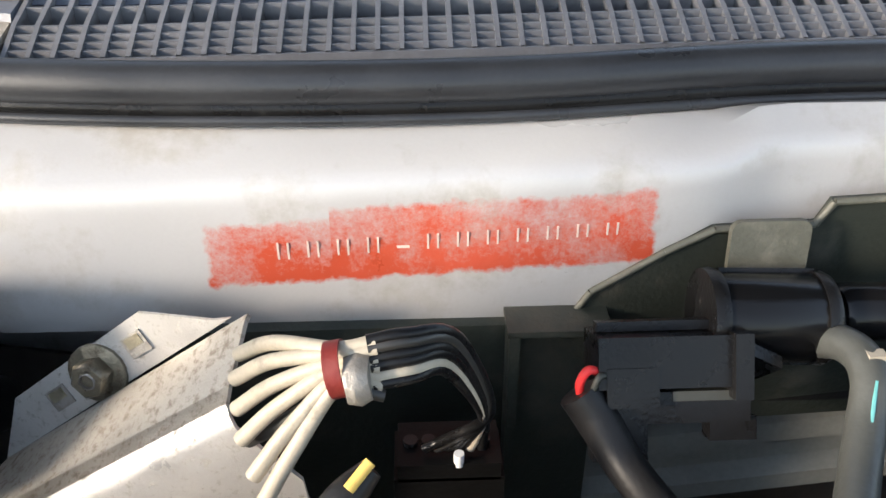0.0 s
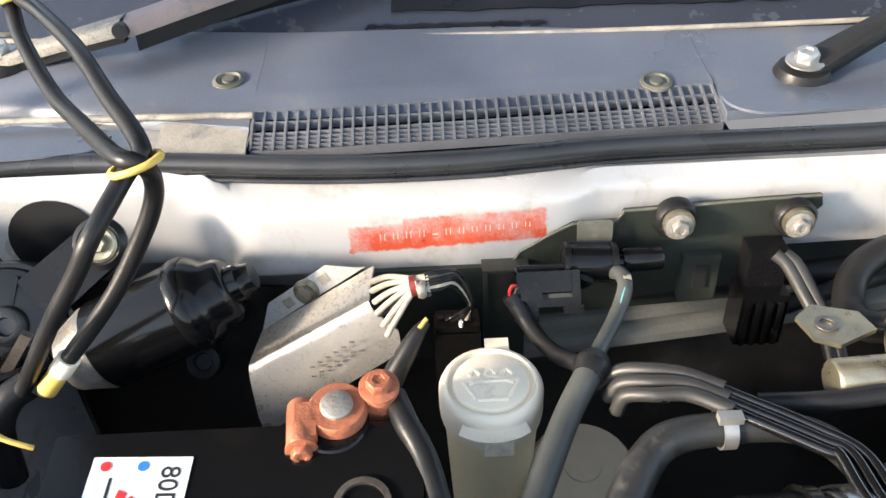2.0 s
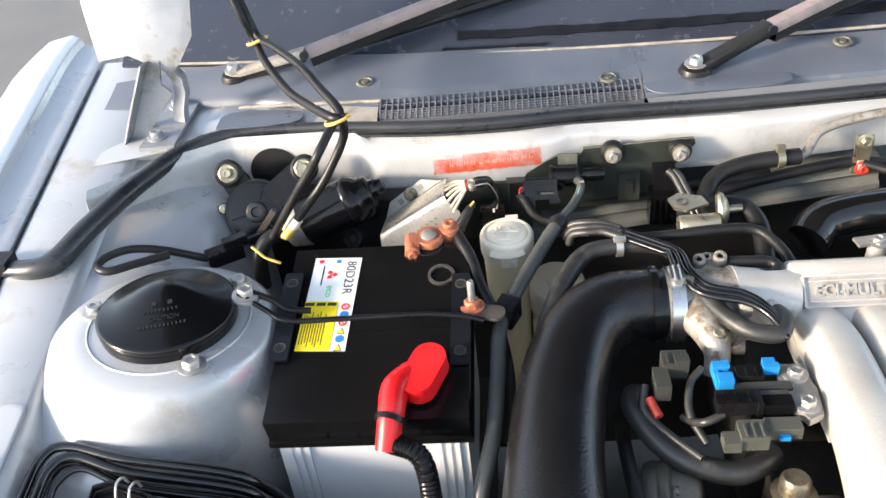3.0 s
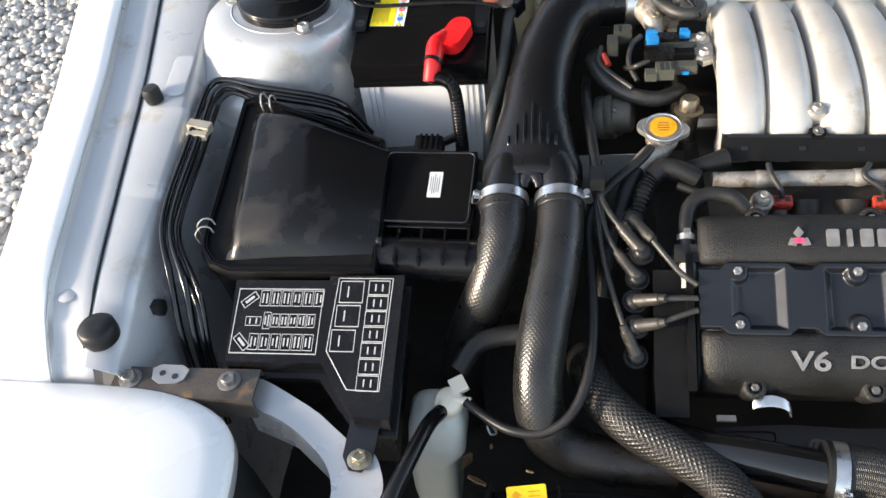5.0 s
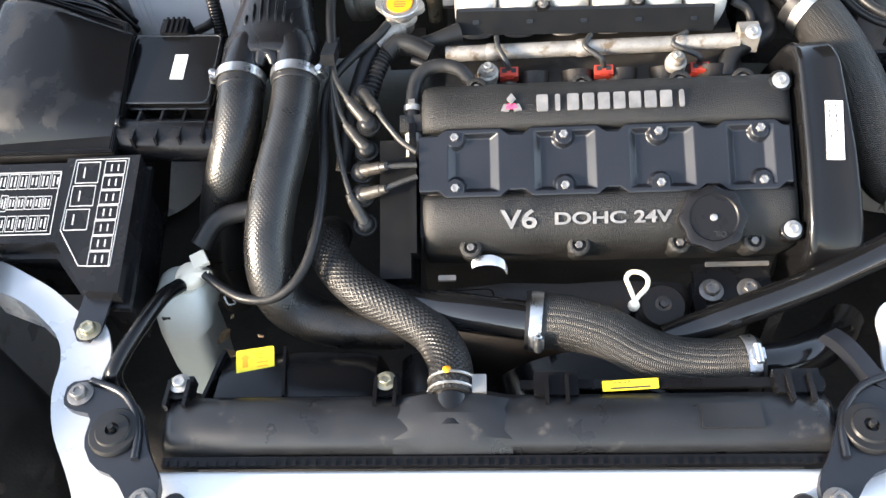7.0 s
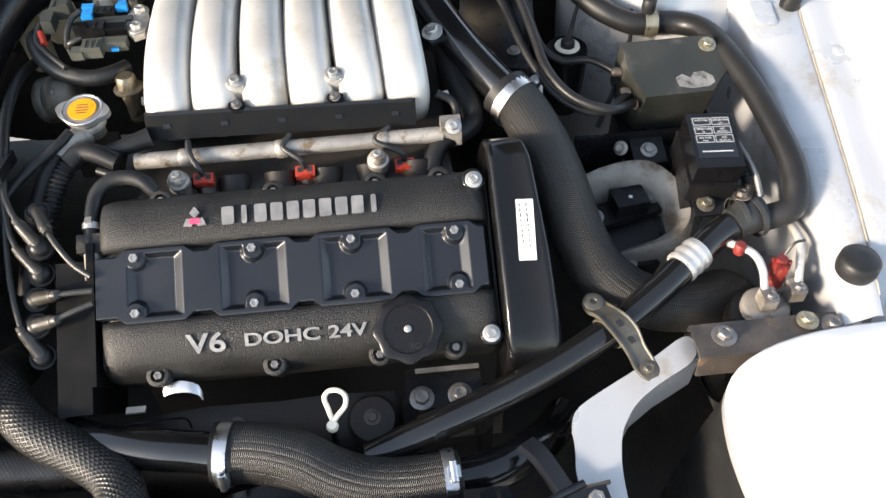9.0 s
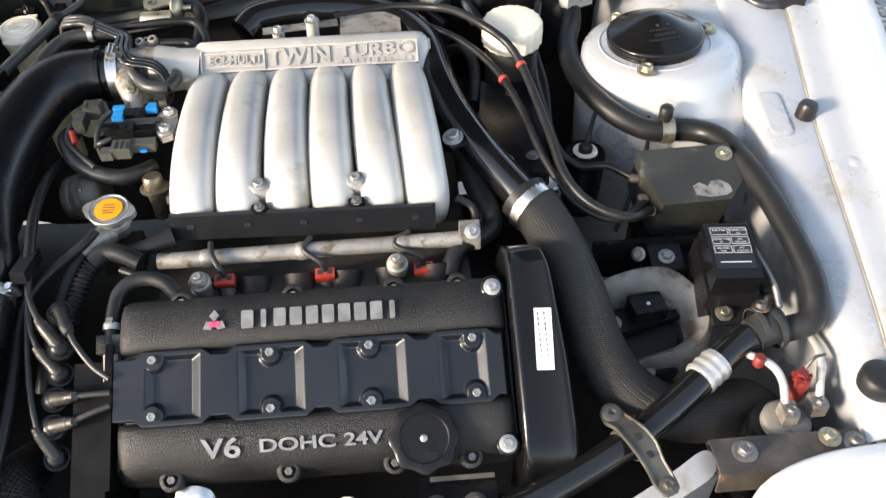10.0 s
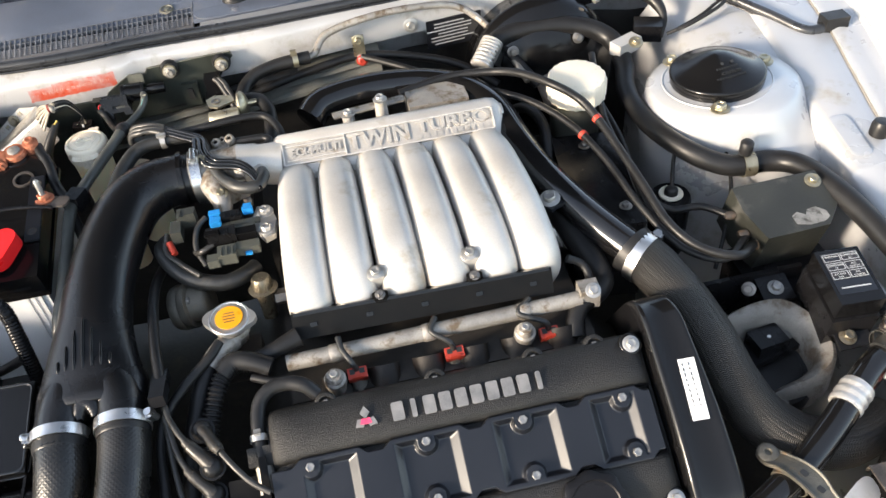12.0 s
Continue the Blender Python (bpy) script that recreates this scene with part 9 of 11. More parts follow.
    part("stud", lathe(B(), [(0.009, 0), (0.009, 0.008), (0.006, 0.011), (0, 0.011)], basis((0.792, -0.172, 0.791), (0, 0, 1)), 18), RUBBER, c)
    hose("canister_wire", [(0.794, -0.168, 0.80), (0.815, -0.125, 0.826), (0.850, -0.102, 0.836), (0.878, -0.112, 0.832), (0.880, -0.140, 0.822), (0.868, -0.19, 0.80), (0.84, -0.24, 0.77), (0.815, -0.275, 0.74)], 0.0028, RUBBER, "thin black wire looping over the canister", "wire", 8)
    s = thing("hose_strap", (0.897, -0.15, 0.79), "pale clamp strap with a black knob on the heater hose", "strap")
    part("band", band(B(), (0.896, -0.1735, 0.818), (1, -0.08, 0), 0.0152, 0.016, 0.0016), BRASS, s)
    part("knob", lathe(B(), [(0.008, 0), (0.009, 0.004), (0.009, 0.018), (0.006, 0.021), (0, 0.021)], basis((0.892, -0.170, 0.834), (0, 0, 1)), 16), RUBBER, s)


def relay_box():
    t = thing("relay_box", (0.912, -0.39, 0.72), "glossy black relay box with printed white labels", "relay box")
    m = Matrix.Translation((0.9125, -0.3905, 0.8005)) @ Matrix.Rotation(radians(-4), 4, "Z") @ Matrix.Rotation(radians(9), 4, "X")
    part("lid", box(B(), None, (0.053, 0.076, 0.030), 0.004, m), GLOSS, t)
    part("base", box(B(), None, (0.057, 0.080, 0.05), 0.004, m @ Matrix.Translation((0, -0.001, -0.041))), PLASTIC, t)
    lab = part("label", box(B(), None, (0.044, 0.058, 0.0005), 0, m @ Matrix.Translation((0, 0.004, 0.0152))), SATIN, t, "dark label with white print")
    for r in range(3):
        for c in range(2):
            q = m @ Matrix.Translation((-0.0105 + c * 0.0215, 0.026 - r * 0.0125, 0.0157))
            bm = B()
            for px, py, sx, sy in ((0, 0.0048, 0.0195, 0.0006), (0, -0.0048, 0.0195, 0.0006), (-0.0097, 0, 0.0006, 0.0096), (0.0097, 0, 0.0006, 0.0096)):
                box(bm, None, (sx, sy, 0.0004), 0, q @ Matrix.Translation((px, py, 0)))
            part("cell", bm, PRINT, lab)
            word(("RAD FAN", "COND FAN", "COND FAN", "A/C", "A/C FAN", "A/C")[r * 2 + c], 0.0036, q @ Matrix.Translation((0, 0.0016, 0)), PRINT, lab, 0.0002)
            if r or c:
                word(("LO", "LO", "HI", "CLUTCH", "FAN", "CLUTCH")[r * 2 + c], 0.0032, q @ Matrix.Translation((0, -0.0024, 0)), PRINT, lab, 0.0002)
    part("print_bar", box(B(), None, (0.034, 0.0016, 0.0004), 0, m @ Matrix.Translation((0, -0.0165, 0.0157))), PRINT, lab)
    part("bracket", box(B(), (0.912, -0.428, 0.748), (0.042, 0.03, 0.004), 0.001, Matrix.Rotation(radians(20), 4, "X")), PLASTIC, t)
    bolt((0.905, -0.43, 0.751), (0, -0.35, 1), 0.0068, GOLDNUT, t)
    part("loom", tube(B(), [(0.948, -0.38, 0.78), (0.956, -0.42, 0.765), (0.952, -0.45, 0.74)], 0.007, 10, ribs=(0.004, 0.0015)), RUBBER, t)
    hose("steel_line", [(0.945, -0.335, 0.79), (0.955, -0.37, 0.785), (0.962, -0.41, 0.778), (0.963, -0.44, 0.765)], 0.0035, STEEL, "thin bright steel line behind the relay box", "pipe", 8)


def air_con():
    t = thing("coolant_joint", (0.94, -0.47, 0.74), "grey rubber joint with a slotted clamp on the pipe", "pipe joint")
    part("sleeve", tube(B(), [(0.920, -0.474, 0.762), (0.936, -0.468, 0.766), (0.954, -0.466, 0.768)], [0.019, 0.0205, 0.019], 22), OLDRUBBER, t)
    for d in (-0.010, 0.008):
        part("band", band(B(), (0.937 + d, -0.468 - d * 0.2, 0.766), (1, 0.25, 0.1), 0.0212, 0.006, 0.0015), GREYWIRE, t)
    part("bolt", bolt_mesh(0.0065, RUST, True), None, t, "", basis((0.930, -0.455, 0.786), (0, 0.3, 1)))
    single("foil_sleeve", tube(B(), [(0.851, -0.5155, 0.7453), (0.864, -0.5065, 0.7485), (0.877, -0.4983, 0.7518)], 0.0186, 22, ribs=(0.0095, 0.0013)), SILVERTAPE, "crumpled white-silver tape round the coolant pipe", "tape")
    # forked clamp bracket on the pipe
    b = thing("pipe_clamp_bracket", (0.78, -0.58, 0.70), "worn grey-brown steel clamp bracket over the coolant pipe", "bracket")
    mids = [V(*p) for p in ((0.7475, -0.530, 0.729), (0.7495, -0.535, 0.730), (0.754, -0.545, 0.731), (0.760, -0.558, 0.739), (0.767, -0.575, 0.7455), (0.774, -0.592, 0.7455), (0.780, -0.607, 0.739), (0.786, -0.622, 0.733), (0.790, -0.633, 0.732), (0.792, -0.638, 0.731))]
    rows = []
    for k, q in enumerate(mids):
        d = (mids[min(k + 1, 9)] - mids[max(k - 1, 0)]).normalized()
        w = d.cross(V(0, 0, 1)).normalized()
        n = w.cross(d)
        half = (0.005, 0.0105, 0.0125, 0.0118, 0.0135, 0.0135, 0.0112, 0.0118, 0.0100, 0.005)[k]
        rows.append([q - w * half - n * 0.003, q - w * half + n * 0.0016, q - w * (half - 0.0016) + n * 0.0018, q - w * (half - 0.003) + n * 0.0002, q, q + w * (half - 0.003) + n * 0.0002, q + w * (half - 0.0016) + n * 0.0018, q + w * half + n * 0.0016, q + w * half - n * 0.003])
    part("strap", loft(B(), smooth_rows(rows)), OLDSTEEL, b)
    part("ring", band(B(), (0.768, -0.568, 0.7215), (0.75, 0.55, 0.2), 0.018, 0.02, 0.002), OLDSTEEL, b)
    part("pad", lathe(B(), [(0.0115, -0.001), (0.0115, 0.003), (0.009, 0.0045), (0.004, 0.0045), (0.003, 0.002), (0, 0.002)], basis((0.7515, -0.540, 0.7310), (0, -0.1, 1)), 20), OLDSTEEL, b)
    for p in ((0.7685, -0.579, 0.7463), (0.7765, -0.599, 0.7440)):
        part("slot", prism(B(), rounded(0.0085, 0.0065, 0.002), 0.0006, Matrix.Translation(p) @ Matrix.Rotation(radians(-66), 4, "Z"), 0), BLACKINK, b)
    bolt((0.7885, -0.629, 0.7325), (0, -0.1, 1), 0.0062, OLDSTEEL, b)
    # receiver drier top with fittings
    d = thing("receiver_drier", (0.945, -0.56, 0.62), "aluminium receiver drier head with pipe fittings", "receiver drier")
    part("body", lathe(B(), [(0.034, -0.14), (0.036, 0.0), (0.033, 0.010), (0, 0.011)], basis((0.938, -0.556, 0.700), (0, 0, 1)), 26), PLASTIC, d)
    part("head", lathe(B(), [(0.026, 0.0), (0.026, 0.012), (0.023, 0.015), (0.0, 0.015)], basis((0.940, -0.556, 0.706), (0, 0, 1)), 24), DIRTYALU, d)
    for x, y in ((0.938, -0.556), (0.972, -0.548)):
        part("block", box(B(), (x, y, 0.731), (0.016, 0.019, 0.018), 0.004), DIRTYALU, d)
        bolt((x, y - 0.004, 0.740), (0, 0, 1), 0.0056, DARKBOLT, d)
    part("pipe", tube(B(), [(0.936, -0.548, 0.738), (0.936, -0.530, 0.752), (0.930, -0.512, 0.757), (0.912, -0.496, 0.756), (0.89, -0.48, 0.75)], 0.0044, 12), ALU, d, "pale aluminium pipe")
    part("pipe", tube(B(), [(0.974, -0.546, 0.738), (0.980, -0.525, 0.75), (0.988, -0.50, 0.755), (0.990, -0.47, 0.75), (0.988, -0.45, 0.745)], 0.0044, 12), ALU, d, "pale aluminium pipe")
    part("valve_cap", lathe(B(), [(0.0062, -0.006), (0.0065, 0.005), (0.005, 0.007), (0, 0.007)], basis((0.918, -0.505, 0.758), (0, 0, 1)), 16), DULLRED, d, "red service valve cap")
    p = thing("pressure_switch", (0.957, -0.53, 0.72), "red pressure switch plug with a bent wire", "switch")
    part("plug", lathe(B(), [(0.007, -0.02), (0.0085, 0.0), (0.0085, 0.010), (0.0095, 0.011), (0.0095, 0.016), (0.006, 0.018), (0.006, 0.024), (0, 0.024)], basis((0.957, -0.530, 0.738), (0, 0.15, 1)), 10), DULLRED, p)
    for k in range(5):
        a = 1.25 * k
        part("key", box(B(), (0.957 + 0.0085 * math.cos(a), -0.5285 + 0.0085 * math.sin(a), 0.751 + 0.002 * (k % 2)), (0.004, 0.004, 0.014), 0.0008, None), DULLRED, p)
    part("base", lathe(B(), [(0.012, -0.012), (0.012, 0.0)], basis((0.957, -0.534, 0.724), (0, 0.15, 1)), 6), DARKBOLT, p)
    part("wire", tube(B(), [(0.958, -0.526, 0.768), (0.966, -0.522, 0.780), (0.978, -0.518, 0.778), (0.985, -0.51, 0.768)], 0.0018, 6), GREYWIRE, p)
    bolt((0.968, -0.590, 0.734), (0, 0, 1), 0.0075, BRASS, thing("support_stud", (0.968, -0.59, 0.73), "yellow zinc stud nut on the bracket", "nut"))


def mount_area():
    t = thing("engine_mount", (0.83, -0.40, 0.5), "grimy black engine mount under a pale stained alloy arm", "engine mount")
    rim = [(0.772, -0.375, 0.752, 0.006), (0.80, -0.366, 0.757, 0.010), (0.835, -0.360, 0.758, 0.013), (0.862, -0.364, 0.755, 0.017), (0.884, -0.386, 0.746, 0.015), (0.891, -0.415, 0.738, 0.018), (0.882, -0.440, 0.730, 0.015), (0.858, -0.450, 0.721, 0.011), (0.832, -0.450, 0.712, 0.007), (0.806, -0.452, 0.704, 0.005), (0.786, -0.462, 0.697, 0.003)]
    mid = V(0.826, -0.405, 0)
    rows = []
    for x, y, z, w in rim:
        d = (mid - V(x, y, 0)).normalized()
        p = V(x, y, z)
        rows.append([p - d * 0.010 - V(0, 0, 0.05), p - d * 0.008 - V(0, 0, 0.006), p - d * 0.003, p + d * w * 0.4 - V(0, 0, 0.003), p + d * w - V(0, 0, 0.014), p + d * (w + 0.004) - V(0, 0, 0.07)])
    part("arm", loft(B(), smooth_rows(rows)), DIRTYALU, t, "pale stained alloy arm")
    part("cushion", lathe(B(), [(0.050, -0.06), (0.052, -0.008), (0.048, 0.0), (0.040, -0.002), (0.036, 0.005), (0, 0.005)], basis((0.826, -0.418, 0.697), (0, -0.1, 1)), 32), RUBBER, t, "round black rubber cushion")
    part("bracket", box(B(), (0.822, -0.396, 0.712), (0.088, 0.034, 0.008), 0.003, Matrix.Rotation(radians(14), 4, "Z")), PLASTIC, t)
    part("stop_block", box(B(), (0.829, -0.392, 0.722), (0.040, 0.030, 0.024), 0.004, Matrix.Rotation(radians(8), 4, "Z")), PLASTIC, t, "black square stop block")
    part("flange", box(B(), (0.812, -0.458, 0.683), (0.060, 0.016, 0.006), 0.003, Matrix.Rotation(radians(10), 4, "Z")), PLASTIC, t)
    for p in ((0.785, -0.410, 0.722), (0.857, -0.385, 0.716), (0.821, -0.461, 0.687)):
        bolt(p, (0, -0.3, 1), 0.0062, DARKBOLT, t)
    part("paint_dot", lathe(B(), [(0.0024, 0), (0.0024, 0.001), (0, 0.001)], basis((0.829, -0.394, 0.734), (0, 0, 1)), 10), LABELW, t, "white paint dot")
    b = thing("cross_bracket", (0.845, -0.335, 0.7), "black steel bracket plate with bolts", "bracket")
    part("plate", box(B(), (0.862, -0.338, 0.752), (0.04, 0.036, 0.004), 0.001, Matrix.Rotation(radians(15), 4, "X")), PLASTIC, b)
    part("web", box(B(), (0.84, -0.318, 0.735), (0.13, 0.006, 0.06), 0.002), PLASTIC, b)
    bolt((0.862, -0.339, 0.755), (0, -0.3, 1), 0.0065, BOLTGREY, b)
    bolt((0.828, -0.335, 0.758), (-0.6, -0.5, 0.6), 0.0058, DARKBOLT, b)
    part("side", box(B(), (0.90, -0.30, 0.70), (0.12, 0.10, 0.09), 0.01), PLASTIC, b)
    # hoses between plenum and timing cover
    hose("coolant_hose", [(0.628, -0.155, 0.80), (0.634, -0.19, 0.805), (0.640, -0.23, 0.800), (0.650, -0.27, 0.792), (0.652, -0.298, 0.788), (0.636, -0.318, 0.788), (0.612, -0.330, 0.788), (0.600, -0.345, 0.780), (0.597, -0.362, 0.77)], [0.017, 0.017, 0.017, 0.0155, 0.0125, 0.0115, 0.0115, 0.0115, 0.0115], RUBBER, "black rubber coolant hose bending to the cylinder head", seg=16)
    hose("vacuum_hose", [(0.61, -0.28, 0.82), (0.628, -0.285, 0.81), (0.632, -0.30, 0.80), (0.622, -0.312, 0.80)], 0.005, RUBBER, "short black vacuum hose", seg=10)
    s = thing("pipe_stay", (0.64, -0.21, 0.82), "black stay with a bright bolt holding the intake pipe", "bracket")
    part("plate", box(B(), (0.627, -0.20, 0.843), (0.045, 0.016, 0.004), 0.001, Matrix.Rotation(radians(28), 4, "Z")), SATIN, s)
    bolt((0.614, -0.198, 0.847), (-0.2, -0.2, 1), 0.0085, STEEL, s)
    # dark rear timing cover and pump
    c = thing("rear_timing_cover", (0.700, -0.13, 0.68), "black plastic rear timing cover", "timing cover")
    turn = Matrix.Rotation(radians(-8), 4, "Z")
    part("shell", box(B(), (0.700, -0.13, 0.745), (0.09, 0.20, 0.13), 0.02, turn), PLASTIC, c)
    part("flange", box(B(), (0.700, -0.13, 0.775), (0.098, 0.208, 0.006), 0.003, turn), PLASTIC, c)
    for x, y in ((0.683, -0.205), (0.708, -0.06), (0.716, -0.20)):
        bolt((x, y, 0.811), (0, 0, 1), 0.0055, DARKBOLT, c)
    bm = lathe(B(), [(0.05, -0.04), (0.055, 0), (0.05, 0.03), (0.02, 0.035)], basis((0.67, -0.05, 0.74), (0.2, -0.4, 1)), 26)
    single("pump", bm, PLASTIC, "round black pump body", "pump")
    hose("pump_hose", [(0.655, -0.06, 0.80), (0.66, -0.02, 0.83), (0.65, 0.03, 0.83), (0.63, 0.06, 0.81)], 0.008, RUBBER, "black hose behind the plenum", seg=12)


brake_parts(), actuator_box(), relay_box(), air_con(), mount_area()


# ---- along the firewall ----
def chassis_stamp():
    """Stamped chassis number; the characters are plain strokes."""
    t = thing("chassis_stamp", (0.01, 0.182, 0.89), "stamped chassis number in worn red brushed paint", "chassis stamp")
    face = lambda x, z: V(x, float(np.interp(x, [-0.11, 0.08], [0.185, 0.184])) - 0.003 * (0.918 - z) / 0.033 - 0.0002, z)
    for k in range(12):
        x = -0.0375 + k * 0.0084
        z = 0.9045 + 0.045 * x
        h = 0.0078 if k != 4 else 0.0009
        w = 0.0007 if k != 4 else 0.0045
        for dx in ((-0.0014, 0.0014) if k != 4 else (0,)):
            part("stroke", box(B(), face(x + dx, z) + V(0, 0.0001, 0), (w * 0.8, 0.0005, h * 0.9), 0.00015), STAMP, t)


def ballast_bracket():
    t = thing("resistor_bracket", (-0.08, 0.14, 0.84), "dusty bent aluminium resistor bracket with punched slots", "bracket")
    L1, L2 = V(-0.113, 0.163, 0.870), V(-0.119, 0.161, 0.850)
    TL, TR, C, TIP = V(-0.073, 0.163, 0.899), V(-0.052, 0.163, 0.898), V(-0.048, 0.158, 0.900), V(-0.0415, 0.149, 0.9075)
    N, FL, LOW, LB = V(-0.045, 0.130, 0.8955), V(-0.124, 0.130, 0.848), V(-0.0285, 0.124, 0.876), V(-0.123, 0.122, 0.809)
    n = (TL - L2).cross(C - L2).normalized()
    if n.y > 0:
        n = -n
    ex = (C - L2).normalized()
    m = Matrix.Translation(L2) @ Matrix((ex, n.cross(ex), n)).transposed().to_4x4()
    inv = m.inverted()
    part("tab", prism(B(), [(inv @ p).to_2d()[:] for p in (L2, C, TR, TL, L1)], 0.0012, m, 0.0003), SHEETALU, t)
    mid = (L2 + C) / 2
    for q in (V(-0.0745, 0.160, 0.8905), V(-0.0985, 0.163, 0.8715)):
        u = (inv @ q).to_2d()
        part("slot", box(B(), None, (0.0068, 0.0062, 0.0008), 0.0002, m @ Matrix.Translation((u.x, u.y, 0.0014))), ROUGHALU, t, "punched slot with a raised edge")
        part("slot_shade", box(B(), None, (0.0050, 0.0030, 0.0008), 0.0, m @ Matrix.Translation((u.x, u.y + 0.001, 0.0016))), BRASS, t)
    u = (inv @ V(-0.087, 0.158, 0.8815)).to_2d()
    bolt(m @ V(u.x, u.y, 0.0012), n, 0.0055, GOLDNUT, t, label="brown flanged nut")
    part("stud", lathe(B(), [(0.0027, 0), (0.0027, 0.0058), (0.0020, 0.0061), (0.0019, 0.0052), (0, 0.0052)], m @ Matrix.Translation((u.x, u.y, 0.0012)), 12), DARKBOLT, t)
    # folded shield: crease at the tab, rounded fold, then the bright outer leaf
    def row(a, b, k=8):
        return [a.lerp(b, i / k) for i in range(k + 1)]
    def lift(a, b, d):
        return [p + V(0, -0.3, 0.95) * d for p in row(a, b)]
    fold = [lift(L2.lerp(FL, 0.82), TIP.lerp(N, 0.82), 0.0012), lift(FL, N, 0.0002)]
    part("shield", loft(B(), [row(L2, TIP), lift(L2.lerp(FL, 0.12), TIP.lerp(N, 0.12), 0.0012), *fold], 0.0012), DUSTYALU, t, "dust-browned upper leaf")
    drop = V(0, -0.0022, -0.0006)
    part("outer_leaf", loft(B(), [fold[0], fold[1], [p + drop for p in row(FL.lerp(LB, 0.06), N.lerp(LOW, 0.06))], [p + drop * 1.5 for p in row(FL.lerp(LB, 0.14), N.lerp(LOW, 0.14))], [p + drop for p in row(FL.lerp(LB, 0.5), N.lerp(LOW, 0.5))], row(LB, LOW), [p + V(0.001, 0.004, -0.020) for p in row(LB, LOW)]], 0.0012), SHEETALU, t)
    for r in range(2):
        for k in range(6):
            p = LB.lerp(LOW, 0.42 + k * 0.055) + V(0.0006, -0.0020, 0.016 - 0.008 * r)
            part("print_bar", box(B(), p, (0.0030, 0.0004, 0.0022), 0, Matrix.Rotation(radians(24), 4, "X")), ROUGHALU, t)
    # bundle of cream leads tied with a red band, turning into dark wires
    w = thing("resistor_leads", (-0.02, 0.12, 0.88), "cream sheathed leads tied with a red band", "wire bundle")
    starts = [(-0.0425, 0.139, 0.903), (-0.0425, 0.132, 0.9015), (-0.041, 0.124, 0.8995), (-0.0395, 0.118, 0.896), (-0.036, 0.110, 0.893), (-0.034, 0.107, 0.888), (-0.039, 0.122, 0.892)]
    tie = V(-0.0165, 0.1165, 0.9165)
    across = V(0.15, -0.55, -0.75).normalized()
    for i, s in enumerate(starts):
        a = tie + across * (0.0014 * (i - 3)) + V(0, 0, 0.0004 * (i % 2))
        end = a + V(0.0085, -0.001, 0.0025 - 0.0006 * i)
        mid = Vector(s).lerp(a, 0.45) + V(-0.001, 0, 0.0026 - 0.0006 * i)
        part("sheath", tube(B(), [s, mid, a, end], [0.0019, 0.0018, 0.0016, 0.0015], 14, 6), BEIGEWIRE if i != 6 else GREYWIRE, w)
        if i < 6:
            q = V(0.0005 + 0.0030 * i, 0.141, 0.868)
            pts = [end - V(0.002, 0, 0), end + V(0.006, 0.001, 0.0008), end + V(0.013 + 0.0008 * (5 - i), 0.008, -0.006 + 0.0005 * i), V(0.0165 - 0.0004 * i, 0.132, 0.889), q.lerp(V(0.016, 0.138, 0.880), 0.35), q]
            part("wire", tube(B(), pts, 0.0014, 12, 6), PLUGBLACK if i not in (1, 4) else (BEIGEWIRE if i == 4 else GREYWIRE), w)
    part("tie", band(B(), tie - V(0.0005, 0, 0), (1, 0, 0.2), 0.0054, 0.0034, 0.0006), DULLRED, w, "faded red tie band")
    bm = lathe(B(), [(0.0050, -0.0025), (0.0060, 0), (0.0048, 0.0025)], basis(tie + V(0.004, -0.002, -0.001), (1, 0, 0.1)), 14)
    for v in bm.verts:
        v.co += V(*[0.0006 * noise.noise(v.co * 900 + V(i, 0, 0)) for i in range(3)])
    part("foam", bm, ROUGHALU, w, "crumbling grey foam")
    c = thing("wiring_plug", (0.007, 0.145, 0.80), "black multi-pin plug below the leads", "connector", "wiring plugs")
    part("shell", box(B(), (0.007, 0.146, 0.836), (0.029, 0.018, 0.05), 0.002), MATTBLACK, c)
    part("cap", box(B(), (0.007, 0.145, 0.863), (0.027, 0.016, 0.006), 0.001), MATTBLACK, c)
    part("pin", lathe(B(), [(0.0014, 0), (0.0014, 0.004), (0, 0.004)], basis((0.0095, 0.138, 0.865), (0, 0, 1)), 10), LABELW, c, "white pin")
    for k in range(5):
        part("socket", lathe(B(), [(0.0020, 0), (0.0020, 0.002), (0.0013, 0.002)], basis((-0.003 + 0.0048 * k, 0.145, 0.8655), (0, 0, 1)), 10), RUBBER, c)
    hose("taped_loom", [(-0.0105, 0.106, 0.8985), (-0.016, 0.102, 0.894), (-0.022, 0.097, 0.886), (-0.030, 0.091, 0.874), (-0.037, 0.085, 0.86), (-0.04, 0.08, 0.84)], [0.0026, 0.0045, 0.0058, 0.0068, 0.0075, 0.008], RUBBER, "black taped wiring loom beside the bracket", "loom", 14)
    single("yellow_stripe", tube(B(), [(-0.0105, 0.1045, 0.9020), (-0.0150, 0.1005, 0.8985)], 0.0013, 8), YELLOWWIRE, "yellow stripe on the taped loom", "stripe")


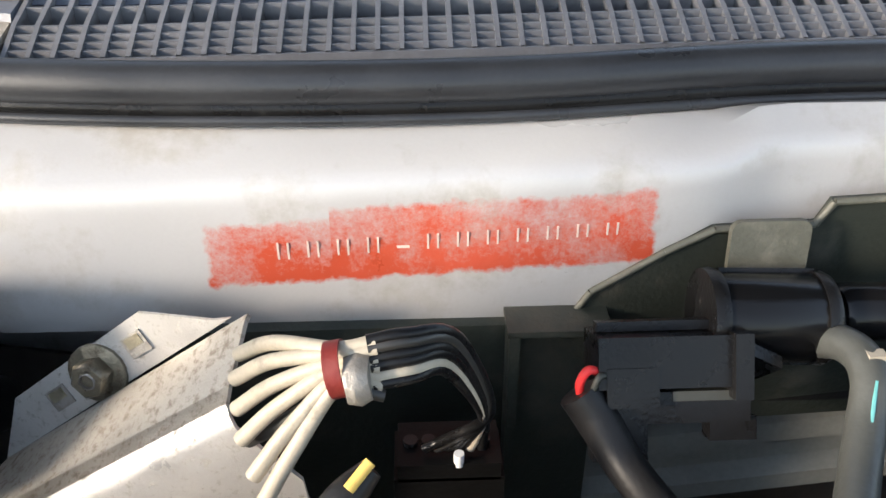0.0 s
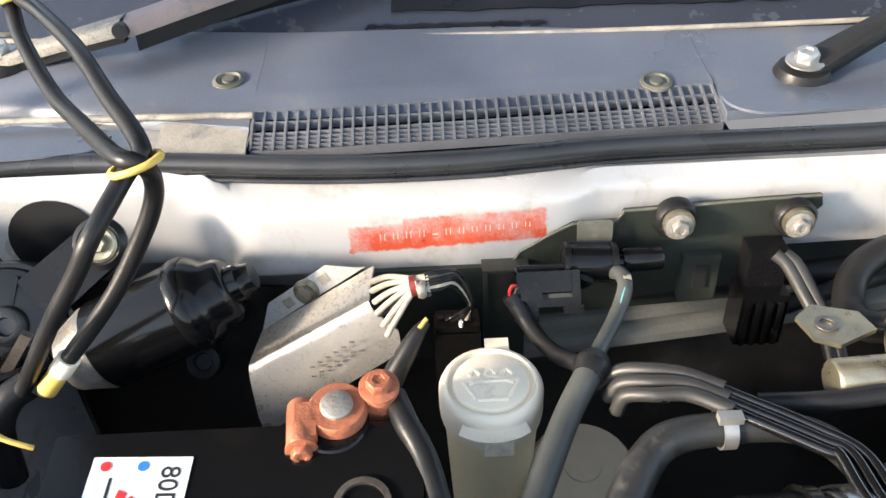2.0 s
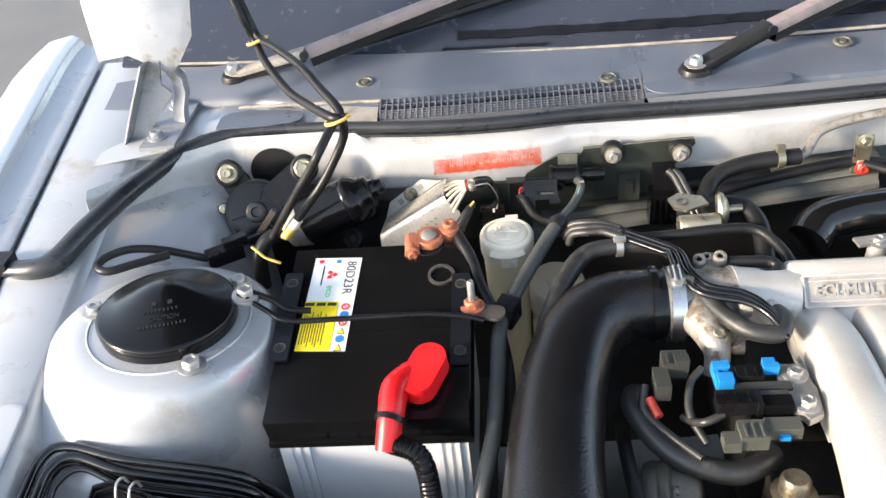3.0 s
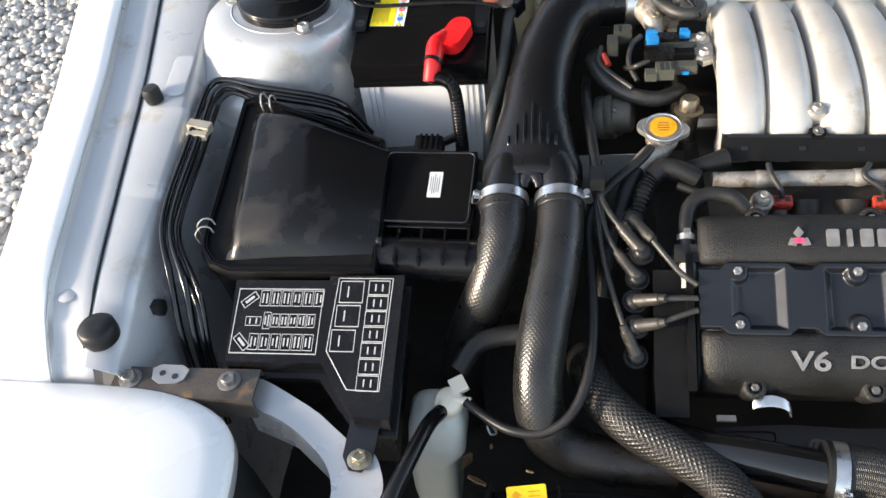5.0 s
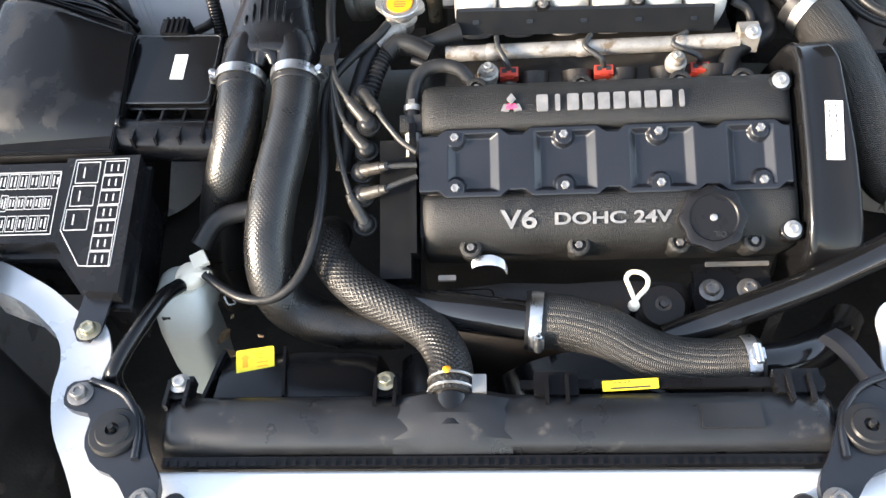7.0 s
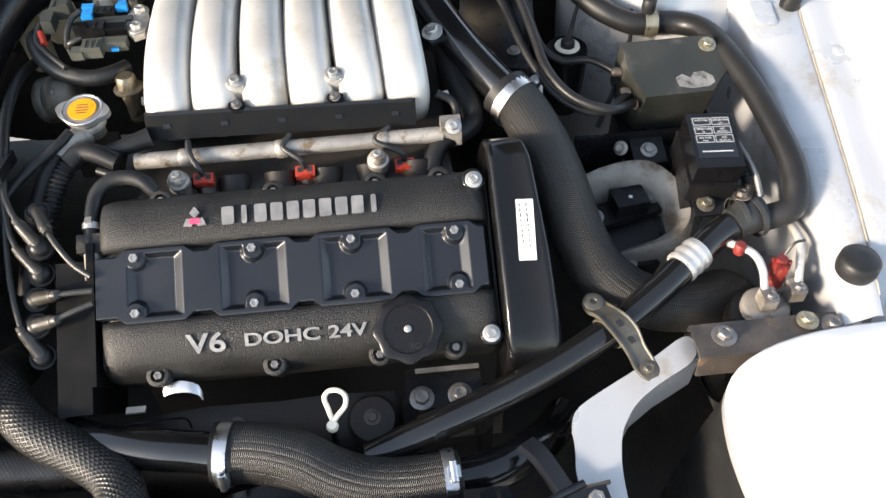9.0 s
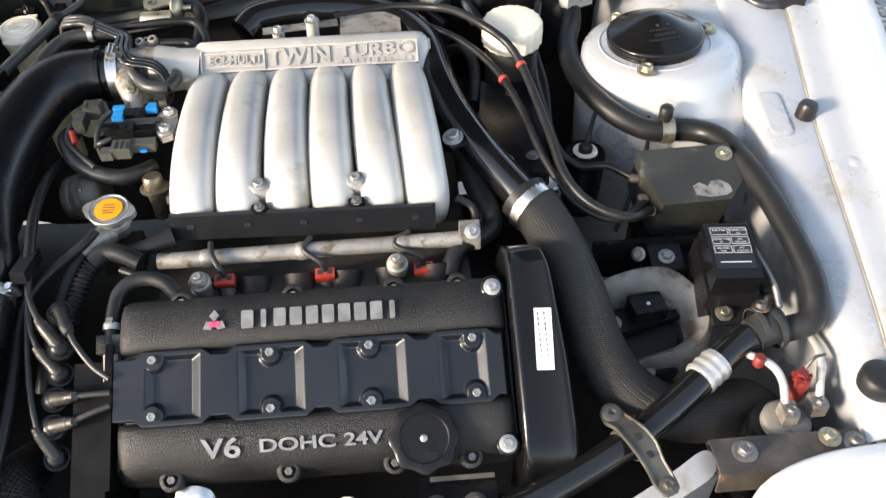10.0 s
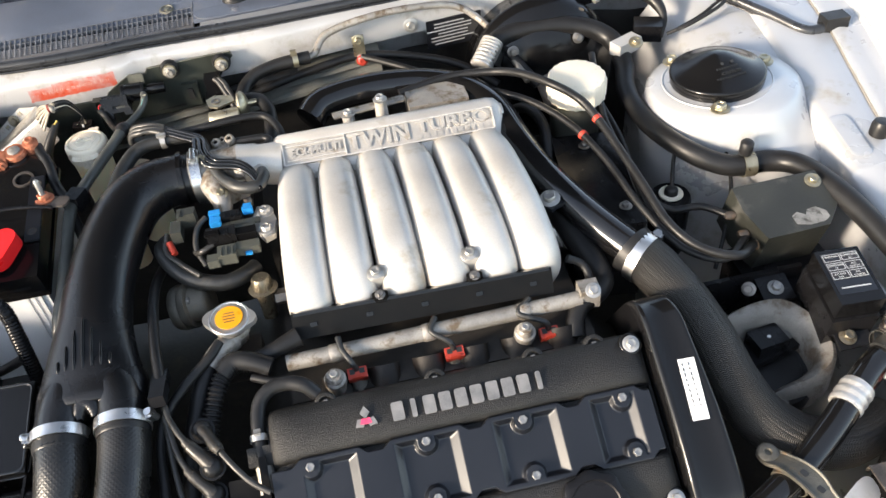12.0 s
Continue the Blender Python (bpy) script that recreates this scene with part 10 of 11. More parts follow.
def dark_plate():
    bm = loft(B(), [[(x, 0.186, 0.880), (x, 0.180, 0.878), (x, 0.179, 0.862), (x, 0.180, 0.80)] for x in np.linspace(-0.075, 0.026, 5)] , 0.002)
    single("backing_plate", bm, OLIVE, "dark olive backing plate low on the firewall", "plate")
    bm = box(B(), (0.040, 0.181, 0.84), (0.028, 0.004, 0.085), 0.001)
    box(bm, (0.027, 0.176, 0.84), (0.003, 0.014, 0.084), 0.001)
    box(bm, (0.040, 0.176, 0.8825), (0.030, 0.014, 0.002), 0.0006)
    single("backing_plate", bm, OLIVE, "dark olive backing plate on the firewall", "plate")


def solenoid_plate():
    t = thing("sensor_plate", (0.15, 0.18, 0.84), "dark olive steel plate carrying sensor and plugs on the firewall", "sensor plate")
    m = Matrix(((1, 0, 0, 0), (0, 0, -1, 0.1835), (0, 1, 0, 0), (0, 0, 0, 1)))
    poly = [(0.040, 0.858), (0.041, 0.874), (0.050, 0.889), (0.070, 0.902), (0.083, 0.909), (0.112, 0.910), (0.115, 0.917), (0.20, 0.921), (0.238, 0.922), (0.240, 0.914), (0.224, 0.897), (0.205, 0.868), (0.198, 0.842), (0.120, 0.838), (0.060, 0.835), (0.042, 0.842)]
    part("plate", prism(B(), poly, 0.003, m, 0.0012), OLIVE, t)
    part("lug", prism(B(), rounded(0.022, 0.0165, 0.003), 0.0022, m @ Matrix.Translation((0.096, 0.9065, 0.0085)) @ Matrix.Rotation(radians(-8), 4, "X"), 0.0008), DUSTOLIVE, t, "dust-coated clip lug")
    rim = [(0.041, 0.860), (0.041, 0.874), (0.050, 0.889), (0.070, 0.902), (0.083, 0.909), (0.111, 0.910), (0.115, 0.917), (0.16, 0.919), (0.20, 0.921), (0.238, 0.922)]
    bm = B()
    for a, b in zip(rim, rim[1:]):
        tube(bm, [m @ V(*a, 0.0032), m @ V(*b, 0.0032)], 0.0011, 8, 2)
    part("rolled_edge", bm, DUSTOLIVE, t, "dusty rolled edge")
    for x, z in ((0.147, 0.911), (0.222, 0.908)):
        part("grommet", lathe(B(), [(0.0138, 0), (0.0138, 0.006), (0.0115, 0.009), (0.008, 0.009)], basis((x, 0.181, z), (0, -1, 0.1)), 24), RUBBER, t, "black rubber grommet")
        part("sleeve", lathe(B(), [(0.0098, 0.006), (0.0098, 0.013), (0.0, 0.013)], basis((x, 0.181, z), (0, -1, 0.1)), 20), BRASS, t)
        bolt((x, 0.169, z), (0, -1, 0.1), 0.0056, ROUGHALU, t)
    part("window_clip", box(B(), (0.167, 0.177, 0.866), (0.024, 0.008, 0.036), 0.002), OLIVE, t)
    part("window", box(B(), (0.167, 0.1725, 0.868), (0.008, 0.002, 0.018), 0.0005), BLACKINK, t)
    # sensor: ribbed drum with nose, and its plug
    s = thing("pressure_sensor", (0.095, 0.155, 0.88), "black ribbed pressure sensor with a locking plug", "sensor")
    axis = basis((0.0925, 0.1575, 0.8955), (1, -0.02, -0.03))
    part("drum", lathe(B(), [(0.009, -0.016), (0.0118, -0.0145), (0.0120, 0.0125), (0.0105, 0.0145), (0.005, 0.015), (0.005, 0.020)], axis, 20), GLOSS, s)
    for a in (20, 62, 104, 146, -22):
        part("rib", box(B(), None, (0.0016, 0.0012, 0.0255), 0.0005, axis @ Matrix.Rotation(radians(a + 180), 4, "Z") @ Matrix.Translation((0, 0.0123, -0.001))), PLUGBLACK, s)
    part("flange", lathe(B(), [(0.0128, -0.0185), (0.0132, -0.0165), (0.0125, -0.0145)], axis, 24), PLUGBLACK, s)
    part("rear_flange", lathe(B(), [(0.0124, 0.0105), (0.0127, 0.0125), (0.0118, 0.0142)], axis, 24), PLUGBLACK, s)
    part("nose", lathe(B(), [(0.0070, 0), (0.0080, 0.0015), (0.0080, 0.0235), (0.007, 0.025), (0, 0.025)], basis((0.1105, 0.1585, 0.8955), (1, 0.04, -0.03)), 20), GLOSS, s)
    part("latch", box(B(), (0.0845, 0.1450, 0.8905), (0.009, 0.0035, 0.011), 0.0015, Matrix.Rotation(0.5, 4, "Y") @ Matrix.Rotation(0.5, 4, "X")), PLUGBLACK, s)
    tilt = Matrix.Rotation(radians(-28), 4, "X")
    part("plug", box(B(), (0.0615, 0.1490, 0.8905), (0.035, 0.018, 0.013), 0.0018, tilt), PLUGBLACK, s, "black locking plug")
    part("plug_foot", box(B(), (0.0640, 0.1430, 0.8800), (0.038, 0.012, 0.008), 0.0012, tilt), PLUGBLACK, s)
    part("plug_key", box(B(), (0.0500, 0.1385, 0.8760), (0.014, 0.006, 0.016), 0.0012, tilt), PLUGBLACK, s)
    part("plug_tail", box(B(), (0.0790, 0.1385, 0.8755), (0.012, 0.006, 0.006), 0.001, tilt), PLUGBLACK, s)
    part("plug_step", box(B(), (0.0525, 0.1405, 0.8880), (0.013, 0.006, 0.010), 0.0012, tilt), PLUGBLACK, s)
    part("plug_ridge", box(B(), (0.0600, 0.1530, 0.8975), (0.030, 0.004, 0.0025), 0.0008, tilt), PLUGBLACK, s)
    part("plug_collar", box(B(), (0.0795, 0.1475, 0.8900), (0.0045, 0.021, 0.0165), 0.0015, tilt), PLUGBLACK, s)
    part("plug_rail", box(B(), (0.0720, 0.1400, 0.8850), (0.018, 0.003, 0.0025), 0.0006, tilt), GREYCON, s)
    hose("sensor_wire", [(0.0455, 0.1425, 0.8905), (0.0415, 0.1405, 0.8935), (0.0395, 0.1400, 0.8895), (0.0405, 0.1395, 0.884)], 0.0012, REDINK, "red insulated sensor wire", "wire", 8)
    hose("sensor_wire", [(0.0470, 0.1410, 0.8910), (0.0440, 0.1390, 0.8925), (0.0425, 0.1380, 0.8885), (0.0425, 0.1375, 0.884)], 0.0009, GREYCON, "green-grey insulated sensor wire", "wire", 8)
    hose("wire_sleeve", [(0.0395, 0.1405, 0.8865), (0.0445, 0.1365, 0.8800), (0.0505, 0.127, 0.873), (0.057, 0.112, 0.872), (0.064, 0.094, 0.878), (0.072, 0.080, 0.885), (0.080, 0.066, 0.888)], [0.0054, 0.0056, 0.0052, 0.005, 0.005, 0.005, 0.005], RUBBER, "black shrink sleeve over sensor wires", "sleeve", 14)
    t2 = thing("sensor_hose", (0.095, 0.12, 0.85), "grey rubber sensor hose with a teal stripe", "hose")
    pts = [(0.1035, 0.1500, 0.8930), (0.1055, 0.1450, 0.8965), (0.1075, 0.1380, 0.8975), (0.1070, 0.1305, 0.8950), (0.1030, 0.1220, 0.8900), (0.0960, 0.1090, 0.8870), (0.0860, 0.091, 0.887), (0.0790, 0.077, 0.888)]
    part("tube", tube(B(), pts, 0.0046, 16), GREYHOSE, t2)
    for a, b2 in ((1, 3), (3, 5), (5, 7)):
        part("stripe", tube(B(), [V(*p) + V(-0.0008, -0.0026, 0.0034) for p in pts[a:b2]], 0.0005, 6), TEAL, t2, "teal stripe")
    part("chip", box(B(), (0.1085, 0.1345, 0.9005), (0.0045, 0.003, 0.002), 0.0008), BEIGEWIRE, t2, "scuffed pale spot")
    single("hose_tape", tube(B(), [(0.081, 0.081, 0.887), (0.078, 0.075, 0.887), (0.075, 0.069, 0.886)], [0.0088, 0.0105, 0.0088], 14), RUBBER, "black tape round a hose joint", "tape")
    # tall plug on the right of the plate, with two grey sleeves
    p = thing("wiring_plug", (0.20, 0.16, 0.82), "tall black wiring plug hanging from the plate", "connector", "wiring plugs")
    part("upper", box(B(), (0.204, 0.168, 0.880), (0.024, 0.018, 0.030), 0.003), PLASTIC, p)
    part("lower", box(B(), (0.203, 0.160, 0.848), (0.030, 0.022, 0.040), 0.003), GLOSS, p)
    for k in range(4):
        part("rib", box(B(), (0.192 + 0.007 * k, 0.148, 0.846), (0.003, 0.003, 0.034), 0.0008), PLASTIC, p)
    for k in range(2):
        hose("wire_sleeve", [(0.207 + 0.006 * k, 0.160, 0.893), (0.213 + 0.006 * k, 0.154, 0.889), (0.221 + 0.006 * k, 0.140, 0.876), (0.229 + 0.006 * k, 0.122, 0.862), (0.232 + 0.006 * k, 0.11, 0.85)], 0.0042, GREYWIRE, "dusty grey wire sleeve", "sleeve", 10)


def firewall_pipes():
    hose("fuel_hose", [(0.352, 0.168, 0.897), (0.330, 0.166, 0.897), (0.300, 0.164, 0.895), (0.270, 0.158, 0.890), (0.252, 0.146, 0.882), (0.243, 0.125, 0.876), (0.244, 0.105, 0.880), (0.256, 0.094, 0.888), (0.272, 0.082, 0.890), (0.282, 0.058, 0.884), (0.280, 0.02, 0.87), (0.278, 0.0, 0.85)], 0.0095, RUBBER, "thick black fuel hose with a crossed-over bend", seg=16)
    c = thing("hose_clamp", (0.327, 0.16, 0.89), "gold spring hose clamp on a fuel hose", "hose clamp", "hose clamps")
    part("band", band(B(), (0.330, 0.166, 0.897), (1, 0.05, 0), 0.0100, 0.008, 0.0013), BRASS, c)
    part("ear", box(B(), (0.329, 0.163, 0.911), (0.009, 0.005, 0.008), 0.001), BRASS, c)
    hose("fuel_pipe", [(0.345, 0.169, 0.897), (0.36, 0.172, 0.899), (0.382, 0.190, 0.917), (0.44, 0.196, 0.929), (0.51, 0.205, 0.929), (0.58, 0.215, 0.917), (0.622, 0.205, 0.892), (0.652, 0.16, 0.86), (0.672, 0.10, 0.83)], 0.0055, ROUGHALU, "pale metal fuel pipe along the firewall", "pipe", 12)
    c = thing("hose_clamp", (0.655, 0.15, 0.85), "gold spring hose clamp", "hose clamp", "hose clamps")
    part("band", band(B(), (0.645, 0.168, 0.867), (0.5, -0.7, -0.45), 0.0088, 0.008, 0.0013), BRASS, c)
    hose("fuel_hose", [(0.640, 0.176, 0.873), (0.652, 0.158, 0.859), (0.668, 0.13, 0.842), (0.688, 0.10, 0.82)], 0.0082, RUBBER, "short black fuel hose", seg=12)
    hose("loom", [(0.21, 0.17, 0.835), (0.27, 0.178, 0.850), (0.36, 0.186, 0.866), (0.43, 0.190, 0.872), (0.51, 0.185, 0.858), (0.58, 0.165, 0.84), (0.63, 0.12, 0.82)], 0.0065, RUBBER, "black wiring loom along the firewall", "loom", 12)
    hose("loom", [(0.04, 0.19, 0.842), (0.14, 0.188, 0.846), (0.25, 0.188, 0.856), (0.33, 0.19, 0.862)], 0.008, RUBBER, "black wiring loom under the sensor plate", "loom", 12)
    t = thing("pipe_bracket", (0.43, 0.19, 0.86), "small zinc bracket with a red marked bolt", "bracket")
    part("plate", box(B(), (0.428, 0.186, 0.884), (0.018, 0.004, 0.048), 0.001), BRASS, t)
    bolt((0.428, 0.183, 0.902), (0, -1, 0.1), 0.0062, BRASS, t)
    bolt((0.430, 0.181, 0.869), (0, -1, 0.1), 0.0058, REDCON, t)
    part("clip", lathe(B(), [(0.0075, -0.006), (0.0075, 0.006)], basis((0.430, 0.186, 0.870), (1, 0, 0)), 14), ALU, t)
    b = thing("firewall_nut", (0.514, 0.20, 0.885), "zinc nut on the firewall with a wire tail", "nut")
    bolt((0.516, 0.2205, 0.892), (0, -1, 0.1), 0.0075, STEEL, b)
    # maker's plate: dark sheet with grey lines of print
    p = thing("vehicle_plate", (0.583, 0.22, 0.845), "dark metal vehicle data plate with grey print", "data plate")
    m = Matrix.Translation((0.586, 0.2295, 0.866)) @ Matrix.Rotation(radians(90 + 4), 4, "X") @ Matrix.Rotation(radians(6), 4, "Y")
    part("plate", prism(B(), rounded(0.092, 0.052, 0.002), 0.0012, m, 0.0003), SATIN, p)
    for k in range(7):
        part("print_bar", box(B(), None, (0.05 + 0.012 * (k % 3), 0.0018, 0.0004), 0, m @ Matrix.Translation((-0.008 + 0.006 * (k % 2), 0.018 - 0.006 * k, 0.0013))), PRINT, p)


def wiper_motor():
    t = thing("wiper_motor", (-0.24, 0.15, 0.80), "black wiper motor with round gearbox and glossy drum", "wiper motor")
    nrm = V(0.05, -0.85, 0.52)
    m = basis((-0.266, 0.146, 0.878), nrm)
    part("gearbox", lathe(B(), [(0.030, -0.04), (0.037, -0.022), (0.039, -0.004), (0.0395, 0.002), (0.038, 0.005), (0.0355, 0.005), (0.0345, 0.0075), (0.022, 0.009), (0.013, 0.0095)], m, 40), GLOSS, t)
    part("hub", lathe(B(), [(0.0125, 0.006), (0.0125, 0.012), (0.011, 0.0135), (0.006, 0.0135), (0.005, 0.011), (0, 0.011)], m, 28), OLDRUBBER, t, "dull grey hub")
    for a in (75, 195, 315):
        part("rib", box(B(), None, (0.018, 0.0022, 0.003), 0.0008, m @ Matrix.Rotation(radians(a), 4, "Z") @ Matrix.Translation((0.022, 0, 0.0085))), PLASTIC, t)
    for p in ((-0.297, 0.170, 0.918), (-0.206, 0.168, 0.920)):
        d = V(*p)
        c = m @ V(0, 0, -0.004)
        u = (c - d).normalized()
        w = u.cross(nrm).normalized()
        flat = [d + w * 0.015, c.lerp(d, 0.30) + w * 0.016, c.lerp(d, 0.30) - w * 0.016, d - w * 0.015, d - u * 0.010 - w * 0.010, d - u * 0.014, d - u * 0.010 + w * 0.010]
        inv = basis(d, nrm)
        part("arm", prism(B(), [(inv.inverted() @ q).to_2d()[:] for q in flat], 0.004, inv, 0.0015, low=-0.006), PLASTIC, t)
        part("grommet", lathe(B(), [(0.0160, 0.002), (0.0165, 0.006), (0.013, 0.0095), (0.0112, 0.0085)], basis(p, nrm), 26), RUBBER, t)
        part("washer", lathe(B(), [(0.0112, 0.005), (0.0112, 0.0095), (0.0095, 0.0105), (0.006, 0.0095)], basis(p, nrm), 24), BRASS, t)
        bolt(d + nrm.normalized() * 0.0085, nrm, 0.0058, BRASS, t, False)
    for a, r in ((172, 0.042), (52, 0.043), (-6, 0.045)):
        q = m @ V(r * math.cos(radians(a)), r * math.sin(radians(a)), -0.004)
        part("ear", lathe(B(), [(0.0068, -0.008), (0.0068, 0.002), (0.0055, 0.003)], basis(q, nrm), 16), PLASTIC, t)
        bolt(q + nrm.normalized() * 0.003, nrm, 0.0036, BRASS, t)
    c = V(-0.213, 0.136, 0.8645)
    ax = V(0.098, 0.016, 0.038).normalized()
    part("drum", lathe(B(), [(0.024, 0.0), (0.0285, 0.004), (0.0285, 0.066), (0.0275, 0.072), (0.0240, 0.077), (0.0205, 0.080), (0.0195, 0.088), (0.0175, 0.091), (0.0125, 0.092), (0.0120, 0.098), (0.0095, 0.100), (0.0085, 0.106), (0, 0.107)], basis(c, ax), 32), GLOSS, t, "glossy black motor drum")
    part("seam", lathe(B(), [(0.0286, 0.060), (0.0298, 0.062), (0.0298, 0.068), (0.0284, 0.070)], basis(c, ax), 32, close=False), GLOSS, t)
    part("neck", lathe(B(), [(0.020, -0.020), (0.026, -0.004), (0.0275, 0.0), (0.0275, 0.003)], basis(c, ax), 24), ROUGHALU, t, "bare cast neck")
    hole = lathe(B(), [(0.031, 0), (0.031, 0.001), (0, 0.001)], basis((-0.252, 0.2025, 0.899), (0, -1, 0.05)), 28)
    single("grommet_plate", hole, RUBBER, "dark rubber grommet behind the wiper motor", "grommet")
    for p, r in (((-0.166, 0.17, 0.816), 0.013), ((-0.145, 0.19, 0.842), 0.010)):
        single("rubber_stop", lathe(B(), [(r, -0.02), (r, 0.0), (r * 0.85, 0.006), (r * 0.5, 0.007), (r * 0.4, 0.003), (0, 0.003)], basis(p, (0.1, -0.8, 0.6)), 20), RUBBER, "small black rubber stop below the wiper motor", "rubber stop")
    part("terminal", box(B(), (-0.244, 0.1, 0.892), (0.006, 0.004, 0.042), 0.001, Matrix.Rotation(radians(38), 4, "Y")), RUST, t, "bare brown terminal strip")
    p = thing("wiring_plug", (-0.30, 0.09, 0.88), "black multi-part wiring plug beside the strut tower", "connector", "wiring plugs")
    d = Matrix.Rotation(radians(32), 4, "Z")
    part("shell", box(B(), (-0.288, 0.070, 0.874), (0.040, 0.018, 0.016), 0.003, d), PLASTIC, p)
    part("upper", box(B(), (-0.278, 0.081, 0.883), (0.026, 0.012, 0.010), 0.002, d), GLOSS, p)
    part("latch", box(B(), (-0.268, 0.080, 0.888), (0.010, 0.008, 0.007), 0.0015, d), GLOSS, p)
    for k in range(4):
        part("rib", box(B(), (-0.299 + 0.007 * k, 0.060 + 0.0044 * k, 0.880), (0.0025, 0.010, 0.007), 0.001, d), PLASTIC, p)
    part("tail", box(B(), (-0.253, 0.090, 0.882), (0.030, 0.005, 0.005), 0.0015, d), PLASTIC, p)
    hose("plug_loom", [(-0.305, 0.060, 0.876), (-0.34, 0.045, 0.900), (-0.37, 0.035, 0.911), (-0.392, 0.022, 0.912), (-0.398, 0.008, 0.910), (-0.385, 0.0, 0.909), (-0.36, 0.012, 0.908), (-0.33, 0.030, 0.905)], 0.0045, RUBBER, "black wire loop lying on the strut tower", "wire", 10)
    hose("plug_wire", [(-0.232, 0.085, 0.885), (-0.243, 0.078, 0.880), (-0.25, 0.07, 0.865), (-0.252, 0.065, 0.83)], 0.0085, RUBBER, "black taped loom below the wiper motor", "loom", 12)
    # washer hoses that hang down from the bonnet, tied with yellow bands
    cross, top = V(-0.139, 0.086, 1.022), V(-0.257, 0.263, 1.043)
    mid = cross.lerp(top, 0.5)
    up = [top + V(-0.010, 0.010, 0.03), top + V(-0.03, 0.03, 0.09), top + V(-0.05, 0.06, 0.17)]
    a = [(-0.2360, 0.080, 0.882), (-0.222, 0.076, 0.903), (-0.195, 0.066, 0.944), (-0.170, 0.060, 0.979), (-0.158, 0.060, 0.998), cross + V(-0.006, -0.002, -0.007), cross + V(0.003, 0.004, 0.004), cross.lerp(top, 0.25) + V(0.007, 0, 0.008), mid + V(0.009, 0, 0.010), cross.lerp(top, 0.8) + V(0.006, 0, 0.006), top + V(0.002, 0, 0.002), *up]
    b = [(-0.2200, 0.077, 0.886), (-0.204, 0.078, 0.905), (-0.170, 0.084, 0.944), (-0.148, 0.089, 0.977), (-0.137, 0.089, 0.998), (-0.134, 0.088, 1.012), cross + V(0.003, -0.003, 0.0), cross + V(-0.010, 0.004, 0.001), cross.lerp(top, 0.28) + V(-0.008, 0, -0.012), mid + V(-0.011, 0, -0.016), cross.lerp(top, 0.8) + V(-0.009, 0, -0.010), top + V(-0.003, 0, -0.003), *[q + V(-0.004, -0.01, 0.004) for q in up]]
    hose("bonnet_hose", a, 0.0047, RUBBER, "hanging black washer hose tied with yellow wire", "hose", 12)
    hose("bonnet_hose", b, 0.0047, RUBBER, "hanging black washer hose tied with yellow wire", "hose", 12)
    for p, r in ((cross, 0.0122), (top, 0.0122)):
        single("wire_tie", tube(B(), [p + V(r * math.cos(k * 0.785), 0.9 * r * math.sin(k * 0.785), r * (0.30 * math.cos(k * 0.785) - 0.15 * math.sin(k * 0.785)) - 0.002) for k in range(9)], 0.0019, 8, 4), YELLOWWIRE, "yellow plastic wire tie", "tie")
    single("wire_tie", tube(B(), [(-0.252, 0.060, 0.888), (-0.244, 0.055, 0.884), (-0.236, 0.052, 0.878), (-0.225, 0.050, 0.874), (-0.221, 0.050, 0.872)], 0.0016, 8), YELLOWWIRE, "twisted yellow wire tie", "tie")
    b0 = [V(*q) for q in b[:3]]
    single("hose_sleeve", tube(B(), [b0[0].lerp(b0[1], 0.75), b0[1].lerp(b0[2], 0.10)], 0.0062, 14), WHITECAP, "white sleeve on a washer hose", "sleeve")
    single("hose_joint", tube(B(), [b0[0].lerp(b0[1], 0.1), b0[0].lerp(b0[1], 0.78)], 0.0056, 14), YELLOWWIRE, "amber joint on a washer hose", "hose joint")


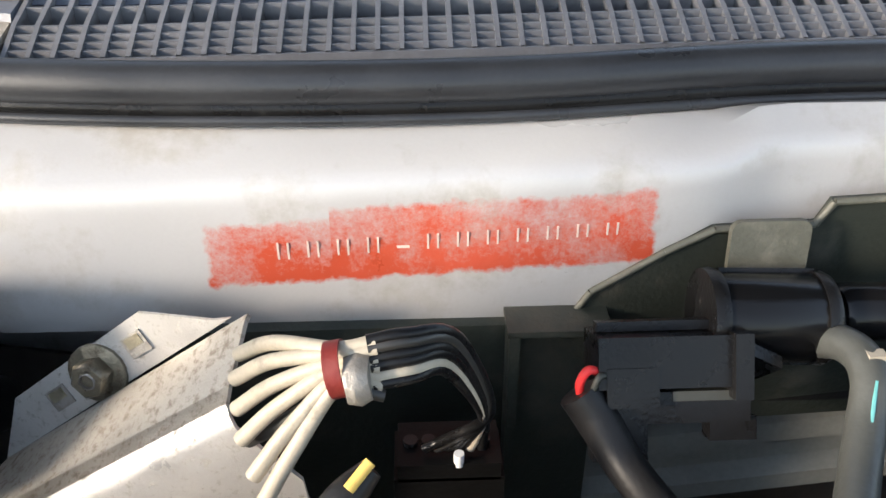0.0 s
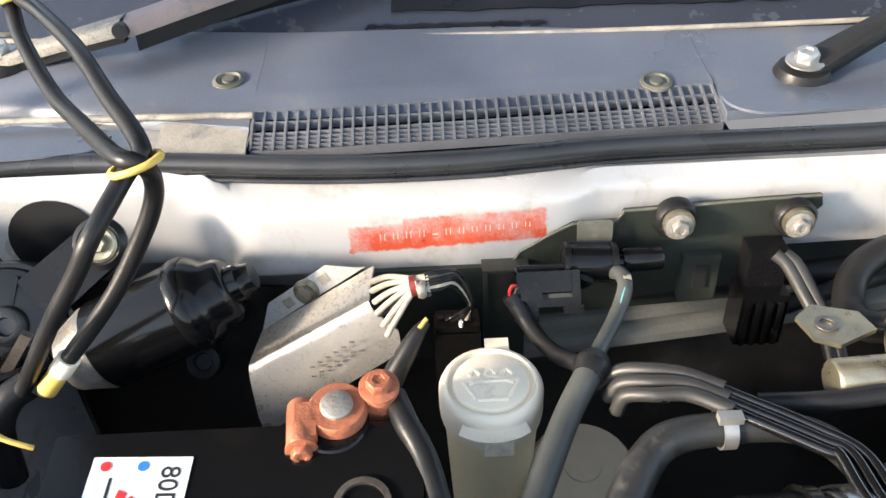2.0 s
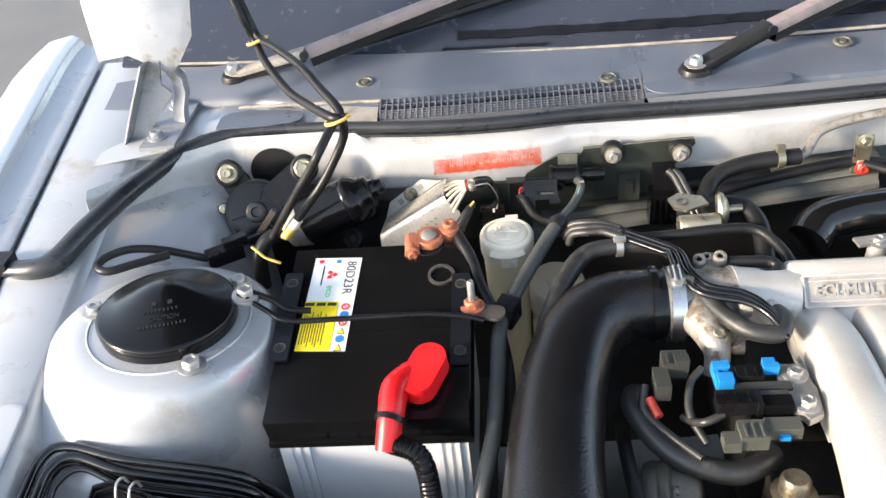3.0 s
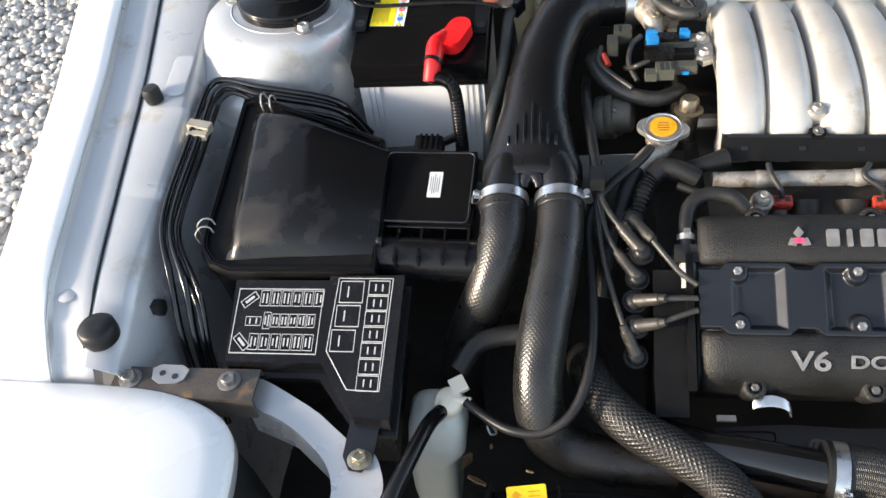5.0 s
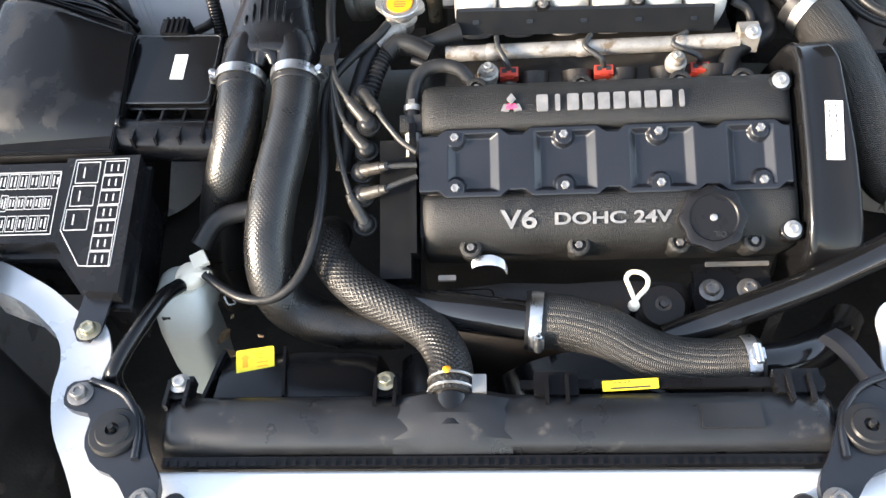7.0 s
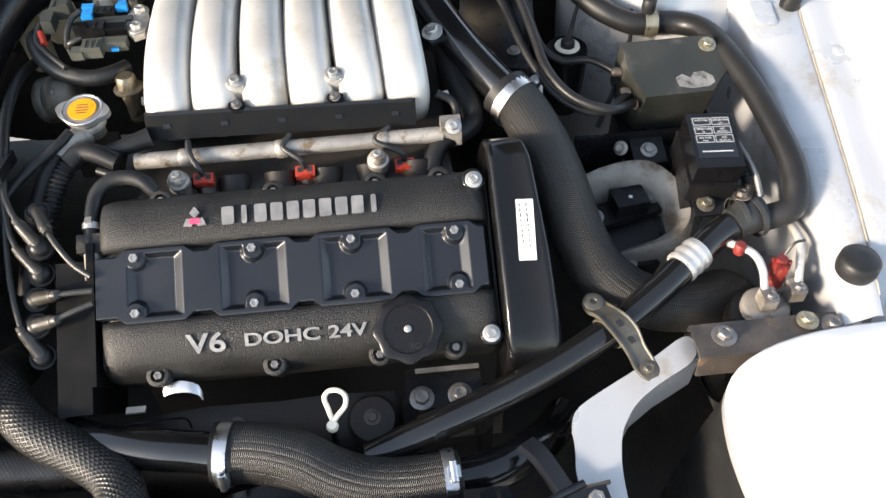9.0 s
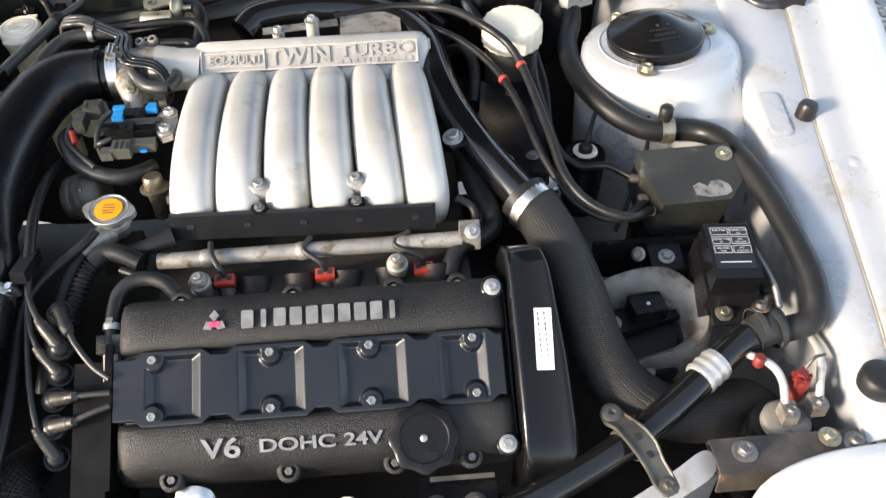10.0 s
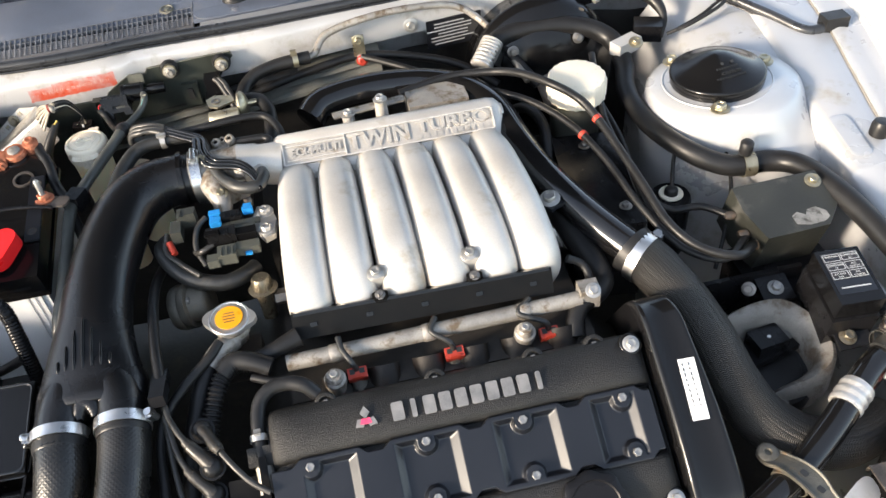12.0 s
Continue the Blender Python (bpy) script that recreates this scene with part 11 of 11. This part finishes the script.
def wipers():
    for px, py, pz, kink, tip in ((-0.325, 0.353, 0.962, (-0.224, 0.346, 0.989), (0.03, 0.43, 1.04)), (0.256, 0.282, 0.958, (0.345, 0.315, 0.990), (0.62, 0.44, 1.05))):
        w = thing("windscreen_wiper", (px, py, pz), "weathered black windscreen wiper on a bright nut", "wiper", "windscreen wipers")
        part("pivot", lathe(B(), [(0.019, -0.016), (0.020, -0.002), (0.017, 0.004), (0.010, 0.006)], basis((px, py, pz), (0, -0.1, 1)), 24), RUBBER, w)
        e, k, q = V(px, py, pz + 0.003), V(*kink), V(*tip)
        d = (k - e).normalized()
        sd = d.cross(V(0, 0, 1)).normalized()
        secs = []
        for c, wd, h in ((e - d * 0.014, 0.009, 0.004), (e, 0.0135, 0.005), (e + d * 0.02, 0.012, 0.006), (e.lerp(k, 0.6), 0.009, 0.008), (k, 0.009, 0.009)):
            secs.append([c + sd * x * wd + V(0, 0, z * h) for x, z in ((-1, -0.5), (-1, 0.4), (-0.7, 0.8), (0.7, 0.8), (1, 0.4), (1, -0.5))])
        part("head", loft(B(), secs, 0, True), DUSTYALU if px < 0 else CRACKLE, w, "sun-faded pale head" if px < 0 else "pitted black head")
        part("head_skirt", loft(B(), [[c + sd * x * wd - V(0, 0, dz) for x, dz in ((-0.9, 0.002), (-0.85, 0.010), (0.85, 0.010), (0.9, 0.002))] for c, wd in ((e + d * 0.012, 0.0115), (e.lerp(k, 0.6), 0.0085), (k, 0.0085))], 0, True), RUBBER, w)
        part("joint", lathe(B(), [(0.006, -0.012), (0.006, 0.012)], basis(k, sd), 14), SATIN, w)
        d2 = (q - k).normalized()
        s2 = d2.cross(V(0, 0, 1)).normalized()
        secs = [[k.lerp(q, f) + s2 * x * wd + V(0, 0, z * 0.006) for x, z in ((-1, -1), (-1, 0.5), (-0.8, 1), (0.8, 1), (1, 0.5), (1, -1))] for f, wd in ((0.0, 0.009), (0.03, 0.010), (0.5, 0.008), (1, 0.006))]
        part("arm", loft(B(), secs, 0, True), WIPER, w, "faded reddish-grey arm")
        part("arm_channel", loft(B(), [[k.lerp(q, f) + s2 * x * wd - V(0, 0, dz) for x, dz in ((-1, 0.004), (-0.95, 0.018), (0.95, 0.018), (1, 0.004))] for f, wd in ((0.02, 0.0092), (0.5, 0.0072), (1, 0.0052))], 0, True), RUBBER, w, "dark open underside")
        part("blade", tube(B(), [k + V(0.03, 0.022, -0.010), q + V(0.12, 0.02, -0.01)], 0.006, 6), RUBBER, w)
        bolt((px, py - 0.0008, pz + 0.007), (0, -0.1, 1), 0.0085, STEEL, w, label="bright wiper nut")


chassis_stamp(), ballast_bracket(), dark_plate(), solenoid_plate(), firewall_pipes(), wiper_motor(), wipers()
